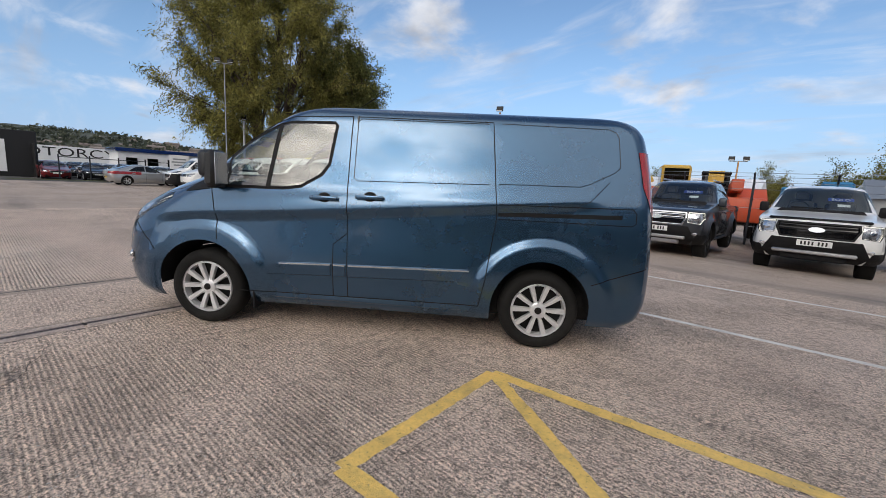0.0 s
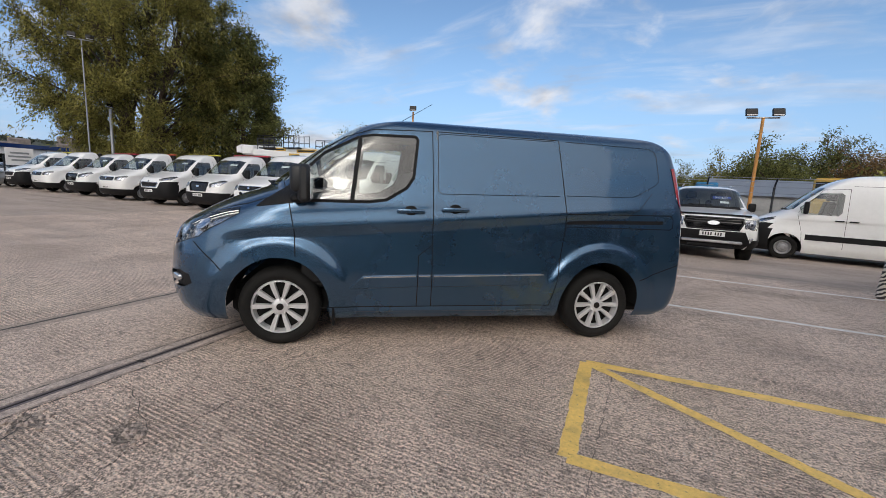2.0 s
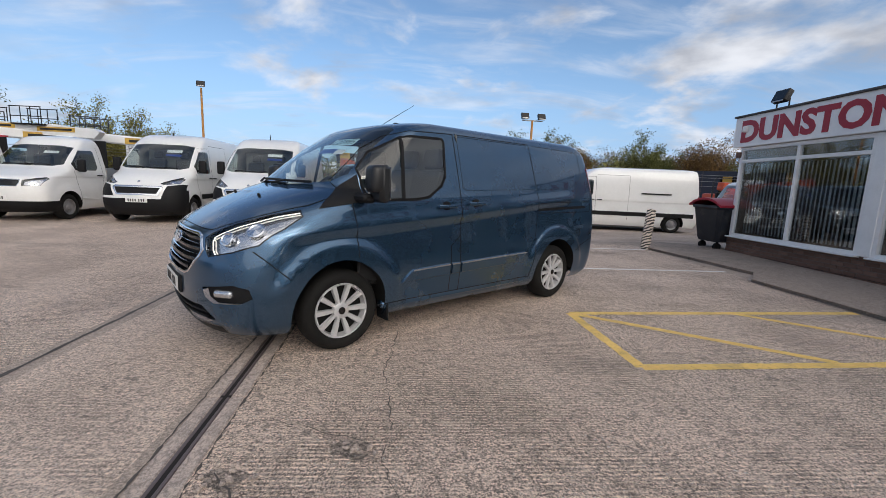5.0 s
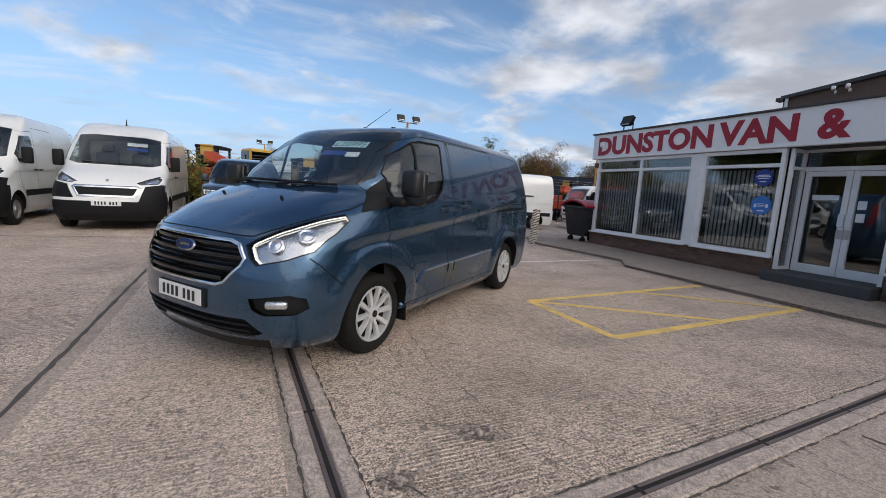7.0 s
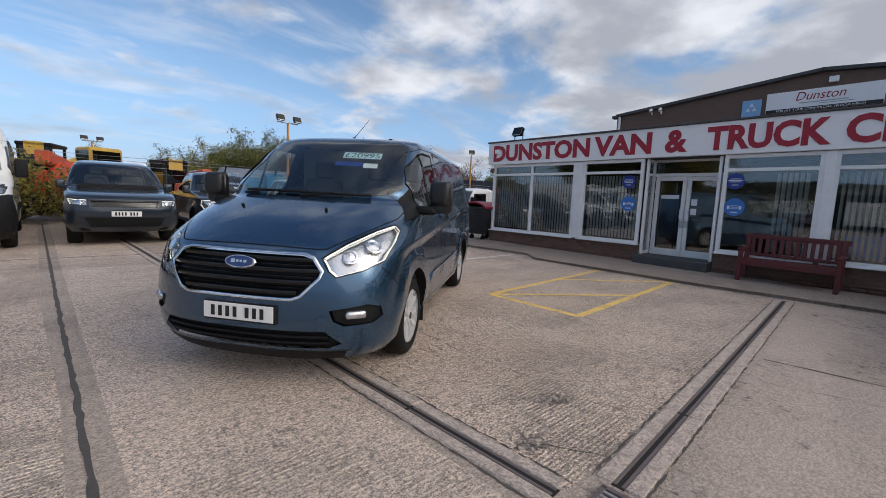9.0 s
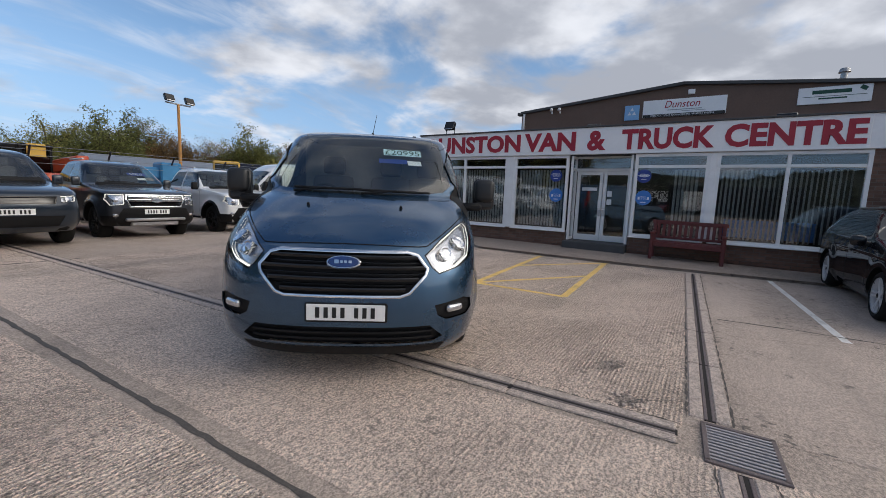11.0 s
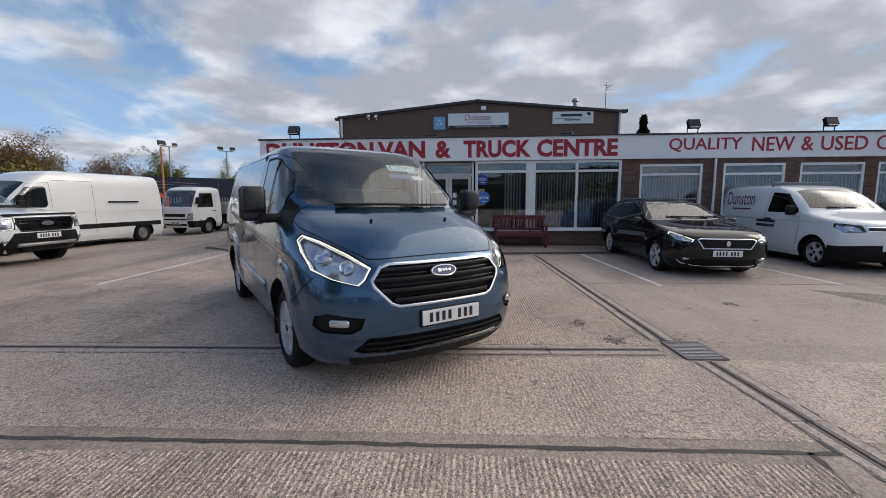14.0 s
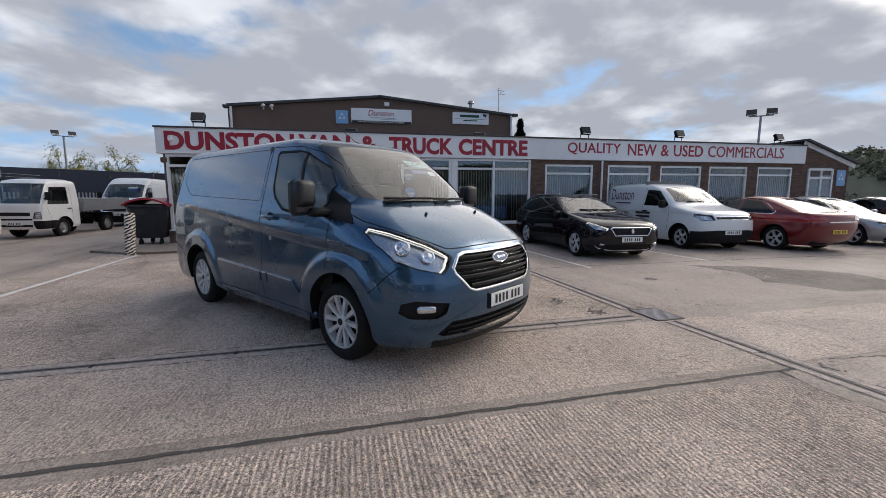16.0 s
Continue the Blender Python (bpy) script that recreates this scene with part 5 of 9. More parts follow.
def pothole(x, y, r, seed):
    """A shallow broken patch: ragged rim of loose stone in a dark hollow."""
    rr = random.Random(seed)
    o = thing("broken_patch", pose(x, y, 0), "small broken patch with loose stones in concrete", "pothole", kind="structure")
    bm = bmesh.new()
    bm.faces.new([bm.verts.new((r * rr.uniform(0.6, 1.15) * math.cos(a), 0.7 * r * rr.uniform(0.6, 1.15) * math.sin(a), 0.0032)) for a in [2 * math.pi * i / 18 for i in range(18)]])
    part("hollow", bm, M["concrete_old"], o)
    for i in range(26):
        a, q = rr.uniform(0, 6.28), r * rr.uniform(0.1, 1.25)
        s = rr.uniform(0.006, 0.017)
        b = bmesh.new()
        bmesh.ops.create_icosphere(b, subdivisions=1, radius=s)
        for v in b.verts:
            v.co *= rr.uniform(0.7, 1.2)
        part("stone", shifted(b, q * math.cos(a), 0.75 * q * math.sin(a), s * 0.4), M["kerb"], o)


pothole(-2.88, 1.17, 0.13, 3)
pothole(-1.8, -1.2, 0.10, 5)


# a sunk cover with broken concrete round it
mc = thing("manhole_cover", pose(-5.95, -0.30, 0, 0, 0, 12), "rusty square manhole cover sunk in broken concrete", "manhole", kind="structure")
part("frame", boxes(((0, 0.31, 0), (0.68, 0.05, 0.02), 0.005), ((0, -0.31, 0), (0.68, 0.05, 0.02), 0.005), ((0.315, 0, 0), (0.05, 0.57, 0.02), 0.005), ((-0.315, 0, 0), (0.05, 0.57, 0.02), 0.005)), M["iron"], mc)
part("lid", boxes(((0, 0, -0.02), (0.56, 0.55, 0.045), 0.006)), M["joint"], mc)
pothole(-5.35, 0.02, 0.10, 9)
pothole(-3.45, 0.95, 0.12, 11)

# ---------- showroom ----------
# facade frame: x into the building, y along the front (north is +y), z up; the front lies at x = 4.9
B = pose(4.9, 0, 0, -0.66, 0, 0)
shop = thing("showroom_building", B, "low brown brick showroom with white fascia and red lettering", "building")
# fascia boards
part("fascia", boxes(((0.14, 3.425, 2.93), (0.28, 10.75, 0.68), 0.008)), M["sign_white"], shop, "white fascia board")
part("fascia", boxes(((0.16, -7.78, 2.93), (0.28, 11.66, 0.68), 0.008)), M["sign_white"], shop, "white fascia board")
part("fascia_cap", boxes(((0.13, 3.425, 3.29), (0.34, 10.8, 0.04), 0.006)), M["roof_edge"], shop)
part("fascia_cap", boxes(((0.15, -7.78, 3.29), (0.34, 11.66, 0.04), 0.006)), M["roof_edge"], shop)
FACE = Matrix(((0, 0, -1, 0), (-1, 0, 0, 0), (0, 1, 0, 0), (0, 0, 0, 1)))      # letters in xy stand on the front, read from outside


def sign_word(word, y0, y1, z0, z1, mat, x=-0.004, depth=0.012, bold=0.012):
    bm = fitted(text_mesh(word, 0.5, 0.5 * depth, bold), -y0, -y1, z0, z1)
    part("sign_lettering", bm, mat, shop, m=Matrix.Translation((x, 0, 0)) @ FACE)


for word, y0, y1 in (("DUNSTON", 8.58, 5.28), ("VAN", 5.16, 3.72), ("&", 3.42, 2.95), ("TRUCK", 2.58, 0.60), ("CENTRE", 0.42, -1.90)):
    sign_word(word, y0, y1, 2.68, 3.185, M["sign_red"], bold=0.02)
for word, y0, y1 in (("QUALITY", -3.35, -5.37), ("NEW", -5.65, -6.80), ("&", -6.99, -7.32), ("USED", -7.52, -8.77), ("COMMERCIALS", -9.0, -12.50)):
    sign_word(word, y0, y1, 2.77, 3.165, M["sign_red"], x=0.016, bold=0.0 if "M" in word else 0.0045)


def brick_faces(y0, y1, z0, z1, holes=()):
    """Centres and lengths of stretcher-bond bricks in a wall panel."""
    out = []
    k = 0
    z = z0
    while z < z1 - 0.03:
        h = min(0.065, z1 - z)
        y = y0 - (0.1125 if k % 2 else 0.0)
        while y < y1:
            a, b = max(y, y0), min(y + 0.215, y1)
            segs = [(a, b)]
            for hy0, hy1, hz0, hz1 in holes:
                if z + h > hz0 and z < hz1:
                    n = []
                    for p, q in segs:
                        if q <= hy0 or p >= hy1:
                            n.append((p, q))
                        else:
                            if p < hy0:
                                n.append((p, hy0))
                            if q > hy1:
                                n.append((hy1, q))
                    segs = n
            for p, q in segs:
                if q - p > 0.03:
                    out.append(((p + q) / 2, z + h / 2, q - p, h))
            y += 0.225
        z += 0.075
        k += 1
    return out


def wall_panel(name, x, y0, y1, z0, z1, thick, holes=(), parent=shop):
    """Mortar core with real openings, as upright and level pieces."""
    bm = bmesh.new()
    ys = sorted({y0, y1, *[h[0] for h in holes], *[h[1] for h in holes]})
    for a, b in zip(ys, ys[1:]):
        cuts = [(h[2], h[3]) for h in holes if h[0] <= a + 1e-6 and h[1] >= b - 1e-6]
        lo = z0
        for c0, c1 in sorted(cuts) + [(z1, z1)]:
            if c0 > lo + 0.005:
                box(bm, (x + thick / 2, (a + b) / 2, (lo + c0) / 2), (thick, b - a, c0 - lo))
            lo = c1
    bmesh.ops.remove_doubles(bm, verts=bm.verts, dist=0.0005)
    return part(name, bm, M["mortar"], parent)


def ring_frame(u0, u1, v0, v1, fw, at):
    """A closed rectangular frame as one mesh; at(u, v, w) places it, w running -1 to 1 through its depth."""
    bm = bmesh.new()
    loops = []
    for w in (-1, 1):
        for i in (0.0, fw):
            loops.append([bm.verts.new(at(u, v, w)) for u, v in ((u0 + i, v0 + i), (u1 - i, v0 + i), (u1 - i, v1 - i), (u0 + i, v1 - i))])
    fo, fi, bo, bi = loops
    for p, q in ((fo, fi), (fi, bi), (bi, bo), (bo, fo)):
        for k in range(4):
            bm.faces.new((p[k], p[(k + 1) % 4], q[(k + 1) % 4], q[k]))
    bmesh.ops.recalc_face_normals(bm, faces=bm.faces)
    return bm


def window_unit(y0, y1, z0, z1, x, mullions=(), transom=None, fw=0.07, pane=None):
    """window > frame, panes"""
    yc, zc = (y0 + y1) / 2, (z0 + z1) / 2
    d = 0.09
    win = part("window", ring_frame(y1, y0, z0, z1, fw, lambda u, v, w: (x + w * d / 2, u, v)), M["upvc"], shop, "white framed shop window")
    for my in mullions:
        part("mullion", boxes(((x, my, zc), (d - 0.006, fw, z1 - z0 - 2 * fw), 0.006)), M["upvc"], win)
    if transom:
        spans = [y0 - fw] + [q for my in mullions for q in (my + fw / 2, my - fw / 2)] + [y1 + fw]
        for a, b in zip(spans[::2], spans[1::2]):
            part("transom", boxes(((x, (a + b) / 2, transom), (d - 0.012, a - b, fw), 0.006)), M["upvc"], win)
    edges = [y0 - fw] + [q for my in mullions for q in (my + fw / 2, my - fw / 2)] + [y1 + fw]
    rows = [(z0 + fw, (transom - fw / 2) if transom else z1 - fw)] + ([(transom + fw / 2, z1 - fw)] if transom else [])
    for a, b in zip(edges[::2], edges[1::2]):
        for c, e in rows:
            p = part("pane", boxes(((x + 0.01, (a + b) / 2, (c + e) / 2), (0.008, a - b, e - c))), pane or M["pane"], win)
    part("sill", boxes(((x - 0.05, yc, z0 - 0.012), (0.17, y0 - y1 + 0.06, 0.03), 0.006)), M["upvc"], win)
    return win


def vertical_blinds(y0, y1, z0, z1, x, gap=0.088, shut=0.55):
    me = None
    root = new("window_blind")
    root.parent = shop
    n = int((y0 - y1) / gap)
    for i in range(n):
        if me is None:
            o = part("blind_slat", boxes(((0, 0, (z0 + z1) / 2), (0.003, 0.086, z1 - z0))), M["blind"], root)
            me = o.data
        else:
            o = new("blind_slat", me)
            o.parent = root
        o.matrix_basis = pose(x, y0 - (i + 0.5) * gap, 0, 0, 0, (58 if shut > 0 else -27) + random.uniform(-6, 6))


# base wall bricks: parts; other brickwork joined
brick_me = {}
count = 0


def lay_bricks(panel, bricks, x, as_parts):
    global count
    if as_parts:
        for yc, zc, ln, h in bricks:
            key = round(ln, 3)
            if key not in brick_me:
                bm = bmesh.new()
                box(bm, (0, 0, 0), (0.02, ln - 0.004, h - 0.002), 0.003)
                o = part("brick", bm, M["brick"])
                brick_me[key] = o.data
                bpy.data.objects.remove(o)
            o = new("brick", brick_me[key])
            o.parent = panel
            o.matrix_basis = pose(x + random.uniform(-0.002, 0.002), yc, zc)
            count += 1
    else:
        vs, fs = [], []
        for yc, zc, ln, h in bricks:
            b = len(vs)
            xo = x - 0.008 + random.uniform(-0.002, 0.002)
            y0, y1, z0, z1 = yc - ln / 2 + 0.002, yc + ln / 2 - 0.002, zc - h / 2 + 0.001, zc + h / 2 - 0.001
            vs += [(xo, y0, z0), (xo, y1, z0), (xo, y1, z1), (xo, y0, z1), (xo + 0.02, y0, z0), (xo + 0.02, y1, z0), (xo + 0.02, y1, z1), (xo + 0.02, y0, z1)]
            fs += [(b, b + 3, b + 2, b + 1), (b, b + 1, b + 5, b + 4), (b + 1, b + 2, b + 6, b + 5), (b + 2, b + 3, b + 7, b + 6), (b + 3, b, b + 4, b + 7)]
        me = bpy.data.meshes.new("brickwork")
        me.from_pydata(vs, [], fs)
        me.materials.append(M["brick_joined"])
        o = new("brickwork", me)
        o.parent = panel
        tagged(o, "courses of brown bricks", kind="stuff")


M["brick_joined"] = pbr("brown_brick_wall", (0.135, 0.075, 0.055), 0.85, var=0.3, scale=9, bump=0.7, bscale=70)
_t = M["brick_joined"].node_tree
_g = _t.nodes.new("ShaderNodeNewGeometry")
_h = [n for n in _t.nodes if n.bl_idname == "ShaderNodeHueSaturation"][0]
_r = _t.nodes.new("ShaderNodeMapRange")
_r.inputs["To Min"].default_value, _r.inputs["To Max"].default_value = 0.7, 1.35
_t.links.new(_g.outputs["Random Per Island"], _r.inputs["Value"])
_m = _t.nodes.new("ShaderNodeMath"); _m.operation = "MULTIPLY"
_old = _h.inputs["Value"].links[0].from_socket
_t.links.new(_old, _m.inputs[0]); _t.links.new(_r.outputs[0], _m.inputs[1]); _t.links.new(_m.outputs[0], _h.inputs["Value"])

XW = 0.10     # face of the brick base
p1 = wall_panel("base_wall", XW, 3.85, 8.70, -0.4, 0.52, 0.2)
lay_bricks(p1, brick_faces(3.85, 8.70, 0.0, 0.52), XW, True)
p2 = wall_panel("base_wall", XW, -2.06, 2.25, -0.4, 0.52, 0.2)
lay_bricks(p2, brick_faces(-2.06, 2.25, 0.0, 0.52)[:150], XW, True)
lay_bricks(p2, brick_faces(-2.06, 2.25, 0.0, 0.52)[150:], XW, False)
south_windows = [(-2.60, -4.38), (-4.96, -6.68), (-7.08, -8.84), (-9.19, -10.93), (-11.42, -13.10)]
holes = [(b, a, 0.95, 2.44) for a, b in south_windows]
p3 = wall_panel("brick_wall", XW, -13.62, -2.06, -0.4, 2.60, 0.25, holes)
lay_bricks(p3, brick_faces(-13.62, -2.06, 0.0, 2.60, holes), XW, False)
for a, b in south_windows:
    window_unit(a, b, 0.95, 2.44, XW + 0.05, transom=2.14, fw=0.065)
    vertical_blinds(a - 0.07, b + 0.07, 1.02, 2.08, XW + 0.18)
# north side wall and shop front glazing
part("side_wall", boxes(((5.0, 8.62, 1.4), (9.6, 0.2, 3.6), 0.01)), M["mortar"], shop)
XG = 0.12
window_unit(8.62, 5.68, 0.52, 2.58, XG, mullions=(7.12,), transom=2.27)
window_unit(5.46, 3.88, 0.52, 2.58, XG, transom=2.27)
window_unit(2.22, 0.64, 0.52, 2.58, XG, transom=2.27)
window_unit(0.50, -2.06, 0.52, 2.58, XG, mullions=(-0.78,), transom=2.27)
for y, w in ((5.57, 0.22), (0.57, 0.14)):
    part("pillar", boxes(((XG + 0.02, y, 1.55), (0.16, w, 2.06), 0.01)), M["upvc"], shop)
vertical_blinds(8.5, 5.8, 0.62, 2.2, XG + 0.16, shut=-0.55)
vertical_blinds(5.36, 4.0, 0.62, 2.2, XG + 0.16, shut=-0.55)
vertical_blinds(1.35, 0.75, 0.62, 2.2, XG + 0.16)
vertical_blinds(0.4, -1.95, 0.62, 2.2, XG + 0.16)
# recessed entrance
XD = 0.60
part("entrance_soffit", boxes(((0.42, 3.06, 2.60), (0.62, 1.62, 0.04))), M["roof_edge"], shop)
part("step", boxes(((0.24, 3.05, 0.10), (0.90, 1.58, 0.36), 0.015)), M["step"] if "step" in M else M["roof_edge"], shop, "dark tiled entrance step")
for y, sgn in ((3.80, 1), (2.30, -1)):
    wn = part("window", ring_frame(0.13, XD - 0.02, 0.29, 2.57, 0.06, lambda u, v, w: (u, y + w * 0.03, v)), M["upvc"], shop)
    part("transom", boxes(((0.355, y, 2.22), (0.33, 0.05, 0.06), 0.005)), M["upvc"], wn)
    part("pane", boxes(((0.36, y, 1.27), (0.34, 0.008, 1.84))), M["pane"], wn)
    part("pane", boxes(((0.36, y, 2.38), (0.34, 0.008, 0.26))), M["pane"], wn)
part("transom_frame", boxes(((XD, 3.05, 2.22), (0.09, 1.44, 0.08), 0.006), ((XD, 3.05, 2.56), (0.09, 1.44, 0.06), 0.006)), M["alu"] if "alu" in M else M["upvc"], shop)
part("transom_light", boxes(((XD + 0.01, 3.05, 2.395), (0.008, 1.42, 0.26))), M["pane"], shop)
for y0, y1, hs in ((3.75, 3.055, -1), (3.045, 2.35, 1)):
    db = bmesh.new()
    yc = (y0 + y1) / 2
    for y in (y0 - 0.045, y1 + 0.045):
        box(db, (XD, y, 1.23), (0.06, 0.09, 1.90), 0.006)
    box(db, (XD, yc, 0.36), (0.056, y0 - y1 - 0.18, 0.16), 0.006)
    box(db, (XD, yc, 2.13), (0.056, y0 - y1 - 0.18, 0.09), 0.006)
    door = part("door", db, M["upvc"], shop, "white framed glass entrance door")
    part("pane", boxes(((XD + 0.005, yc, 1.26), (0.008, y0 - y1 - 0.18, 1.64))), M["pane"], door)
    hy = y1 + 0.05 if hs < 0 else y0 - 0.05
    part("handle", boxes(((XD - 0.05, hy, 1.30), (0.03, 0.09, 0.24), 0.01)), M["sticker_white"], door)
    part("push_plate", boxes(((XD - 0.036, hy + hs * -0.10 * -1 * 0, 1.05), (0.012, 0.085, 0.17), 0.004)), M["satin"], door)
    if hs < 0:
        part("notice", boxes(((XD - 0.004, yc, 1.70), (0.004, 0.40, 0.09))), M["sticker_white"], door)
    else:
        for z in (1.58, 1.36):
            part("notice", boxes(((XD - 0.004, yc + 0.17, z), (0.004, 0.12, 0.15))), M["sticker_white"], door)


def round_notice(y, z, r, mat, kind):
    nb = bmesh.new()
    lathe(nb, [(r, 0.0), (r, 0.003), (0.0001, 0.003)], 32, "Z")
    o = part("round_sticker", nb, mat, shop, m=Matrix.Translation((XG - 0.006, y, z)) @ FACE)
    bars = [(0, 0.05, 0.2, 0.014), (0, 0.02, 0.26, 0.014), (0, -0.01, 0.2, 0.014), (0, -0.075, 0.12, 0.014)]
    if kind:
        bars = [(0, 0.0, 0.13, 0.012), (0, 0.03, 0.13, 0.006), (0, -0.03, 0.13, 0.006), (0, -0.11, 0.12, 0.02), (0.105, -0.01, 0.045, 0.07), (-0.105, -0.01, 0.045, 0.07)]
    for bx, by, w, h in bars:
        part("sticker_bar", boxes(((bx, by, 0.004), (w, h, 0.002))), M["sticker_white"], o)


for y in (4.22, 2.00):
    round_notice(y, 2.035, 0.165, M["blue_sticker"], 0)
    round_notice(y - 0.03, 1.50, 0.185, M["blue_sticker2"], 1)
# room backs and floor, indoor gloom put into their near-black colour; flat roof
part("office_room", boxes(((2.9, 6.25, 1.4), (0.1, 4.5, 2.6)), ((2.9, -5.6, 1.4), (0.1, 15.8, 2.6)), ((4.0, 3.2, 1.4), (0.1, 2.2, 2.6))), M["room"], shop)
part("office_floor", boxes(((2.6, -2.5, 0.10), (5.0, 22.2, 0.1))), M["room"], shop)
part("desk", boxes(((1.4, 1.2, 0.75), (0.7, 1.3, 0.05), 0.01), ((1.4, 0.7, 0.4), (0.6, 0.05, 0.7)), ((1.4, 1.7, 0.4), (0.6, 0.05, 0.7)), ((1.45, 1.25, 1.0), (0.05, 0.5, 0.32), 0.01)), M["seat"], shop)
part("display_panel", boxes(((0.62, -0.6, 0.85), (0.04, 1.7, 0.42), 0.005)), M["blue_sticker2"], shop)
part("flat_roof", boxes(((5.2, -2.4, 3.10), (9.9, 22.4, 0.12), 0.01)), M["roof_edge"], shop)
part("back_wall", boxes(((10.0, -2.4, 1.3), (0.2, 22.4, 3.6))), M["mortar"], shop)
part("south_wall", boxes(((5.2, -13.55, 1.2), (9.5, 0.14, 3.4))), M["mortar"], shop)
part("downpipe", tubes(((XW - 0.05, -4.70, 2.58), (XW - 0.05, -4.70, 0.1), 0.035)), M["upvc"], shop, smooth=50)
part("alarm_box", boxes(((-0.05, 8.42, 2.98), (0.10, 0.10, 0.14), 0.02)), M["sign_white"], shop)
part("junction_box", boxes(((0.12, 8.66, 2.42), (0.16, 0.16, 0.14), 0.02)), M["brick"], shop)

# gabled end bay
eb = bmesh.new()
prism(eb, [(-13.62, -0.3), (-16.0, -0.3), (-16.0, 2.55), (-13.62, 3.30)], XW, XW + 0.25, "X")
gab = part("gable_wall", eb, M["mortar"], shop)
lay_bricks(gab, [q for q in brick_faces(-16.0, -13.62, 0, 3.3, [(-15.2, -13.85, 0.2, 2.42)]) if q[1] < 3.24 - (-13.62 - q[0]) * 0.315], XW, False)
part("barge_board", boxes(((XW - 0.03, -14.92, 2.96), (0.06, 2.85, 0.20), 0.005, Euler((radians(17.4), 0, 0)).to_matrix())), M["upvc"], shop)
part("end_roof", boxes(((2.0, -14.95, 3.06), (4.2, 2.95, 0.07), 0.0, Euler((radians(17.4), 0, 0)).to_matrix())), M["roof_edge"], shop)
part("end_side_wall", boxes(((2.1, -15.9, 1.2), (4.0, 0.16, 2.7))), M["brick"], shop)
dbm = bmesh.new()
for y in (-13.92, -14.55, -15.13):
    box(dbm, (XW - 0.01, y, 1.25), (0.08, 0.08, 2.3), 0.004)
for z in (0.18, 1.15, 2.05, 2.38):
    box(dbm, (XW - 0.01, -14.52, z), (0.075, 1.13, 0.09), 0.004)
ed = part("side_door", dbm, M["upvc"], shop)
part("pane", boxes(((XW - 0.02, -14.24, 1.6), (0.01, 0.55, 0.8))), M["pane"], ed)
part("pane", boxes(((XW - 0.02, -14.84, 1.2), (0.01, 0.5, 1.9))), M["pane"], ed)


def three_triangles(parent, m, s):
    tb = bmesh.new()
    for cx, cy in ((0, 0.2), (-0.2, -0.16), (0.2, -0.16)):
        vs = [tb.verts.new(((cx + a) * s, (cy + b) * s, 0.004)) for a, b in ((-0.16, -0.14), (0.16, -0.14), (0, 0.16))]
        tb.faces.new(vs)
    part("triangle_marks", tb, M["sticker_white"], parent, m=m)


mb = part("blue_board", boxes(((0, 0, 0), (0.46, 0.62, 0.02), 0.004)), M["blue_test"] if "blue_test" in M else M["lightblue"], shop, m=Matrix.Translation((XW - 0.03, -15.6, 2.05)) @ FACE)
three_triangles(mb, Matrix.Translation((0, 0.05, 0.008)), 0.42)

# taller workshop behind
hall = thing("workshop_hall", B, "brown clad workshop hall with a low gable and signs", "building")
hx = 9.9
hb = bmesh.new()
prism(hb, [(9.35, 2.5), (-5.42, 2.5), (-5.42, 5.86), (1.95, 6.52), (9.35, 5.78)], hx, hx + 12.0, "X")
part("gable_front", hb, M["clad"], hall)
tilt1, tilt2 = math.atan2(0.66, 7.37), math.atan2(0.74, 7.4)
part("roof_trim", boxes(((hx - 0.04, -1.74, 6.22), (0.2, 7.5, 0.13), 0.01, Euler((tilt1, 0, 0)).to_matrix())), M["roof_edge"], hall)
part("roof_trim", boxes(((hx - 0.04, 5.66, 6.18), (0.2, 7.5, 0.13), 0.01, Euler((-tilt2, 0, 0)).to_matrix())), M["roof_edge"], hall)
part("gutter_end", boxes(((hx - 0.06, -5.55, 5.88), (0.3, 0.32, 0.16), 0.02)), M["roof_edge"], hall)
part("gutter_end", boxes(((hx - 0.06, 9.42, 5.74), (0.3, 0.22, 0.14), 0.02)), M["roof_edge"], hall)
part("downpipe", tubes(((hx - 0.08, -5.35, 5.85), (hx - 0.08, -5.35, 3.0), 0.06)), M["upvc"], hall, smooth=50)
part("downpipe", tubes(((hx - 0.08, 9.2, 5.75), (hx - 0.08, 9.2, 3.0), 0.06)), M["upvc"], hall, smooth=50)
HF = Matrix.Translation((hx - 0.03, 0, 0)) @ FACE
sb = part("sign_board", boxes(((-1.91, 5.56, 0), (3.16, 0.74, 0.05), 0.01)), M["sign_white"], hall, "white company sign board", m=HF)
part("sign_strip", boxes(((-1.91, 5.25, 0.03), (3.12, 0.12, 0.01))), M["ink"], sb)
part("script_lettering", shifted(fitted(text_mesh("Dunston", 0.3, shear=0.25), -2.62, -1.28, 5.56, 5.86), dz=0.031), M["sign_red"], sb)
part("strip_lettering", shifted(fitted(text_mesh("FOR ALL YOUR COMMERCIAL VEHICLE NEEDS", 0.1), -3.15, -0.75, 5.215, 5.285), dz=0.037), M["sign_white"], sb)
for bar in (((-1.85, 5.47, 0.03), (1.3, 0.03, 0.01)), ((-1.5, 5.40, 0.03), (0.9, 0.02, 0.01))):
    part("sign_bar", boxes(bar), M["galv"], sb)
sb2 = part("sign_board", boxes(((2.98, 5.62, 0), (2.08, 0.62, 0.05), 0.01)), M["sign_white"], hall, "white sign board with green marks", m=HF)
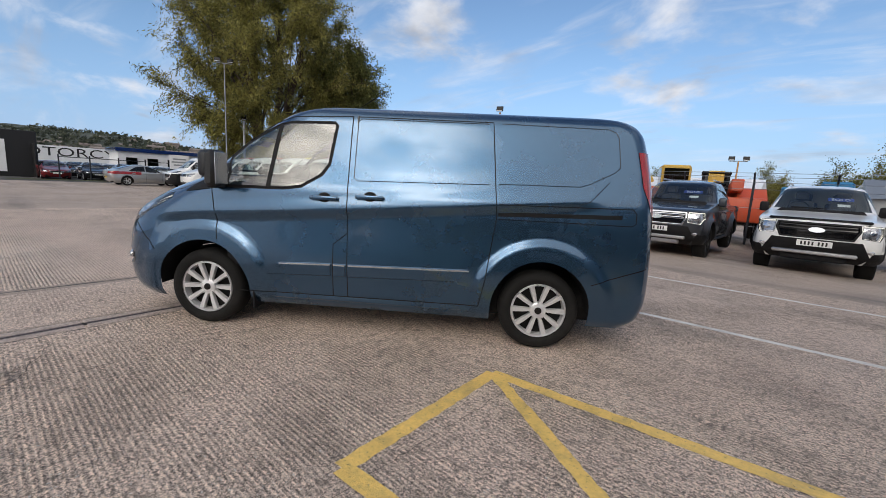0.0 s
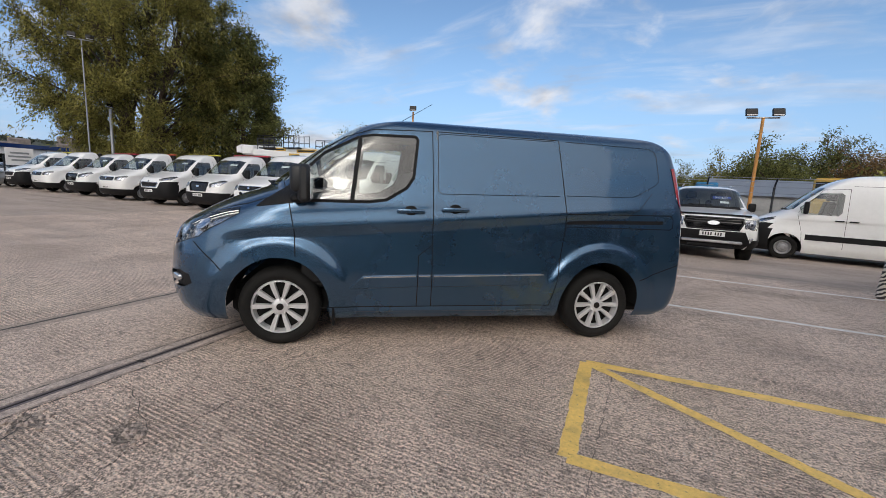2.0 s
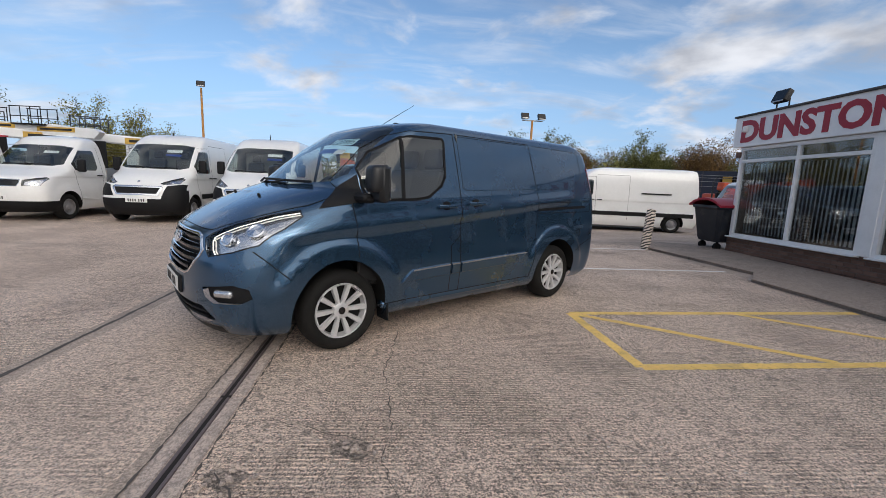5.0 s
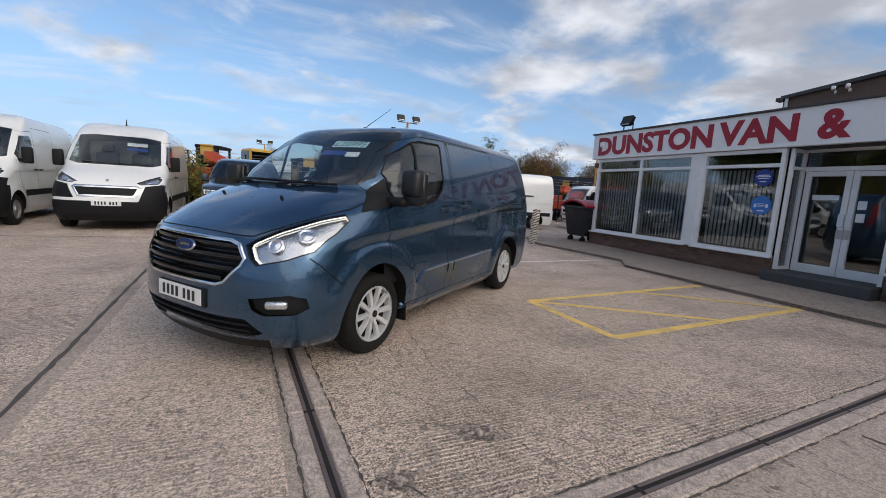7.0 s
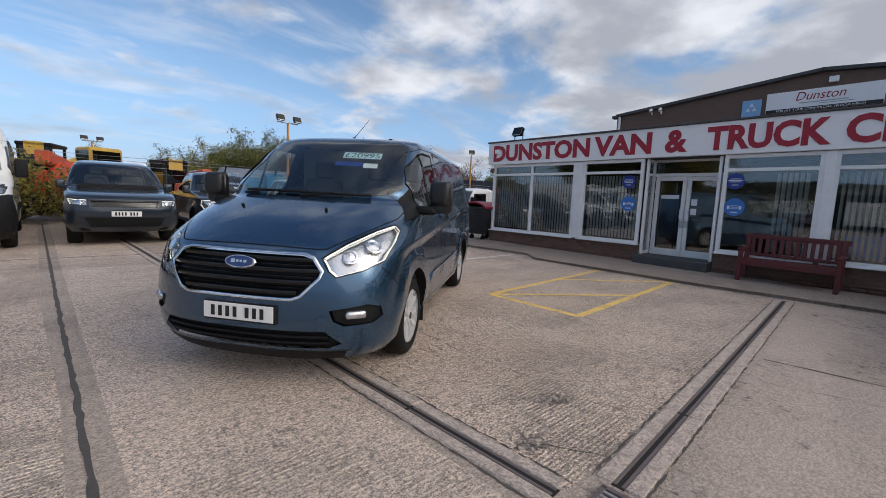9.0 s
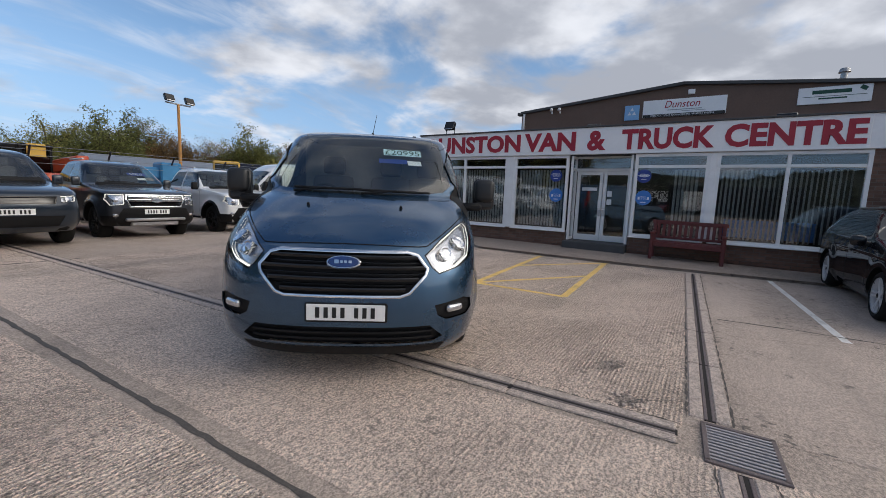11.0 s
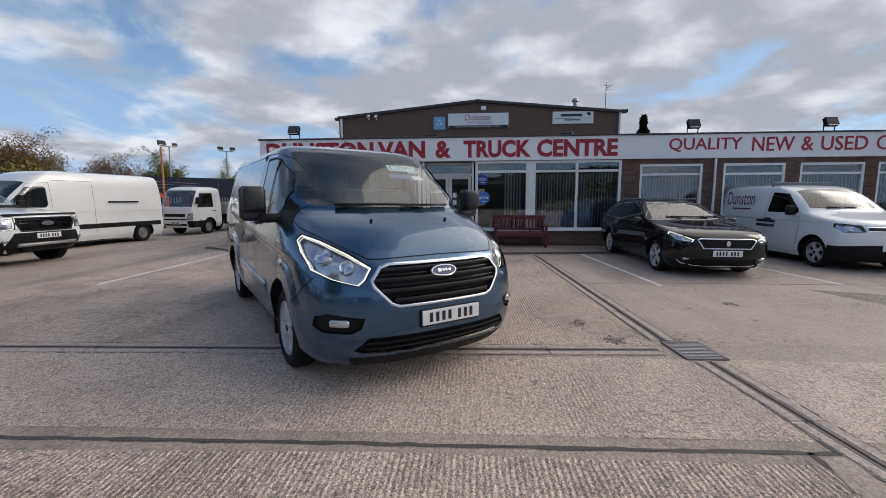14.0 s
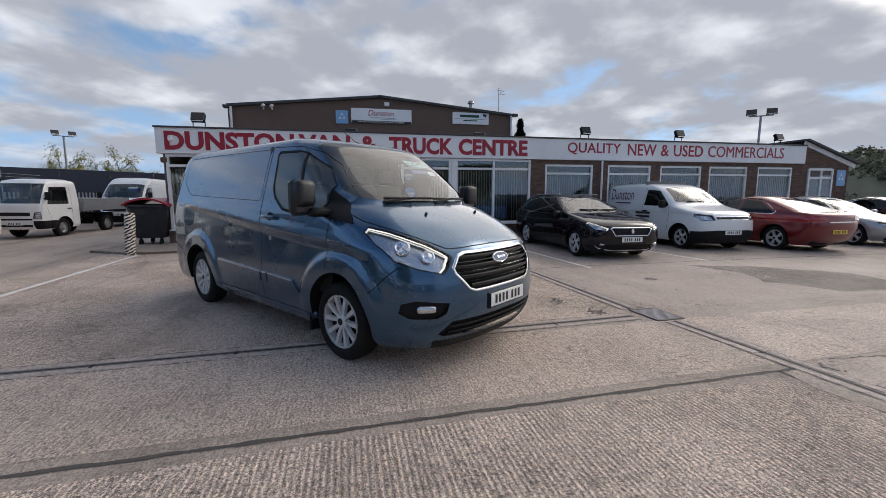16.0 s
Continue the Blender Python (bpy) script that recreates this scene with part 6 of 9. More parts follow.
for bar in (((2.9, 5.74, 0.03), (1.1, 0.13, 0.01)), ((2.98, 5.58, 0.03), (1.8, 0.015, 0.01)), ((2.95, 5.50, 0.03), (0.8, 0.05, 0.01))):
    part("sign_bar", boxes(bar), M["price_green"], sb2)
part("leaf_mark", boxes(((3.78, 5.80, 0.03), (0.2, 0.14, 0.01), 0.0, Euler((0, 0, radians(-30))).to_matrix())), M["price_green"], sb2)
bt = part("blue_board", boxes(((-3.95, 5.45, 0), (0.62, 0.66, 0.04), 0.008)), M["lightblue"], hall, m=HF)
three_triangles(bt, Matrix.Translation((-3.95, 5.5, 0.022)), 0.5)
part("flue", tubes(((hx + 1.5, -3.45, 5.9), (hx + 1.5, -3.45, 6.75), 0.11), ((hx + 1.5, -3.45, 6.75), (hx + 1.5, -3.45, 6.9), 0.2, 0.14)), M["galv"], hall, smooth=40)
part("tv_aerial", tubes(((hx, -4.62, 5.9), (hx, -4.62, 7.35), 0.022), ((hx, -4.62, 7.05), (hx - 0.35, -4.8, 7.1), 0.012), ((hx - 0.2, -4.5, 6.95), (hx - 0.2, -4.9, 6.95), 0.01), ((hx, -4.5, 7.2), (hx, -4.85, 7.2), 0.01)), M["galv"], hall)
for y in (7.70, 7.30):
    part("security_camera", boxes(((hx - 0.25, y, 5.82), (0.3, 0.13, 0.13), 0.03, Euler((0, 0, radians(25))).to_matrix()), ((hx - 0.08, y, 5.72), (0.1, 0.06, 0.12), 0.01)), M["sign_white"], hall)
part("alarm_box", boxes(((hx - 0.06, 1.64, 6.17), (0.12, 0.26, 0.2), 0.02)), M["sign_white"], hall)


def floodlight(x, y, z, tiltdeg=25, s=1.0):
    """floodlight > housing, lens, bracket: on the roof edge."""
    o = thing("floodlight", B @ pose(x, y, z), "black floodlight on a bracket on the roof edge", "lamp", "roof floodlights")
    part("housing", boxes(((0, 0, 0.26 * s), (0.13 * s, 0.34 * s, 0.26 * s), 0.015, Euler((0, radians(tiltdeg), 0)).to_matrix())), M["gloss_black"], o)
    part("lens", boxes(((-0.068 * s, 0, 0.235 * s), (0.012, 0.28 * s, 0.20 * s), 0.004, Euler((0, radians(tiltdeg), 0)).to_matrix())), M["satin"], o)
    part("bracket", boxes(((0.04, 0.15 * s, 0.10), (0.03, 0.02, 0.22), 0.004), ((0.04, -0.15 * s, 0.10), (0.03, 0.02, 0.22), 0.004), ((0.04, 0, 0.01), (0.05, 0.32 * s, 0.02), 0.004)), M["gloss_black"], o)


for y in (7.75, -4.05, -7.80, -12.30):
    floodlight(0.12, y, 3.31)
floodlight(1.6, 3.66, 3.17, s=1.15)
floodlight(1.6, -0.80, 3.17, s=1.15)

# pavement along the front
pb = bmesh.new()
prism(pb, [(3.02, 8.75), (3.45, 6.0), (2.95, 5.45), (3.03, 3.4), (3.12, 1.8), (3.45, -0.5), (3.75, -2.2), (4.1, -14.0), (5.2, -16.5), (5.2, 9.4), (3.6, 9.9)][::-1], -0.1, 0.055)
tagged(part("pavement", pb, M["pavement"]), "worn concrete pavement along the shop front", "pavement", kind="structure")
for k, pts in enumerate((((3.02, 8.75), (3.45, 6.0)), ((2.93, 5.45), (3.02, 3.4), (3.11, 1.8), (3.44, -0.5), (3.74, -2.2), (4.1, -14)))):
    strip("kerb_line", list(pts), 0.07, 0.059, M["pavement"], "dark worn kerb edge of the pavement", "kerb", 0.006, 0.3)


def bench():
    o = thing("garden_bench", pose(4.62, 0.92, 0.055, 0, 0, 90), "red stained wooden slatted bench against the shop front", "bench")
    W = 1.52
    for s in (1, -1):
        part("leg", boxes(((s * (W / 2 - 0.05), 0.26, 0.30), (0.075, 0.075, 0.60), 0.008)), M["wood_red"], o)
        part("leg", boxes(((s * (W / 2 - 0.05), -0.26, 0.44), (0.075, 0.075, 0.88), 0.008, Euler((radians(5), 0, 0)).to_matrix())), M["wood_red"], o)
        part("armrest", boxes(((s * (W / 2 - 0.05), 0.02, 0.62), (0.09, 0.64, 0.045), 0.012)), M["wood_red"], o)
    for i in range(5):
        part("seat_slat", boxes(((0, -0.20 + i * 0.105, 0.41), (W - 0.1, 0.085, 0.03), 0.006)), M["wood_red"], o)
    part("seat_rail", boxes(((0, 0.255, 0.355), (W - 0.1, 0.045, 0.09), 0.006)), M["wood_red"], o)
    part("top_rail", boxes(((0, -0.30, 0.86), (W + 0.04, 0.05, 0.09), 0.012)), M["wood_red"], o)
    part("lower_rail", boxes(((0, -0.255, 0.50), (W - 0.1, 0.04, 0.06), 0.006)), M["wood_red"], o)
    for i in range(12):
        part("back_slat", boxes(((-W / 2 + 0.13 + i * (W - 0.26) / 11, -0.277, 0.67), (0.062, 0.02, 0.34), 0.004, Euler((radians(5), 0, 0)).to_matrix())), M["wood_red"], o)


bench()


def wheelie_bin():
    o = thing("waste_bin", pose(5.28, 9.12, 0.0, 0, 0, 4), "large black four-wheeled waste bin with a red lid", "bin")
    bm = bmesh.new()
    prev = None
    for z, hx_, hy_ in ((0.22, 0.52, 0.33), (0.3, 0.55, 0.36), (1.02, 0.66, 0.46), (1.06, 0.70, 0.50), (1.12, 0.70, 0.50)):
        row = [bm.verts.new((a * hx_, b * hy_, z)) for a, b in ((-1, -0.8), (-0.85, -1), (0.85, -1), (1, -0.8), (1, 0.8), (0.85, 1), (-0.85, 1), (-1, 0.8))]
        if prev:
            for i in range(8):
                bm.faces.new((prev[i], prev[(i + 1) % 8], row[(i + 1) % 8], row[i]))
        else:
            bm.faces.new(row[::-1])
        prev = row
    part("bin_body", bm, M["bin"], o, smooth=30)
    lb = bmesh.new()
    prev = None
    for i in range(9):
        y = -0.52 + 1.04 * i / 8
        z = 1.13 + 0.17 * math.sin(math.pi * i / 8) ** 0.8
        row = (lb.verts.new((-0.72, y, z)), lb.verts.new((0.72, y, z)))
        if prev:
            lb.faces.new((prev[0], prev[1], row[1], row[0]))
        prev = row
    r = bmesh.ops.extrude_face_region(lb, geom=list(lb.faces))
    bmesh.ops.translate(lb, vec=(0, 0, -0.05), verts=[g for g in r["geom"] if isinstance(g, bmesh.types.BMVert)])
    bmesh.ops.recalc_face_normals(lb, faces=lb.faces)
    part("lid", lb, M["bin_lid"], o, "domed red plastic lid", smooth=40)
    for sx in (1, -1):
        for sy in (1, -1):
            part("caster", tubes(((sx * 0.42, sy * 0.24 - 0.025, 0.10), (sx * 0.42, sy * 0.24 + 0.025, 0.10), 0.10, 0.10, 14), ((sx * 0.42, sy * 0.24, 0.12), (sx * 0.42, sy * 0.24, 0.25), 0.03)), M["tyre"], o, smooth=40)
    part("side_handle", tubes(((0.72, -0.35, 0.98), (0.72, 0.35, 0.98), 0.02)), M["bin"], o)


wheelie_bin()


def bollard():
    o = thing("bollard", pose(3.0, 8.78, 0, 1.5, 3, 0), "leaning round bollard wrapped in black and cream stripes", "bollard")
    bm = bmesh.new()
    lathe(bm, [(0.105, 0.0), (0.105, 0.92), (0.095, 0.96), (0.0001, 0.985)], 24, "Z")
    part("post", bm, M["bollard_wrap"], o, smooth=40)


m_ = pbr("striped_wrap", (0.72, 0.64, 0.54), 0.5, var=0.15)
t_ = m_.node_tree
b_ = t_.nodes["Principled BSDF"]
w_ = nd(t_, "ShaderNodeTexWave", Scale=5.0, Distortion=4.0, Detail=2.0)
w_.bands_direction = "Z"
w_.inputs["Detail Scale"].default_value = 2.5
c_ = t_.nodes.new("ShaderNodeTexCoord")
mp_ = t_.nodes.new("ShaderNodeMapping"); mp_.inputs["Rotation"].default_value = (radians(28), radians(15), 0)
t_.links.new(c_.outputs["Object"], mp_.inputs[0]); t_.links.new(mp_.outputs[0], w_.inputs["Vector"])
rr_ = t_.nodes.new("ShaderNodeMapRange")
rr_.inputs["From Min"].default_value, rr_.inputs["From Max"].default_value = 0.42, 0.5
t_.links.new(w_.outputs["Fac"], rr_.inputs["Value"])
x_ = t_.nodes.new("ShaderNodeMix"); x_.data_type = "RGBA"
t_.links.new(rr_.outputs[0], x_.inputs["Factor"])
t_.links.new(b_.inputs["Base Color"].links[0].from_socket, x_.inputs["B"])
x_.inputs["A"].default_value = (0.03, 0.022, 0.018, 1)
t_.links.new(x_.outputs["Result"], b_.inputs["Base Color"])
M["bollard_wrap"] = m_
bollard()

# ---------- parked vehicles ----------
def build_vehicle(name, m, label, category, S, group=""):
    root = thing(name, m, label, category, group)
    arch_list = S["axles"]
    wr = S["wheel"][0]

    def relief(x, z):
        d = 0.0
        for xc in arch_list:
            r = math.hypot(x - xc, z - wr)
            d += S.get("flare", 0.025) * sstep(wr + 0.30, wr + 0.12, r)
        zc = S.get("crease")
        if zc:
            d -= 0.014 * sstep(zc + 0.02, zc - 0.01, z) * sstep(zc - 0.45, zc - 0.1, z)
        return d
    sh = Shell(S["front"], S["rear"], S["half"], S["cf"], S.get("cr", ((0, 0.16),)), S.get("pf", 2.6), S.get("pr", 2.8), relief, S["zs"], S.get("ns", 48), 14, 7)
    bm = sh.mesh()
    for nm, poly, axis, mat in S["windows"]:
        if axis == "F":
            cut_window(root, bm, nm, poly, "X", 1, M[mat], 0.025, near=S.get("cab_near", 0.0))
        elif axis == "R":
            cut_window(root, bm, nm, poly, "X", -1, M[mat], 0.02, near=0.4)
        else:
            for s in (1, -1):
                cut_window(root, bm, nm, poly, "Y", s, M[mat], 0.02)
    for poly, mat, label_, depth, rim in S.get("front_cuts", ()):
        g = take(bm, poly, "X", 1, (arch_list[0] + 0.34) if label_.startswith("bumper") else 0.5)
        if not g.faces:
            continue
        if rim:
            fr = part("grille_frame", front_bead(sh, poly, rim[0], 0.01), M[rim[1]], root, smooth=50)
            part("grille", shifted(g, dx=-depth), M[mat], fr, smooth=40)
        else:
            part(label_, shifted(g, dx=-depth), M[mat], root, smooth=40)
    for hl in S.get("headlights", ()):
        for s, poly in ((1, hl), (-1, mirrored(hl))):
            lamp = cut_lamp(root, bm, sh, "headlight", poly, s, 0.05, drl=S.get("drl", False), near=arch_list[0] + 0.3)
            if lamp:
                yc, zc = sum(p[0] for p in poly) / len(poly), sum(p[1] for p in poly) / len(poly)
                pb = bmesh.new()
                lathe(pb, [(0.06, 0.0), (0.06, 0.025), (0.045, 0.03), (0.0001, 0.035)], 18, "Z")
                part("projector", pb, M["chrome"], lamp, smooth=40, m=on_front(sh, yc, zc, -0.05))
    for tp in S.get("tails", ()):
        for s in (1, -1):
            g = take(bm, tp, "Y", s, 0.3)
            if g.faces:
                part("tail_light", shifted(g, along=0.006), M["tail"], root, smooth=40)
    for tp in S.get("tails_back", ()):
        for s, poly in ((1, tp), (-1, mirrored(tp))):
            g = take(bm, poly, "X", -1, 0.5)
            if g.faces:
                part("tail_light", shifted(g, along=0.006), M["tail"], root, smooth=40)
    for poly, mat in S.get("flank_cuts", ()):
        for s in (1, -1):
            g = take(bm, poly, "Y", s, 0.3)
            if g.faces:
                part("side_moulding", shifted(g, along=0.008), M[mat], root, smooth=40)
    z0 = S["zs"][0]
    arches_of(root, bm, arch_list, wr, wr + S.get("arch", 0.075), -0.2, 0.5, sh=sh, lip=S.get("lip"), lip_mat=M[S["lip_mat"]] if S.get("lip") else None)
    finish_body(root, bm, M[S["paint"]])
    for ln in S.get("gaps", ()):
        for s in (1, -1):
            part("panel_gap", ribbon(flank_line(sh, ln, s, 0.06), 0.009, 0.002), M["seal"], root)
    for hx, hz in S.get("handles", ()):
        for s in (1, -1):
            part("door_handle", boxes(((hx, s * (sh.side_y(hx, hz) + 0.022), hz), (0.2, 0.03, 0.035), 0.01)), M[S.get("handle_mat", "plastic")], root, smooth=40)
    x0, x1 = sh.xr(0.5) + 0.15, sh.xf(0.5) - 0.15
    underbody(root, x0, x1, S["half"][1][1] - 0.2, z0 + 0.02, 0.55)
    hw = S["track"] / 2
    for ax in arch_list:
        for s in (1, -1):
            wheel(root, ax, s * hw, wr, S["wheel"][1], s, S["wheel"][2], S["wheel"][3])
    mx, my, mz, mh = S["mirror"]
    mirror_pair(root, mx, sh.side_y(mx, mz) - 0.02, mz, mh, 0.17 if mh < 0.3 else 0.2, 0.11, arm=0.06, shell_mat=M[S.get("mirror_mat", "plastic")])
    for z, y, px in S.get("plates", ()):
        if px > 0:
            plate(root, facing((sh.front_x(0, z) + 0.012, 0, z), (1, 0, 0)))
        else:
            plate(root, facing((sh.rear_x(0, z) - 0.012, 0, z), (-1, 0, 0)), mat=M["plate_y"])
    if "badge" in S:
        bo = part("badge", oval(bmesh.new(), *S["badge"][1:3], 0.01), M["chrome"], root, m=on_front(sh, 0, S["badge"][0], 0.006))
        if len(S["badge"]) > 3:
            part("badge_field", oval(bmesh.new(), S["badge"][1] * 0.88, S["badge"][2] * 0.82, 0.006, z=0.008), M["badge_blue"], bo)
    if S.get("waist"):
        for s in (1, -1):
            part("window_trim", ribbon(flank_line(sh, [(0.85, 0.975), (-1.25, 0.985), (-1.32, 1.05), (-0.80, 1.36), (-0.2, 1.40)], s, 0.06), 0.022, 0.006), M["chrome"], root)
        part("boot_trim", boxes(((sh.rear_x(0, 0.80) - 0.006, 0, 0.80), (0.02, 0.9, 0.03), 0.006)), M["chrome"], root)
    if "wipers" in S:
        wiper_pair(root, sh, S["wipers"])
    # simple trimmed cabin
    cx, cz = S["cabin"]
    part("dashboard", boxes(((cx + 0.55, 0, cz - 0.05), (0.5, S["half"][1][1] * 1.55, 0.22), 0.06)), M["interior"], root, smooth=40)
    part("cabin_floor", boxes(((cx - 0.4, 0, cz - 0.5), (2.2 if not S.get("van") else 1.6, S["half"][1][1] * 1.6, 0.06))), M["interior"], root)
    sz = min(cz - 0.05, S["zs"][-1] - 0.90)
    seats(root, cx - 0.35, (-0.36, 0.36), sz, 0.46)
    if S.get("van"):
        part("bulkhead", boxes(((S["van"], 0, cz + 0.1), (0.04, S["half"][1][1] * 1.6, 1.35), 0.01)), M["bulkhead"], root)
    else:
        seats(root, cx - 1.15, (-0.32, 0.32), sz - 0.03, 0.5)
    steering(root, cx + 0.25, -0.38, cz + 0.05)
    return root, sh


def zlist(lo, hood0, hood1, roof0, top, n=(12, 18, 14, 8)):
    return frange(lo, hood0, n[0]) + frange(hood0, hood1, n[1]) + frange(hood1, roof0, n[2]) + frange(roof0, top, n[3]) + [top]


# high-roofed panel van
def spec_boxer():
    return dict(
        paint="white", axles=(1.72, -1.73), wheel=(0.345, 0.215, "steel", 0.2), track=1.80, arch=0.085, van=0.35, cabin=(1.15, 1.28), cab_near=0.5,
        front=[(0.22, 2.50), (0.35, 2.60), (0.6, 2.64), (0.85, 2.62), (1.0, 2.56), (1.1, 2.46), (1.25, 2.22), (1.35, 2.0), (1.42, 1.84), (1.7, 1.55), (2.05, 1.17), (2.2, 0.98), (2.40, 0.62), (2.48, 0.35), (2.52, 0.0)],
        rear=[(0.22, -2.68), (0.5, -2.74), (1.5, -2.72), (2.2, -2.66), (2.45, -2.6), (2.52, -2.3)],
        half=[(0.22, 0.93), (0.4, 1.0), (0.7, 1.02), (1.2, 1.02), (1.6, 0.99), (2.1, 0.94), (2.35, 0.88), (2.45, 0.80), (2.50, 0.65), (2.52, 0.4)],
        cf=[(0.2, 0.5), (0.9, 0.6), (1.3, 0.75), (1.5, 0.42), (2.2, 0.35), (2.52, 0.2)], cr=((0, 0.12),), pf=2.8,
        zs=zlist(0.22, 1.02, 1.46, 2.25, 2.52), crease=1.18,
        windows=[("windscreen", [(-0.87, 1.50), (-0.7, 1.45), (0.7, 1.45), (0.87, 1.50), (0.80, 2.12), (0.5, 2.16), (-0.5, 2.16), (-0.80, 2.12)], "F", "glass"),
                 ("door_window", [(1.42, 1.36), (1.48, 1.55), (1.05, 1.98), (0.62, 2.0), (0.55, 1.95), (0.55, 1.45), (0.62, 1.36)], "S", "glass")],
        front_cuts=[([(-0.55, 1.00), (0.55, 1.00), (0.60, 0.96), (0.50, 0.75), (-0.50, 0.75), (-0.60, 0.96)], "plastic", "grille", 0.03, (0.045, "chrome")),
                    ([(-1.1, 0.66), (-1.1, 0.22), (1.1, 0.22), (1.1, 0.66)], "plastic", "bumper", -0.004, None),
                    ([(0.56, 0.66), (1.1, 0.66), (1.1, 1.02), (0.95, 1.05), (0.68, 1.0)], "plastic", "bumper_corner", -0.004, None),
                    ([(-0.56, 0.72), (-1.1, 0.72), (-1.1, 1.02), (-0.95, 1.05), (-0.68, 1.0)], "plastic", "bumper_corner", -0.004, None)],
        headlights=[[(0.52, 1.07), (0.60, 1.03), (0.90, 1.06), (0.95, 1.19), (0.90, 1.24), (0.70, 1.16)]],
        flank_cuts=[([(-2.5, 0.62), (-2.5, 0.76), (1.25, 0.76), (1.25, 0.62)], "plastic")],
        gaps=[[(1.5, 1.35), (1.36, 0.85), (1.32, 0.42)], [(0.45, 2.12), (0.42, 0.42)], [(1.5, 1.4), (1.0, 2.08), (0.45, 2.12)], [(0.40, 2.2), (-0.85, 2.2), (-0.85, 0.45)]],
        handles=[(0.58, 1.22), (0.28, 1.22)], mirror=(1.35, 0, 1.55, 0.36), plates=[(0.62, 0, 1)], badge=(1.10, 0.035, 0.04),
        wipers=(((-0.6, 1.49), (0.05, 1.47)), ((0.05, 1.48), (0.65, 1.48))), tails=[[(-2.62, 0.9), (-2.62, 1.5), (-2.8, 1.5), (-2.8, 0.9)]])


HEAD_S = -90     # nose towards -y
boxer, boxer_sh = build_vehicle("panel_van", pose(-7.15, 13.0, 0, 0, 0, HEAD_S + 2), "white high-roofed panel van with a black bumper parked in a row", "van", spec_boxer(), "parked white vans")
for s_ in ((0.42, 2.30),):
    part("roof_aerial", tubes(((0.5, 0, 2.46), (0.44, 0, 2.62), 0.02, 0.006, 6)), M["plastic"], boxer)
part("price_card", boxes(((0, 0, 0), (0.4, 0.12, 0.003))), M["sticker_white"], boxer, m=on_front(boxer_sh, 0.35, 1.98, -0.02))
part("dealer_card", boxes(((0, 0, 0), (0.4, 0.09, 0.003))), M["blue_sticker"], boxer, m=on_front(boxer_sh, 0.37, 1.86, -0.02))
copy_thing(boxer, pose(-10.05, 13.05, 0, 0, 0, HEAD_S + 4))


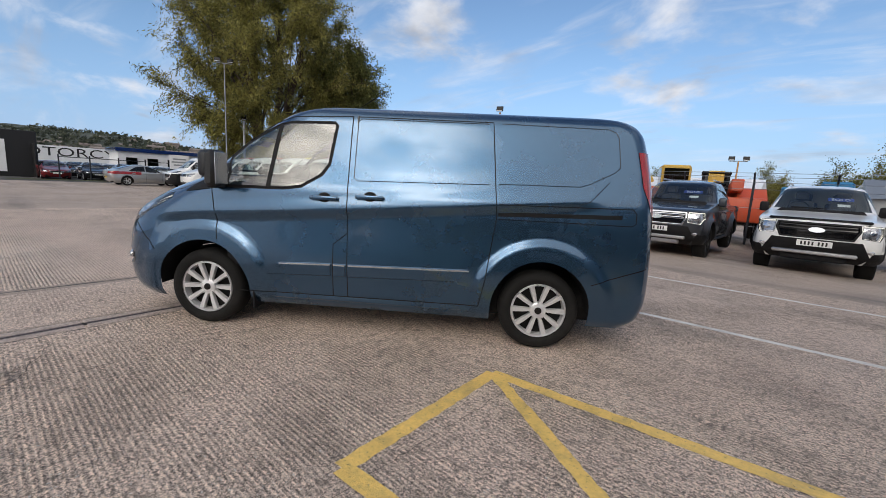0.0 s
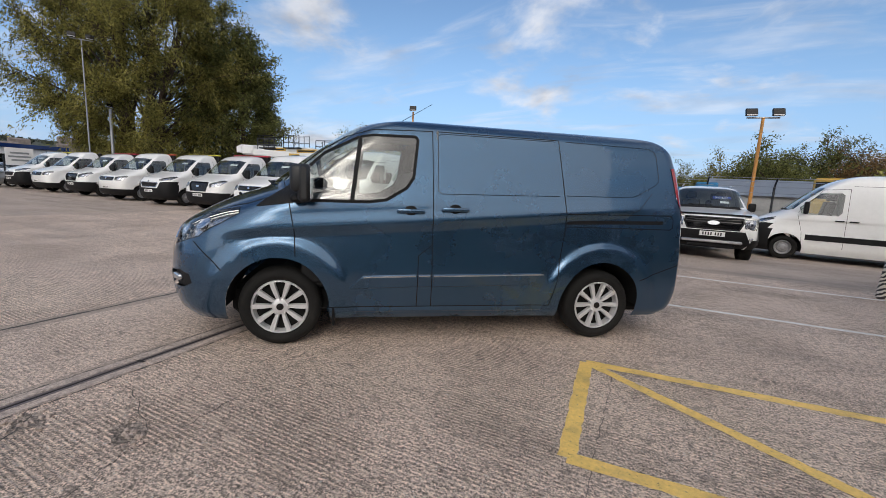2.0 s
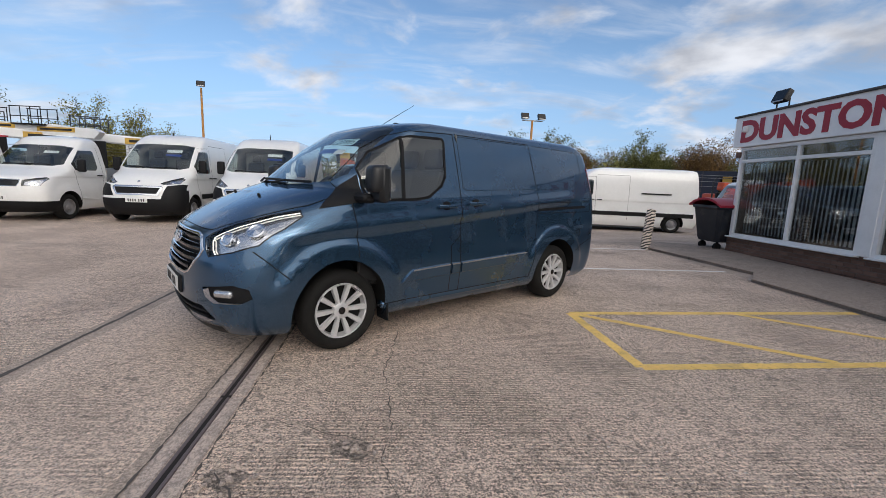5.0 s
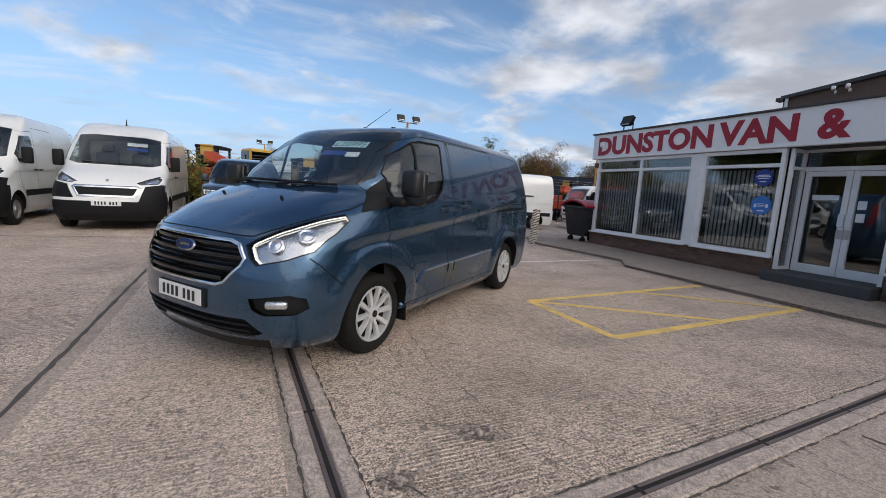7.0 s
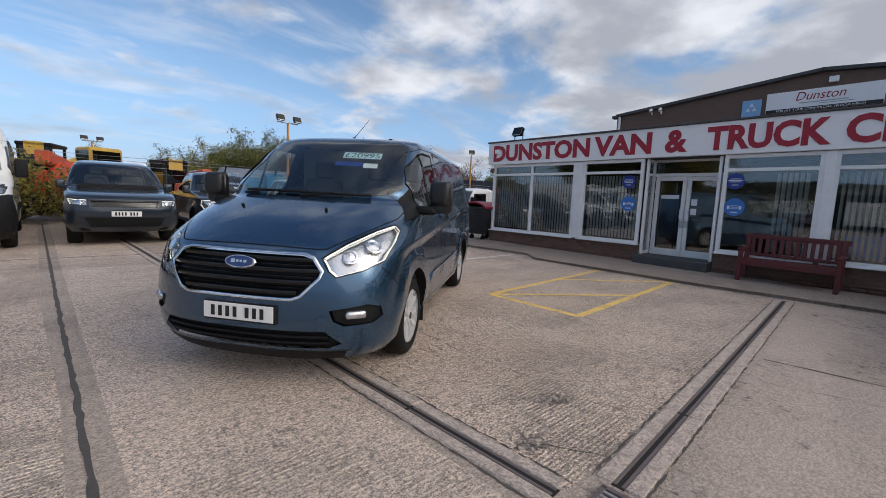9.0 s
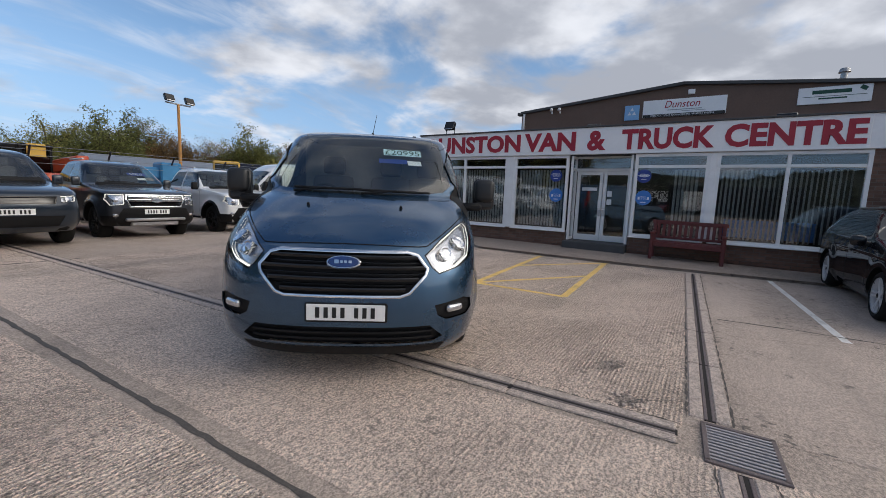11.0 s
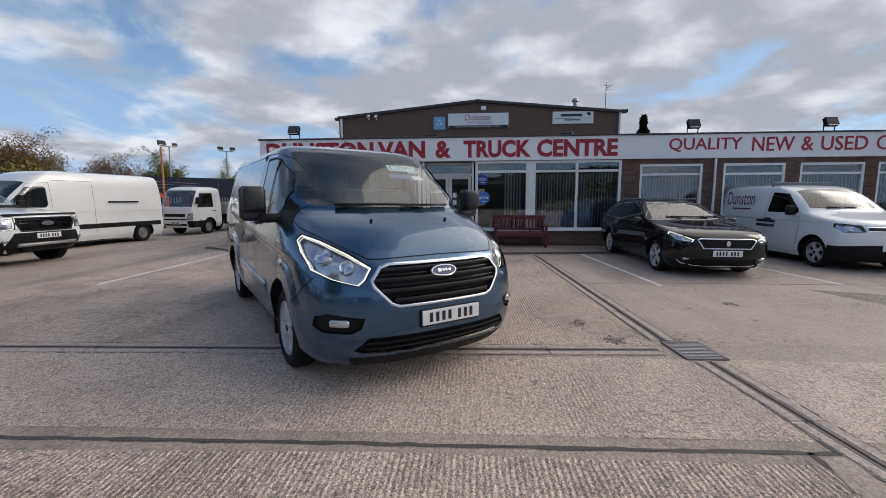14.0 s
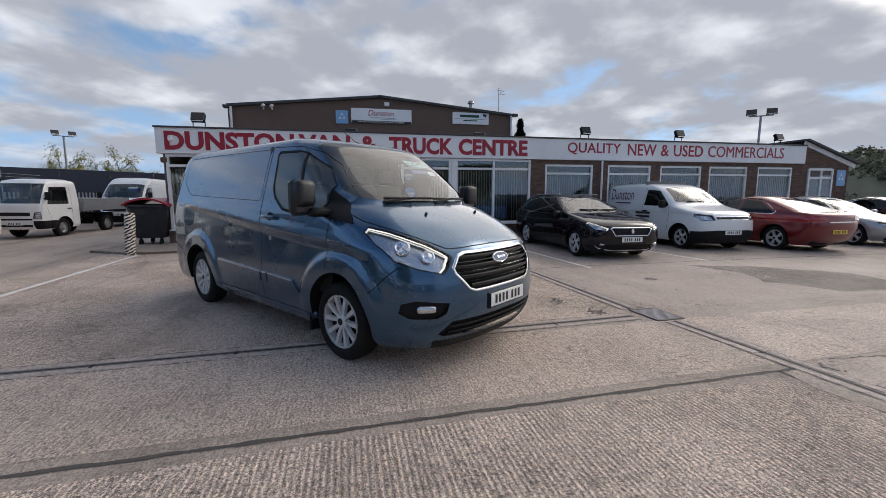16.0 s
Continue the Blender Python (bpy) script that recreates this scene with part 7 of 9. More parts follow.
# chassis-cab pickups and tippers of the far row
def spec_cab(make):
    fc = {
        "hex": [([(-0.46, 1.10), (0.46, 1.10), (0.50, 1.0), (0.42, 0.74), (-0.42, 0.74), (-0.50, 1.0)], "gloss_black", "grille", 0.02, (0.022, "plastic")), ([(-1.1, 0.70), (-1.1, 0.24), (1.1, 0.24), (1.1, 0.70)], "plastic", "bumper", -0.004, None)],
        "trapeze": [([(-0.50, 0.96), (0.50, 0.96), (0.55, 0.92), (0.46, 0.74), (-0.46, 0.74), (-0.55, 0.92)], "plastic", "grille", 0.03, (0.03, "chrome")), ([(-1.1, 0.71), (-1.1, 0.24), (1.1, 0.24), (1.1, 0.71)], "plastic", "bumper", -0.004, None),
                    ([(0.52, 0.71), (1.1, 0.71), (1.1, 0.98), (0.92, 1.0), (0.64, 0.96)], "plastic", "bumper_corner", -0.004, None), ([(-0.52, 0.71), (-1.1, 0.71), (-1.1, 0.98), (-0.92, 1.0), (-0.64, 0.96)], "plastic", "bumper_corner", -0.004, None)],
        "slim": [([(-0.52, 1.06), (0.52, 1.06), (0.54, 0.98), (0.48, 0.88), (-0.48, 0.88), (-0.54, 0.98)], "gloss_black", "grille", 0.02, (0.014, "chrome")), ([(-1.1, 0.52), (-1.1, 0.24), (1.1, 0.24), (1.1, 0.52)], "plastic", "bumper", -0.004, None)],
    }[make]
    hl = {"hex": [(0.54, 1.04), (0.58, 0.90), (0.90, 0.94), (0.955, 1.14), (0.88, 1.18)], "trapeze": [(0.54, 1.08), (0.60, 1.02), (0.92, 1.05), (0.955, 1.18), (0.88, 1.22)], "slim": [(0.57, 1.04), (0.57, 0.90), (0.88, 0.90), (0.945, 1.08), (0.90, 1.12)]}[make]
    nose, high = {"hex": (0.0, 0.0), "trapeze": (0.02, 0.02), "slim": (0.03, 0.06)}[make]
    return dict(
        paint="white", axles=(1.50, -1.9), wheel=(0.345, 0.215, "steel", 0.2), track=1.72, arch=0.08, van=-0.02, cabin=(0.85, 1.25), cab_near=0.3,
        front=[(0.24, 2.30), (0.4, 2.40 + nose), (0.7, 2.44 + nose), (0.95, 2.42 + nose), (1.10, 2.34 + nose), (1.20, 2.12), (1.30, 1.84), (1.38, 1.62), (1.65, 1.30), (1.98, 0.90), (2.12 + high, 0.66), (2.2 + high, 0.3)],
        rear=[(0.24, -2.0), (0.5, -2.05), (0.55, -0.10), (1.9, -0.10), (2.2 + high, 0.0)],
        half=[(0.24, 0.90), (0.4, 0.97), (0.8, 0.99), (1.2, 0.98), (1.6, 0.91), (1.95, 0.83), (2.1 + high, 0.76), (2.16 + high, 0.65), (2.2 + high, 0.4)],
        cf=[(0.2, 0.42), (0.9, 0.48), (1.25, 0.68), (1.45, 0.42), (2.2, 0.25)], cr=((0, 0.06),), pf=2.8, zs=zlist(0.24, 1.0, 1.42, 1.98, 2.2 + high), crease=1.12, ns=40,
        windows=[("windscreen", [(-0.82, 1.46), (-0.65, 1.41), (0.65, 1.41), (0.82, 1.46), (0.75, 1.93), (0.45, 1.97), (-0.45, 1.97), (-0.75, 1.93)], "F", "glass"),
                 ("door_window", [(1.18, 1.32), (1.24, 1.48), (0.85, 1.86), (0.36, 1.88), (0.30, 1.84), (0.30, 1.40), (0.40, 1.32)], "S", "glass")],
        front_cuts=fc, headlights=[hl],
        gaps=[[(1.24, 1.32), (1.12, 0.85), (1.08, 0.42)], [(0.14, 1.98), (0.12, 0.55)]],
        handles=[(0.3, 1.18)], mirror=(1.10, 0, 1.45, 0.34), plates=[(0.60, 0, 1)], badge=(0.93, 0.085, 0.04) if make == "hex" else (0.99, 0.045, 0.045),
        wipers=(((-0.5, 1.44), (0.05, 1.43)), ((0.05, 1.44), (0.6, 1.44))))


M["red_cap"] = pbr("red_cap_paint", (0.42, 0.03, 0.05), 0.5, var=0.1)
M["yellow_cap"] = pbr("yellow_cap_paint", (0.62, 0.55, 0.05), 0.5, var=0.1)


def row_truck(make, x, y, a, cap, label):
    o, sh = build_vehicle("tipper_truck", pose(x, y, 0, 0, 0, HEAD_S + a), label, "truck", spec_cab(make), "parked white trucks")
    part("load_bed", boxes(((-1.25, 0, 0.95), (2.5, 2.0, 0.12), 0.01)), M["galv"], o)
    for s in (1, -1):
        part("drop_side", boxes(((-1.25, s * 0.98, 1.2), (2.5, 0.05, 0.42), 0.008)), M["galv"], o)
    part("tailboard", boxes(((-2.48, 0, 1.2), (0.05, 1.92, 0.42), 0.008)), M["galv"], o)
    part("headboard", boxes(((-0.10, 0, 1.60), (0.07, 1.96, 1.2), 0.01)), M["plastic"], o)
    if cap:
        part("headboard_cap", boxes(((-0.10, 0, 2.22), (0.12, 2.02, 0.05), 0.006)), M[cap], o)
    part("chassis_rail", boxes(((-1.0, 0, 0.7), (3.0, 0.8, 0.2), 0.02)), M["under"], o)
    part("price_card", boxes(((0, 0, 0), (0.34, 0.1, 0.003))), M["sticker_white"], o, m=on_front(sh, 0.36, 1.80, -0.02))
    return o


ta = row_truck("hex", -15.8, 12.4, 3, "red_cap", "white chassis-cab tipper with a black grille and red headboard cap")
tb_ = row_truck("trapeze", -19.05, 12.5, 2, "yellow_cap", "white tipper with a black bumper and chrome-edged grille")
tc = row_truck("slim", -12.95, 12.35, 3, None, "white dropside truck with white bumper and slim grille")
td = row_truck("slim", -22.5, 12.6, 2, "orange", "white tipper with slim grille and orange headboard cap")
copy_thing(ta, pose(-25.9, 12.7, 0, 0, 0, HEAD_S + 1))
copy_thing(tc, pose(-29.4, 12.7, 0, 0, 0, HEAD_S))
copy_thing(tb_, pose(-33.0, 12.8, 0, 0, 0, HEAD_S))


def access_platform(m):
    """boom lift: carrier, turret, stowed boom, two baskets"""
    o = thing("access_platform", m, "white truck-mounted boom lift with two wire baskets", "machine", "yard machines")
    part("carrier", boxes(((0, 0, 0.75), (5.6, 1.7, 0.5), 0.05)), M["galv"], o)
    for x in (-2.0, 2.0):
        for s in (1, -1):
            wheel(o, x, s * 0.75, 0.345, 0.215, s, "steel", 0.2)
    part("turret", boxes(((2.2, 0, 1.75), (0.6, 0.6, 1.6), 0.06)), M["white"], o)
    bb = bmesh.new()
    prism(bb, [(-3.6, 2.68), (-3.6, 3.0), (-3.2, 3.12), (3.3, 2.86), (3.5, 2.74), (3.3, 2.50)], -0.16, 0.16, "Y")
    part("boom", bb, M["white"], o)
    for x0, x1 in ((-1.3, 0.4), (1.2, 2.6)):
        z = 2.85 - 0.03 * x0
        part("sign_band", boxes((((x0 + x1) / 2, -0.168, z - 0.04), (x1 - x0, 0.012, 0.17), 0.002)), M["yellow_m"], o)
        part("sign_bar", boxes((((x0 + x1) / 2, -0.177, z - 0.04), ((x1 - x0) * 0.84, 0.006, 0.07))), M["ink"], o)
    for xc in (-0.9, 1.0):
        for s in (1, -1):
            for k in range(4):
                part("basket_post", tubes(((xc - 0.55 + k * 0.37, s * 0.35, 2.9), (xc - 0.55 + k * 0.37, s * 0.35, 3.55), 0.016, 0.016, 6)), M["plastic"], o)
            for z in (3.2, 3.55):
                part("basket_rail", tubes(((xc - 0.58, s * 0.35, z), (xc + 0.58, s * 0.35, z), 0.018, 0.018, 6)), M["plastic"], o)
        part("basket_floor", boxes(((xc, 0, 2.92), (1.15, 0.72, 0.05), 0.01)), M["plastic"], o)
    return o


access_platform(pose(-18.2, 16.4, 0, 0, 0, -2))


# four-door pickup
def spec_pickup(paint, white):
    return dict(
        paint=paint, axles=(1.66, -1.61), wheel=(0.40, 0.255, "dark" if white else "dark", 0.235), track=1.62, arch=0.085, lip=0.07, lip_mat="plastic" if white else paint, cabin=(0.45, 1.28),
        front=[(0.36, 2.40), (0.5, 2.54), (0.75, 2.60), (0.95, 2.60), (1.10, 2.56), (1.16, 2.44), (1.20, 2.1), (1.25, 1.55), (1.29, 1.22), (1.36, 1.06), (1.60, 0.70), (1.78, 0.40), (1.85, 0.1), (1.88, -0.2)],
        rear=[(0.36, -2.6), (0.6, -2.70), (1.18, -2.70), (1.22, -2.6), (1.26, -1.12), (1.5, -1.02), (1.8, -0.85), (1.88, -0.6)],
        half=[(0.36, 0.86), (0.5, 0.93), (0.8, 0.945), (1.1, 0.94), (1.22, 0.92), (1.28, 0.90), (1.5, 0.82), (1.75, 0.71), (1.83, 0.64), (1.88, 0.4)],
        cf=[(0.3, 0.34), (0.9, 0.36), (1.15, 0.40), (1.28, 0.5), (1.4, 0.35), (1.88, 0.3)], cr=((0, 0.1),), pf=3.0, zs=zlist(0.36, 1.10, 1.34, 1.78, 1.88, (14, 22, 12, 6)), crease=1.05, flare=0.05,
        windows=[("windscreen", [(-0.80, 1.33), (0.80, 1.33), (0.66, 1.77), (0.4, 1.81), (-0.4, 1.81), (-0.66, 1.77)], "F", "glass"),
                 ("door_window", [(0.85, 1.30), (0.82, 1.38), (0.40, 1.74), (-0.12, 1.77), (-0.14, 1.30)], "S", "glass"),
                 ("rear_door_window", [(-0.20, 1.30), (-0.18, 1.77), (-0.72, 1.74), (-0.98, 1.36), (-0.94, 1.30)], "S", "glass_dark")],
        front_cuts=[([(-0.60, 1.10), (0.60, 1.10), (0.62, 0.98), (0.54, 0.80), (-0.54, 0.80), (-0.62, 0.98)], "gloss_black", "grille", 0.04, (0.03, "plastic" if white else "chrome")),
                    ([(-0.66, 0.78), (-0.80, 0.50), (-0.66, 0.36), (0.66, 0.36), (0.80, 0.50), (0.66, 0.78)], "plastic", "bumper", -0.006, None),
                    ([(0.82, 0.60), (0.98, 0.60), (0.98, 0.36), (0.72, 0.36)], "plastic", "bumper_corner", -0.005, None), ([(-0.82, 0.60), (-0.98, 0.60), (-0.98, 0.36), (-0.72, 0.36)], "plastic", "bumper_corner", -0.005, None)],
        headlights=[[(0.63, 0.86), (0.88, 0.83), (0.93, 0.95), (0.92, 1.10), (0.62, 1.11)]], drl=True,
        gaps=[[(1.0, 1.28), (0.98, 0.6)], [(-0.16, 1.80), (-0.14, 0.5)], [(-1.0, 1.5), (-0.98, 0.9), (-1.1, 0.8)]], handles=[(0.05, 1.08), (-0.85, 1.08)], handle_mat="plastic" if white else paint,
        mirror=(0.82, 0, 1.34, 0.22), mirror_mat="plastic" if white else paint, plates=[(0.70, 0, 1)], badge=(0.965, 0.13, 0.055), wipers=(((-0.5, 1.36), (0.1, 1.35)),))


def dress_pickup(root, sh, white):
    slats(root, sh, (0.965, 1.03), lambda z: 0.56, 0.045, M["gloss_black"] if white else M["chrome"], lift=0.004, thick=0.04)
    part("skid_bar", boxes(((2.55, 0, 0.52), (0.12, 1.25, 0.07), 0.02)), M["satin"], root, smooth=40)
    part("skid_plate", boxes(((2.46, 0, 0.42), (0.12, 1.0, 0.12), 0.03)), M["satin"] if not white else M["plastic"], root, smooth=40)
    for s in (1, -1):
        part("roof_rail", tubes(((0.05, s * 0.60, 1.90), (-0.9, s * 0.60, 1.88), 0.02, 0.02, 8)), M["satin"], root, smooth=60)
        part("side_step", boxes(((0.0, s * 0.88, 0.42), (1.9, 0.16, 0.05), 0.015)), M["plastic"], root)
        part("fog_lamp", boxes(((2.47, s * 0.78, 0.62), (0.08, 0.12, 0.07), 0.02)), M["lampin"], root, smooth=40)
    part("sold_card", boxes(((0, 0, 0), (0.42, 0.12, 0.003))), M["blue_sticker"], root, m=on_front(sh, 0.3, 1.58, -0.02))
    tb = fitted(text_mesh("SOLD", 0.1), -0.15, 0.15, -0.04, 0.04)
    part("sold_lettering", shifted(tb, dz=0.004), M["sticker_white"], root, m=on_front(sh, 0.3, 1.58, -0.02))
    part("round_sticker", boxes(((0, 0, 0), (0.2, 0.09, 0.003), 0.0)), M["sticker_white"], root, m=on_front(sh, 0.36, 1.46, -0.02))
    if white:
        part("bonnet_guard", boxes(((2.45, 0, 1.155), (0.14, 1.5, 0.05), 0.02)), M["gloss_black"], root, smooth=40)


pk, psh = build_vehicle("pickup_truck", pose(-1.77, 14.22, gz(-1.5, 13.2), 0, 0, HEAD_S - 1), "dark grey double-cab pickup with a chrome grille", "pickup", spec_pickup("grey", False), "parked pickups")
dress_pickup(pk, psh, False)
pk2, psh2 = build_vehicle("pickup_truck", pose(1.02, 14.34, gz(1, 13.2), -0.0, 0, HEAD_S - 1), "white double-cab pickup with black arches and bumper", "pickup", spec_pickup("white", True), "parked pickups")
dress_pickup(pk2, psh2, True)


# large dark off-roader
def spec_suv():
    return dict(
        paint="slate", axles=(1.47, -1.45), wheel=(0.40, 0.255, "dark", 0.26), track=1.69, arch=0.07, cabin=(0.35, 1.25),
        front=[(0.30, 2.2), (0.45, 2.36), (0.75, 2.42), (0.95, 2.38), (1.06, 2.28), (1.13, 2.0), (1.18, 1.5), (1.22, 1.15), (1.30, 0.98), (1.60, 0.52), (1.80, 0.15), (1.86, -0.2), (1.89, -0.5)],
        rear=[(0.30, -2.4), (0.6, -2.52), (1.2, -2.5), (1.6, -2.38), (1.82, -2.2), (1.89, -1.9)],
        half=[(0.30, 0.90), (0.5, 0.985), (0.8, 1.0), (1.1, 0.99), (1.25, 0.95), (1.6, 0.84), (1.78, 0.75), (1.85, 0.66), (1.89, 0.45)],
        cf=[(0.3, 0.45), (0.9, 0.5), (1.2, 0.6), (1.3, 0.4), (1.89, 0.3)], cr=((0, 0.2),), pf=2.8, zs=zlist(0.30, 1.0, 1.28, 1.78, 1.89, (12, 20, 12, 6)), crease=1.0,
        windows=[("windscreen", [(-0.84, 1.28), (0.84, 1.28), (0.70, 1.76), (0.4, 1.80), (-0.4, 1.80), (-0.70, 1.76)], "F", "glass"),
                 ("door_window", [(0.80, 1.27), (0.35, 1.72), (-0.2, 1.76), (-0.2, 1.27)], "S", "glass_dark"), ("rear_door_window", [(-0.27, 1.27), (-0.27, 1.76), (-1.2, 1.76), (-1.2, 1.27)], "S", "glass_dark")],
        front_cuts=[([(-0.6, 0.98), (0.6, 0.98), (0.56, 0.84), (-0.56, 0.84)], "gloss_black", "grille", 0.02, (0.02, "gloss_black")), ([(-0.7, 0.62), (0.7, 0.62), (0.6, 0.42), (-0.6, 0.42)], "plastic", "intake", 0.02, None)],
        headlights=[[(0.64, 0.86), (0.92, 0.88), (0.96, 1.0), (0.64, 0.99)]], drl=True, handles=[(0.0, 1.05)], mirror=(0.78, 0, 1.28, 0.2), mirror_mat="slate", plates=[(0.70, 0, 1)])


build_vehicle("off_road_car", pose(-4.38, 13.25, 0, 0, 0, HEAD_S), "dark blue-grey off-road car with black wheels", "car", spec_suv())

# long white panel van, broadside
S_ = spec_boxer()
S_["axles"] = (2.16, -2.17)
S_["front"] = [(z, x + 0.44) for z, x in S_["front"]]
S_["rear"] = [(z, x - 0.44) for z, x in S_["rear"]]
S_["cabin"], S_["van"], S_["mirror"] = (1.59, 1.28), 0.79, (1.79, 0, 1.55, 0.36)
S_["windows"][1] = ("door_window", [(x + 0.44, z) for x, z in S_["windows"][1][1]], "S", "glass")
S_["gaps"] = [[(x + 0.44, z) for x, z in ln] for ln in S_["gaps"]]
S_["handles"] = [(1.02, 1.22), (0.72, 1.22)]
S_["flank_cuts"] = [([(-2.95, 0.62), (-2.95, 0.78), (1.7, 0.78), (1.7, 0.62)], "plastic")]
S_["tails"] = [[(-3.06, 0.9), (-3.06, 1.5), (-3.24, 1.5), (-3.24, 0.9)]]
mv, mv_sh = build_vehicle("panel_van", pose(5.55, 16.25, -0.25, 0, 0, 172), "white long panel van with a black side rub strip", "van", S_, "parked white vans")
part("side_slot", boxes(((-1.45, 1.035, 1.52), (1.15, 0.03, 0.05), 0.006)), M["plastic"], mv)


# black estate
def spec_estate():
    return dict(
        paint="black", axles=(1.36, -1.37), wheel=(0.32, 0.215, "alloy5", 0.225), track=1.56, arch=0.055, cabin=(0.15, 0.95),
        front=[(0.18, 2.1), (0.30, 2.20), (0.5, 2.26), (0.66, 2.26), (0.76, 2.20), (0.83, 2.08), (0.90, 1.80), (0.97, 1.38), (1.02, 1.08), (1.06, 0.96), (1.25, 0.45), (1.40, 0.05), (1.45, -0.25), (1.48, -0.6)],
        rear=[(0.18, -2.2), (0.4, -2.34), (0.8, -2.32), (1.0, -2.25), (1.3, -2.0), (1.42, -1.75), (1.48, -1.5)],
        half=[(0.18, 0.80), (0.35, 0.88), (0.6, 0.90), (0.8, 0.895), (0.95, 0.87), (1.2, 0.75), (1.38, 0.62), (1.44, 0.54), (1.48, 0.35)],
        cf=[(0.2, 0.42), (0.6, 0.46), (0.85, 0.5), (1.0, 0.4), (1.48, 0.3)], cr=((0, 0.3),), pf=2.9, zs=zlist(0.18, 0.66, 1.02, 1.38, 1.48, (11, 22, 12, 6)), crease=0.80,
        windows=[("windscreen", [(-0.74, 1.06), (0.74, 1.06), (0.58, 1.38), (0.35, 1.42), (-0.35, 1.42), (-0.58, 1.38)], "F", "glass"),
                 ("door_window", [(0.72, 0.98), (0.70, 1.03), (0.20, 1.33), (-0.20, 1.37), (-0.20, 0.98)], "S", "glass_dark"), ("rear_door_window", [(-0.27, 0.98), (-0.27, 1.37), (-1.0, 1.36), (-1.05, 0.98)], "S", "glass_dark"),
                 ("quarter_window", [(-1.12, 0.99), (-1.07, 1.35), (-1.5, 1.30), (-1.85, 1.03)], "S", "glass_dark")],
        front_cuts=[([(-0.46, 0.74), (0.46, 0.74), (0.52, 0.71), (0.42, 0.55), (-0.42, 0.55), (-0.52, 0.71)], "plastic", "grille", 0.03, (0.018, "chrome")), ([(-0.55, 0.36), (0.55, 0.36), (0.6, 0.24), (-0.6, 0.24)], "plastic", "intake", 0.02, None)],
        headlights=[[(0.54, 0.72), (0.60, 0.66), (0.82, 0.69), (0.88, 0.80), (0.84, 0.86)]], drl=True, gaps=[[(0.82, 0.95), (0.80, 0.35)], [(-0.24, 1.38), (-0.22, 0.32)], [(-1.08, 1.3), (-1.05, 0.7)]],
        handles=[(-0.02, 0.80), (-0.92, 0.82)], handle_mat="black", mirror=(0.66, 0, 0.98, 0.15), mirror_mat="black", plates=[(0.47, 0, 1)], badge=(0.65, 0.04, 0.05), wipers=(((-0.5, 1.085), (0.1, 1.08)), ((0.1, 1.08), (0.6, 1.09))))


est, est_sh = build_vehicle("estate_car", pose(2.35, -2.25, 0, 0, 0, 180), "glossy black estate car with chrome-edged grille", "car", spec_estate(), "cars by the shop front")
for s_ in (1, -1):
    part("roof_rail", tubes(((0.0, s_ * 0.56, 1.47), (-1.5, s_ * 0.52, 1.45), 0.016, 0.016, 8)), M["satin"], est, smooth=60)
    part("window_trim", ribbon(flank_line(est_sh, [(0.74, 0.972), (-1.05, 0.972), (-1.86, 1.02), (-1.50, 1.31), (-1.06, 1.37), (-0.2, 1.385), (0.2, 1.35), (0.72, 1.04)], s_, 0.05), 0.014, 0.006), M["chrome"], est)
    part("fog_lamp", boxes(((est_sh.front_x(0.66, 0.36) - 0.01, s_ * 0.66, 0.36), (0.05, 0.14, 0.05), 0.02)), M["lampin"], est, smooth=40)
part("bumper_blade", polytube([(est_sh.front_x(y, z) + 0.004, y, z) for y, z in ((-0.80, 0.34), (-0.72, 0.27), (-0.5, 0.225), (0.0, 0.215), (0.5, 0.225), (0.72, 0.27), (0.80, 0.34))], 0.011, 6), M["chrome"], est, smooth=60)


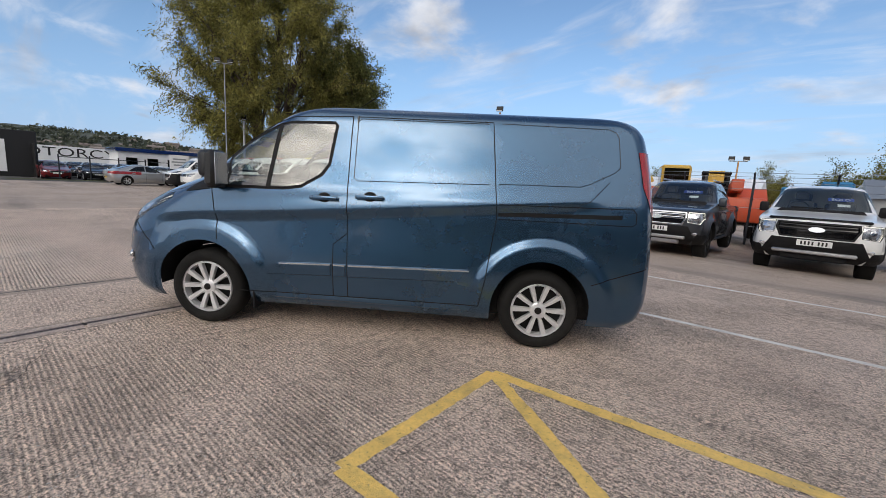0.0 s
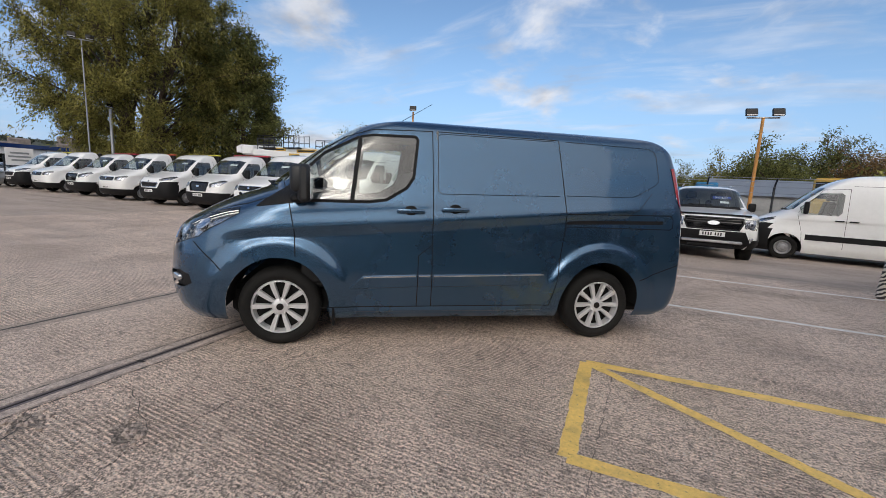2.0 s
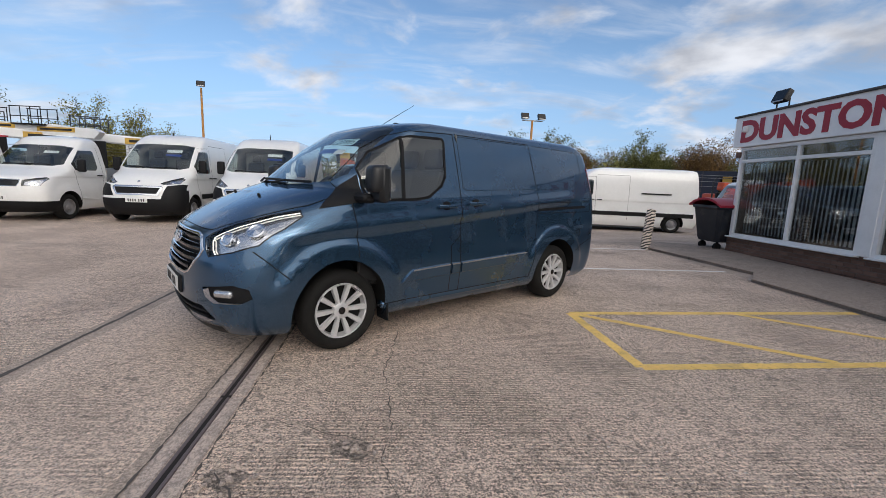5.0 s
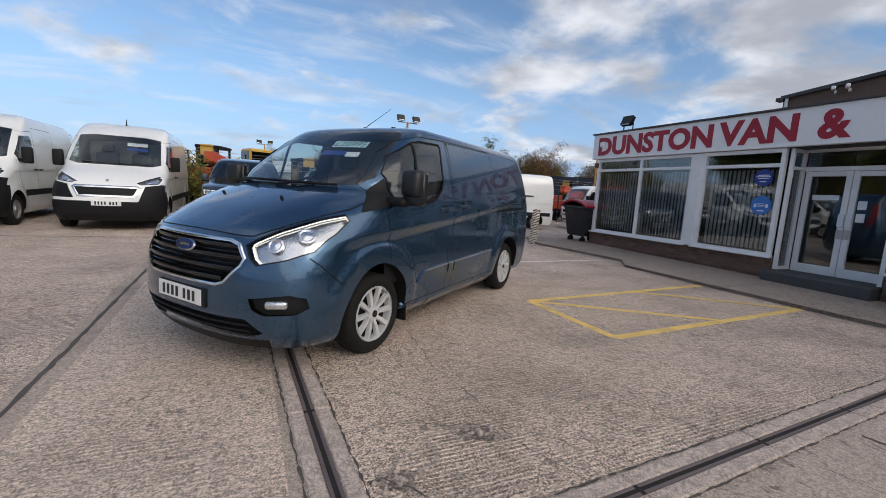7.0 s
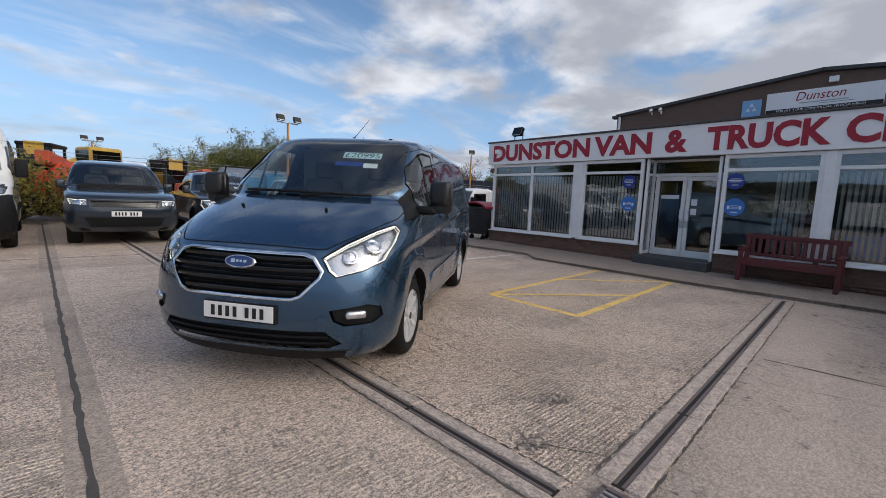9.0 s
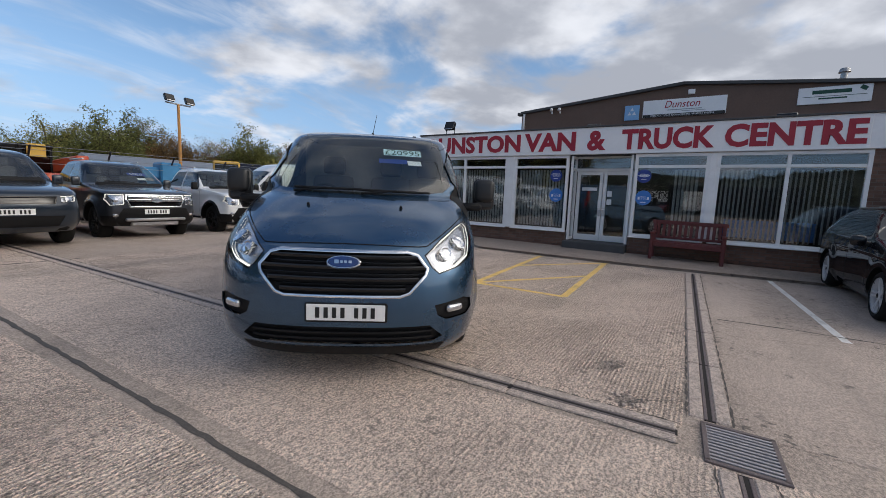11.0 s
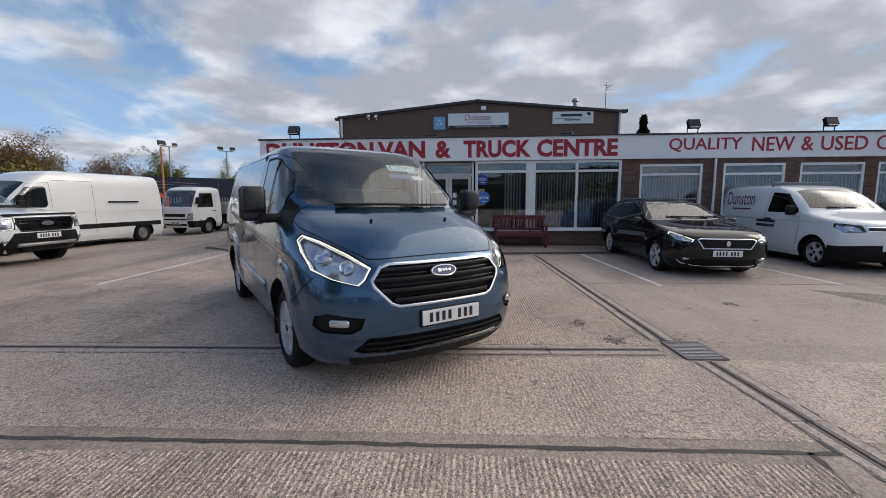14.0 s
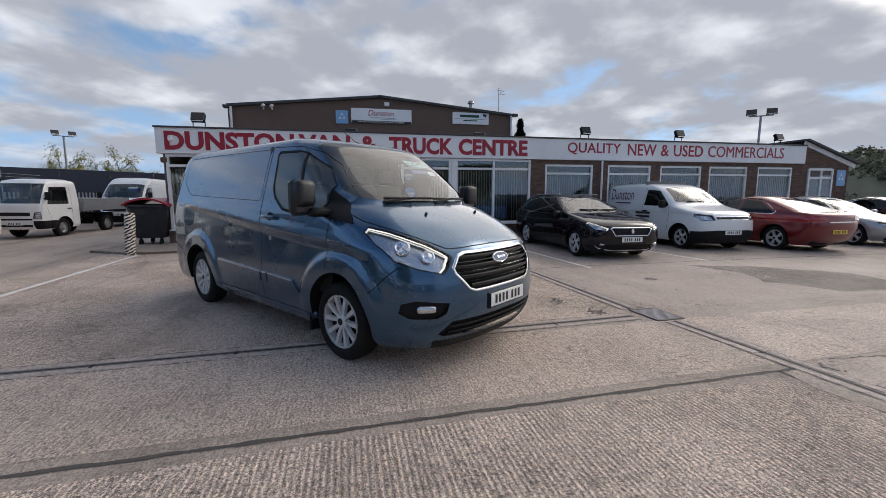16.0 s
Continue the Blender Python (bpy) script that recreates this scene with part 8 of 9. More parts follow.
# small white van with sign writing
def spec_smallvan():
    return dict(
        paint="white", axles=(1.39, -1.39), wheel=(0.325, 0.205, "alloy5", 0.21), track=1.55, arch=0.065, van=-0.25, cabin=(0.45, 1.12),
        front=[(0.2, 2.05), (0.35, 2.18), (0.6, 2.22), (0.8, 2.21), (0.95, 2.15), (1.03, 2.02), (1.10, 1.72), (1.17, 1.40), (1.22, 1.24), (1.4, 0.97), (1.68, 0.50), (1.78, 0.2), (1.84, -0.3)],
        rear=[(0.2, -2.1), (0.4, -2.2), (1.2, -2.18), (1.7, -2.1), (1.84, -1.9)],
        half=[(0.2, 0.85), (0.4, 0.91), (0.8, 0.925), (1.1, 0.915), (1.4, 0.86), (1.68, 0.79), (1.78, 0.72), (1.84, 0.45)],
        cf=[(0.2, 0.42), (0.8, 0.48), (1.1, 0.6), (1.25, 0.42), (1.84, 0.3)], pf=2.9, cr=((0, 0.12),), zs=zlist(0.2, 0.92, 1.25, 1.68, 1.84, (12, 20, 12, 7)), crease=0.98,
        windows=[("windscreen", [(-0.76, 1.27), (0.76, 1.27), (0.66, 1.66), (0.4, 1.71), (-0.4, 1.71), (-0.66, 1.66)], "F", "glass"), ("door_window", [(0.90, 1.16), (0.88, 1.24), (0.45, 1.60), (-0.05, 1.64), (-0.08, 1.16)], "S", "glass_dark")],
        front_cuts=[([(-0.98, 0.52), (-0.9, 0.2), (0.9, 0.2), (0.98, 0.52), (0.5, 0.56), (-0.5, 0.56)], "plastic", "bumper", -0.004, None), ([(-0.52, 0.92), (0.52, 0.92), (0.52, 0.83), (-0.52, 0.83)], "gloss_black", "grille", 0.015, (0.014, "chrome"))],
        headlights=[[(0.54, 0.82), (0.84, 0.80), (0.90, 0.90), (0.88, 0.98), (0.58, 0.95)]], gaps=[[(0.96, 1.15), (0.92, 0.45)], [(-0.12, 1.68), (-0.14, 0.4)]], handles=[(-0.0, 1.0)], mirror=(0.80, 0, 1.22, 0.22), plates=[(0.50, 0, 1)],
        wipers=(((-0.5, 1.295), (0.1, 1.29)),))


sv, sv_sh = build_vehicle("small_van", pose(3.15, -5.95, 0, 0, 0, 180), "white small delivery van with purple sign writing", "van", spec_smallvan(), "cars by the shop front")
M["purple"] = pbr("purple_vinyl", (0.13, 0.01, 0.09), 0.4)
side_m = Matrix.Translation((-1.05, -0.93, 1.34)) @ Matrix.Rotation(radians(90), 4, "X")
part("script_lettering", shifted(fitted(text_mesh("Dunston", 0.3, shear=0.25), -0.62, 0.52, -0.02, 0.33), dz=0.004), M["purple"], sv, m=side_m)
part("script_bar", boxes(((0.0, -0.12, 0), (0.75, 0.035, 0.006))), M["purple"], sv, m=side_m)
for py_ in (-0.40, -0.51):
    part("phone_bar", boxes(((0.95, py_, 0), (0.62, 0.06, 0.006))), M["seat"], sv, m=side_m)


# saloons
def spec_saloon(paint):
    return dict(
        paint=paint, axles=(1.36, -1.36), wheel=(0.325, 0.215, "alloy5", 0.215), track=1.58, arch=0.055, cabin=(0.2, 0.95),
        front=[(0.18, 2.1), (0.35, 2.22), (0.55, 2.28), (0.70, 2.24), (0.80, 2.02), (0.88, 1.6), (0.96, 1.12), (1.02, 0.95), (1.25, 0.5), (1.40, 0.05), (1.45, -0.2), (1.48, -0.45)],
        rear=[(0.18, -2.1), (0.35, -2.25), (0.7, -2.36), (0.95, -2.34), (1.02, -2.28), (1.06, -2.05), (1.2, -1.62), (1.38, -1.05), (1.45, -0.75), (1.48, -0.5)],
        half=[(0.18, 0.80), (0.35, 0.89), (0.6, 0.915), (0.85, 0.91), (0.98, 0.88), (1.2, 0.76), (1.38, 0.63), (1.44, 0.55), (1.48, 0.35)],
        cf=[(0.2, 0.5), (0.6, 0.55), (0.85, 0.7), (1.0, 0.42), (1.48, 0.3)], cr=[(0.2, 0.32), (0.9, 0.34), (1.05, 0.42), (1.2, 0.4), (1.48, 0.3)], pr=2.8, zs=zlist(0.18, 0.66, 1.08, 1.38, 1.48, (11, 26, 12, 6)), crease=0.84,
        windows=[("windscreen", [(-0.74, 1.02), (0.74, 1.02), (0.58, 1.36), (0.35, 1.40), (-0.35, 1.40), (-0.58, 1.36)], "F", "glass"), ("rear_window", [(-0.68, 1.10), (0.68, 1.10), (0.55, 1.36), (0.3, 1.40), (-0.3, 1.40), (-0.55, 1.36)], "R", "glass_dark"),
                 ("door_window", [(0.78, 0.99), (0.22, 1.34), (-0.18, 1.37), (-0.18, 0.99)], "S", "glass_dark"), ("rear_door_window", [(-0.25, 0.99), (-0.25, 1.37), (-0.75, 1.32), (-1.22, 1.05), (-1.18, 0.99)], "S", "glass_dark")],
        front_cuts=[([(-0.44, 0.68), (0.44, 0.68), (0.38, 0.50), (-0.38, 0.50)], "plastic", "grille", 0.03, (0.018, "chrome"))], headlights=[[(0.52, 0.66), (0.56, 0.58), (0.80, 0.60), (0.85, 0.72), (0.80, 0.75)]],
        waist=True, tails_back=[[(0.44, 0.82), (0.95, 0.78), (0.97, 0.92), (0.93, 0.97), (0.5, 0.95)]], gaps=[[(0.85, 0.95), (0.82, 0.35)], [(-0.22, 1.38), (-0.2, 0.32)], [(-1.2, 1.0), (-1.05, 0.7)]], handles=[(0.0, 0.84), (-0.95, 0.86)], handle_mat=paint,
        mirror=(0.70, 0, 0.99, 0.15), mirror_mat=paint, plates=[(0.5, 0, 1), (0.55, 0, -1)])


build_vehicle("saloon_car", pose(2.5, -8.38, 0, 0, 0, 2), "deep red saloon car parked nose to the showroom", "car", spec_saloon("red"), "cars by the shop front")
build_vehicle("saloon_car", pose(2.9, -12.0, 0, 0, 0, 180), "silver saloon car parked beside a red one", "car", spec_saloon("silver"), "cars by the shop front")
build_vehicle("saloon_car", pose(3.2, -15.7, 0, 0, 0, 182), "black saloon car at the end of the row", "car", spec_saloon("black"), "cars by the shop front")


# cab-over tipper
def tipper():
    S = dict(
        paint="white", axles=(0.0, -2.5), wheel=(0.36, 0.2, "steel", 0.2), track=1.45, arch=0.07, van=-0.75, cabin=(-0.15, 1.35),
        front=[(0.35, 0.98), (0.5, 1.06), (0.9, 1.10), (1.2, 1.07), (1.35, 1.02), (1.7, 0.86), (2.0, 0.68), (2.12, 0.5), (2.18, 0.2)],
        rear=[(0.35, -0.85), (0.6, -0.88), (2.05, -0.86), (2.18, -0.7)], half=[(0.35, 0.80), (0.5, 0.86), (1.2, 0.86), (1.6, 0.83), (2.0, 0.78), (2.1, 0.73), (2.18, 0.5)],
        cf=((0, 0.22),), cr=((0, 0.06),), pf=3.0, zs=zlist(0.35, 0.9, 1.3, 2.0, 2.18), crease=None,
        windows=[("windscreen", [(-0.80, 1.28), (0.80, 1.28), (0.75, 2.0), (-0.75, 2.0)], "F", "glass"), ("door_window", [(0.72, 1.25), (0.5, 1.88), (-0.3, 1.90), (-0.3, 1.25)], "S", "glass")],
        front_cuts=[([(-0.55, 0.98), (0.55, 0.98), (0.55, 0.82), (-0.55, 0.82)], "plastic", "grille", 0.02, (0.015, "white")), ([(-0.55, 0.52), (0.55, 0.52), (0.55, 0.44), (-0.55, 0.44)], "plastic", "intake", 0.02, None), ([(-0.58, 0.74), (0.58, 0.74), (0.58, 0.68), (-0.58, 0.68)], "plastic", "slot", 0.02, None), ([(0.60, 0.66), (0.95, 0.66), (0.95, 0.36), (0.60, 0.36)], "plastic", "bumper_corner", -0.004, None), ([(-0.60, 0.66), (-0.95, 0.66), (-0.95, 0.36), (-0.60, 0.36)], "plastic", "bumper_corner", -0.004, None)],
        headlights=[[(0.60, 0.72), (0.83, 0.72), (0.83, 1.0), (0.66, 0.96)]], gaps=[[(0.78, 1.25), (0.55, 0.6)], [(-0.45, 1.95), (-0.45, 0.6)]], handles=[(-0.3, 1.08)], mirror=(0.78, 0, 1.55, 0.3), plates=[(0.56, 0, 1)])
    o, sh = build_vehicle("tipper_truck", pose(11.0, 15.3, -0.25, 0, 0, 174), "white cab-over tipper truck with a silver drop-side bed", "truck", S)
    part("chassis_rail", boxes(((-2.0, 0, 0.72), (3.2, 0.8, 0.18), 0.02)), M["under"], o)
    part("load_bed", boxes(((-2.45, 0, 1.0), (3.0, 1.85, 0.1), 0.01)), M["galv"], o)
    for s in (1, -1):
        part("drop_side", boxes(((-2.45, s * 0.93, 1.24), (3.0, 0.05, 0.42), 0.008)), M["galv"], o)
    part("tailboard", boxes(((-3.95, 0, 1.24), (0.05, 1.85, 0.42), 0.008)), M["galv"], o)
    part("headboard", boxes(((-0.95, 0, 1.22), (0.06, 1.85, 0.5), 0.008)), M["galv"], o)
    return o


tipper()
copy_thing(boxer, pose(18.5, 15.2, -0.25, 0, 0, 182))

# ---------- trees ----------
def leafmat(name, col, var=0.5):
    m = bpy.data.materials.new(name)
    m.use_nodes = True
    t = m.node_tree
    L = t.links.new
    b = t.nodes["Principled BSDF"]
    g = t.nodes.new("ShaderNodeNewGeometry")
    co = t.nodes.new("ShaderNodeTexCoord")
    n = nd(t, "ShaderNodeTexNoise", Scale=0.45, Detail=4.0)
    L(co.outputs["Object"], n.inputs["Vector"])
    add = t.nodes.new("ShaderNodeMath"); add.operation = "ADD"
    L(g.outputs["Random Per Island"], add.inputs[0]); L(n.outputs["Fac"], add.inputs[1])
    r = t.nodes.new("ShaderNodeValToRGB")
    r.color_ramp.elements[0].position, r.color_ramp.elements[1].position = 0.35, 1.35 / 1.5
    r.color_ramp.elements[0].color = (*[c * (1 - var) for c in col], 1)
    r.color_ramp.elements[1].color = (min(1, col[0] * (1 + 1.4 * var)), min(1, col[1] * (1 + 1.1 * var)), col[2] * (1 + 0.5 * var), 1)
    sc = t.nodes.new("ShaderNodeMath"); sc.operation = "MULTIPLY"; sc.inputs[1].default_value = 0.66
    L(add.outputs[0], sc.inputs[0]); L(sc.outputs[0], r.inputs[0])
    L(r.outputs[0], b.inputs["Base Color"])
    b.inputs["Roughness"].default_value = 0.75
    b.inputs["Specular IOR Level"].default_value = 0.2
    tr = nd(t, "ShaderNodeBsdfTranslucent")
    L(r.outputs[0], tr.inputs["Color"])
    mx = t.nodes.new("ShaderNodeMixShader"); mx.inputs[0].default_value = 0.42
    L(b.outputs[0], mx.inputs[1]); L(tr.outputs[0], mx.inputs[2])
    L(mx.outputs[0], t.nodes["Material Output"].inputs["Surface"])
    return m


M["leaf_willow"] = leafmat("willow_leaves", (0.205, 0.205, 0.07))
M["leaf_dark"] = leafmat("dark_leaves", (0.125, 0.142, 0.056))
M["leaf_brown"] = leafmat("autumn_leaves", (0.16, 0.105, 0.05))
M["needles"] = leafmat("conifer_needles", (0.014, 0.028, 0.014), 0.4)


def tree(name, m, label, seed, height, spread, leaves, mat, leaf=(0.34, 0.11), droop=0.5, trunk_r=None, low=0.18, limbs=9, clump=1.3, tall=1.0, bare=False):
    """tree > trunk with limbs, crown of single leaves gathered round the twigs"""
    rng = np.random.default_rng(seed)
    root = thing(name, m, label, "tree")
    bm = bmesh.new()
    trunk_r = trunk_r or height * 0.028
    tips = []

    def limb(p, d, length, r, depth):
        n = 4
        q = Vector(p)
        dirn = Vector(d).normalized()
        for i in range(n):
            nd_ = (dirn + Vector(rng.normal(0, 0.16, 3)) + Vector((0, 0, 0.05))).normalized()
            e = q + nd_ * length / n
            tube(bm, q, e, r * (1 - 0.17 * i), r * (1 - 0.17 * (i + 1)), 6 if depth < 2 else 4, cap=False)
            if depth < 3 and i > 0:
                for _ in range(2 if depth < 2 else 1):
                    side = Vector(rng.normal(0, 1, 3)); side.z = abs(side.z) * 0.55
                    limb(e, nd_ * 0.6 + side.normalized() * 0.85, length * rng.uniform(0.42, 0.62), r * 0.45, depth + 1)
            if depth >= 1:
                tips.append((tuple(e), depth))
            q, dirn = e, nd_
        tips.append((tuple(q), depth))
    base = Vector((0, 0, 0))
    h0 = height * low
    tube(bm, base - Vector((0, 0, 0.3)), Vector((0, 0, h0)), trunk_r * 1.3, trunk_r, 10, cap=False)
    for k in range(limbs):
        a = 2 * math.pi * k / limbs + rng.uniform(-0.3, 0.3)
        up = rng.uniform(0.45, 1.5) * tall
        limb((0, 0, h0 * rng.uniform(0.6, 1.0)), (math.cos(a), math.sin(a), up), height * rng.uniform(0.42, 0.62) * (1.0 if up > 0.8 else spread), trunk_r * 0.55, 1)
    limb((0, 0, h0), (0.05, 0, 1), height * 0.62, trunk_r * 0.8, 1)
    part("trunk", bm, M["bark"], root, smooth=60)
    P = np.array([t_[0] for t_ in tips])
    if bare:
        P = P[rng.random(len(P)) < 0.5]
    idx = rng.integers(0, len(P), leaves)
    off = np.clip(rng.normal(0, 1, (leaves, 3)), -1.6, 1.6) * np.array([clump, clump, clump * 0.8]) * rng.uniform(0.3, 1.0, (leaves, 1))
    off[:, 2] -= droop * np.abs(rng.normal(0, 1, leaves)) * clump * 0.6
    C = P[idx] + off
    C[:, 2] = np.maximum(C[:, 2], 0.3)
    u = rng.normal(0, 1, (leaves, 3)); u[:, 2] -= droop
    u /= np.linalg.norm(u, axis=1)[:, None]
    w = np.cross(u, rng.normal(0, 1, (leaves, 3)))
    w /= np.linalg.norm(w, axis=1)[:, None]
    s = rng.uniform(0.6, 1.3, (leaves, 1))
    a, b = u * leaf[0] * s / 2, w * leaf[1] * s / 2
    V = np.stack([C - a, C + b, C + a, C - b], 1).reshape(-1, 3)
    F = np.arange(leaves * 4).reshape(-1, 4)
    me = bpy.data.meshes.new("crown")
    me.from_pydata(V.tolist(), [], F.tolist())
    me.materials.append(mat)
    o = new("crown", me)
    o.parent = root
    return root


def bough_tree(name, m, label, seed, profile, boughs, twigs, leaves, mat, leaf, trunk_r, sag=0.7, stems=4):
    """tree > trunk with stems, boughs and twigs; crown of leaves hung along every twig"""
    rng = np.random.default_rng(seed)
    root = thing(name, m, label, "tree")
    radius = smooth_curve(profile)
    top = profile[-1][0]
    bm = bmesh.new()
    lean = [Vector((math.cos(a), math.sin(a), 0)) * radius(top * 0.5) * 0.28 for a in [2 * math.pi * k / stems + rng.uniform(-0.4, 0.4) for k in range(stems)]]

    def stem(k, z):
        return lean[k] * (z / top) ** 0.8 * 1.5 + Vector((0.25 * math.sin(z * 0.6 + k), 0.25 * math.cos(z * 0.5 + 2 * k), z))
    for k in range(stems):
        zs_ = [top * 0.86 * i / 9 for i in range(10)]
        for z0, z1 in zip(zs_, zs_[1:]):
            f0, f1 = 1 - z0 / top, 1 - z1 / top
            tube(bm, stem(k, z0), stem(k, z1), trunk_r * f0, trunk_r * f1, 7, cap=False)
    A, D, ln = [], [], []
    for b in range(boughs):
        z = 1.2 + (top - 1.8) * ((b + rng.uniform(0, 1)) / boughs) ** 0.85
        a = b * 2.39996 + rng.uniform(-0.5, 0.5)
        r = radius(z) * rng.uniform(0.62, 0.97) * (1 + 0.13 * math.sin(3 * a + seed))
        tip = Vector((r * math.cos(a), r * math.sin(a), z))
        k = max(range(stems), key=lambda q: lean[q].dot(tip))
        start = stem(k, max(0.8, z * rng.uniform(0.42, 0.62)))
        mid = start.lerp(tip, 0.5) + Vector((0, 0, 0.10 * (tip - start).length))
        path = [start.lerp(mid, t).lerp(mid.lerp(tip, t), t) for t in [i / 6 for i in range(7)]]
        for i in range(6):
            w = trunk_r * 0.32 * (1 - z / top * 0.5)
            tube(bm, path[i], path[i + 1], w * (1 - i / 6.6), w * (1 - (i + 1) / 6.6), 5, cap=False)
        out = (tip - start).normalized()
        for _ in range(twigs):
            u = rng.uniform(0.35, 1.0) ** 0.8
            i = min(5, int(u * 6))
            p = path[i].lerp(path[i + 1], u * 6 - i)
            d = (out * 0.55 + Vector(rng.normal(0, 0.62, 3)) + Vector((0, 0, 0.28))).normalized()
            n = rng.uniform(0.9, 2.3) * (0.75 + 0.5 * radius(z) / 9)
            e = p + d * n
            tube(bm, p, e - Vector((0, 0, sag * 0.35 * n)), 0.028, 0.008, 4, cap=False)
            A.append(p); D.append(d); ln.append(n)
    part("trunk", bm, M["bark"], root, smooth=60)
    A, D, ln = np.array(A), np.array(D), np.array(ln)
    idx = rng.integers(0, len(A), leaves)
    q = rng.uniform(0.1, 1.15, leaves)
    C = A[idx] + D[idx] * (q * ln[idx])[:, None] + rng.normal(0, 1, (leaves, 3)) * 0.24
    C[:, 2] -= sag * ln[idx] * (0.4 * q ** 2) + np.abs(rng.normal(0, 0.25, leaves)) * sag
    C[:, 2] = np.maximum(C[:, 2], 0.3)
    u = D[idx] * 0.5 + rng.normal(0, 0.5, (leaves, 3)); u[:, 2] -= sag
    u /= np.linalg.norm(u, axis=1)[:, None]
    w = np.cross(u, rng.normal(0, 1, (leaves, 3)))
    w /= np.linalg.norm(w, axis=1)[:, None]
    sc = rng.uniform(0.6, 1.3, (leaves, 1))
    a, b = u * leaf[0] * sc / 2, w * leaf[1] * sc / 2
    V = np.stack([C - a, C + b, C + a, C - b], 1).reshape(-1, 3)
    me = bpy.data.meshes.new("crown")
    me.from_pydata(V.tolist(), [], np.arange(leaves * 4).reshape(-1, 4).tolist())
    me.materials.append(mat)
    new("crown", me).parent = root
    return root


bough_tree("willow_tree", pose(-39.7, 21.2, 0, 0, 0, 40), "large spreading willow with olive autumn leaves", 4, [(0, 3.8), (3.3, 5.6), (7, 7.4), (10.7, 9.6), (14, 9.6), (17, 7.6), (20, 5.0), (23, 1.0)], 112, 17, 235000, M["leaf_willow"], (0.30, 0.068), 0.42)
bough_tree("willow_tree", pose(-36.0, 27.2, 0, 0, 0, 10), "broad grey-green tree beside the willow", 9, [(0, 3.0), (3, 4.3), (7, 4.6), (10, 4.2), (13, 2.6), (14.6, 0.6)], 46, 16, 80000, M["leaf_dark"], (0.26, 0.10), 0.34, 0.35, 3)
t1 = tree("broadleaf_tree", pose(17.0, 66.0, 0), "tall green broadleaf tree beyond the yard", 11, 8.6, 0.7, 21000, M["leaf_dark"], (0.23, 0.13), 0.2, limbs=9, clump=0.62)
t2 = tree("broadleaf_tree", pose(27.0, 52.0, 0), "dense dark green tree beyond the fence", 12, 7.0, 0.8, 20000, M["leaf_dark"], (0.22, 0.12), 0.1, limbs=9, clump=0.6)
t3 = tree("bare_tree", pose(31.0, 47.0, 0), "thin autumn tree with few brown leaves", 13, 6.8, 0.8, 11000, M["leaf_brown"], (0.19, 0.10), 0.1, clump=0.7, bare=True)
t4 = tree("broadleaf_tree", pose(-38.0, 47.5, 0), "round green tree behind parked vans", 14, 7.2, 0.8, 20000, M["leaf_willow"], (0.22, 0.12), 0.1, limbs=9, clump=0.62)
for src, x, y, s, r in ((t1, 12.0, 70.0, 0.85, 70), (t1, 22.5, 64.0, 0.8, 150), (t2, 30.5, 58.0, 0.75, 40), (t2, 36.0, 60.0, 0.9, 200), (t3, 35.0, 50.0, 1.0, 60), (t3, 25.5, 57.0, 0.9, 140),
                        (t2, 8.5, 44.0, 0.82, 20), (t4, 6.0, 47.0, 0.7, 90), (t2, 2.5, 52.0, 0.62, 120), (t4, -2.5, 56.0, 0.6, 15), (t2, -31.0, 52.0, 0.65, 60), (t4, -29.5, 42.5, 0.8, 30),
                        (t3, 39.0, 44.0, 0.9, 10), (t2, 34.0, 46.5, 0.7, 250), (t4, 44.0, 32.0, 0.72, 33), (t4, 47.5, 29.0, 0.75, 80), 
                        (t3, 19.5, 58.0, 1.0, 200), (t2, 14.5, 60.0, 0.66, 75), (t4, 29.0, 64.0, 0.9, 300), (t2, 52.0, 48.0, 1.0, 10), (t2, -14.0, 60.0, 0.55, 44), (t4, -20.0, 58.0, 0.6, 75)):
    copy_thing(src, pose(x, y, gz(x, y) - 0.05, 0, 0, r) @ Matrix.Scale(s, 4))


def conifer():
    root = thing("conifer_tree", pose(34.0, -14.2, 0), "dark conifer showing above the roof", "tree")
    rng = np.random.default_rng(3)
    part("trunk", tubes(((0, 0, -0.2), (0, 0, 9.0), 0.25, 0.04, 8)), M["bark"], root, smooth=60)
    n = 9000
    z = 1.0 + 8.4 * rng.random(n) ** 0.8
    rad = (9.6 - z) * 0.24 * np.sqrt(rng.random(n)) * (0.75 + 0.35 * np.sin(z * 5))
    a = rng.random(n) * 2 * math.pi
    C = np.stack([rad * np.cos(a), rad * np.sin(a), z], 1)
    u = np.stack([np.cos(a), np.sin(a), -0.3 + 0 * a], 1) * 0.22 + rng.normal(0, 0.06, (n, 3))
    w = rng.normal(0, 0.07, (n, 3))
    V = np.stack([C - u, C + w, C + u, C - w], 1).reshape(-1, 3)
    me = bpy.data.meshes.new("crown")
    me.from_pydata(V.tolist(), [], np.arange(n * 4).reshape(-1, 4).tolist())
    me.materials.append(M["needles"])
    new("crown", me).parent = root


conifer()


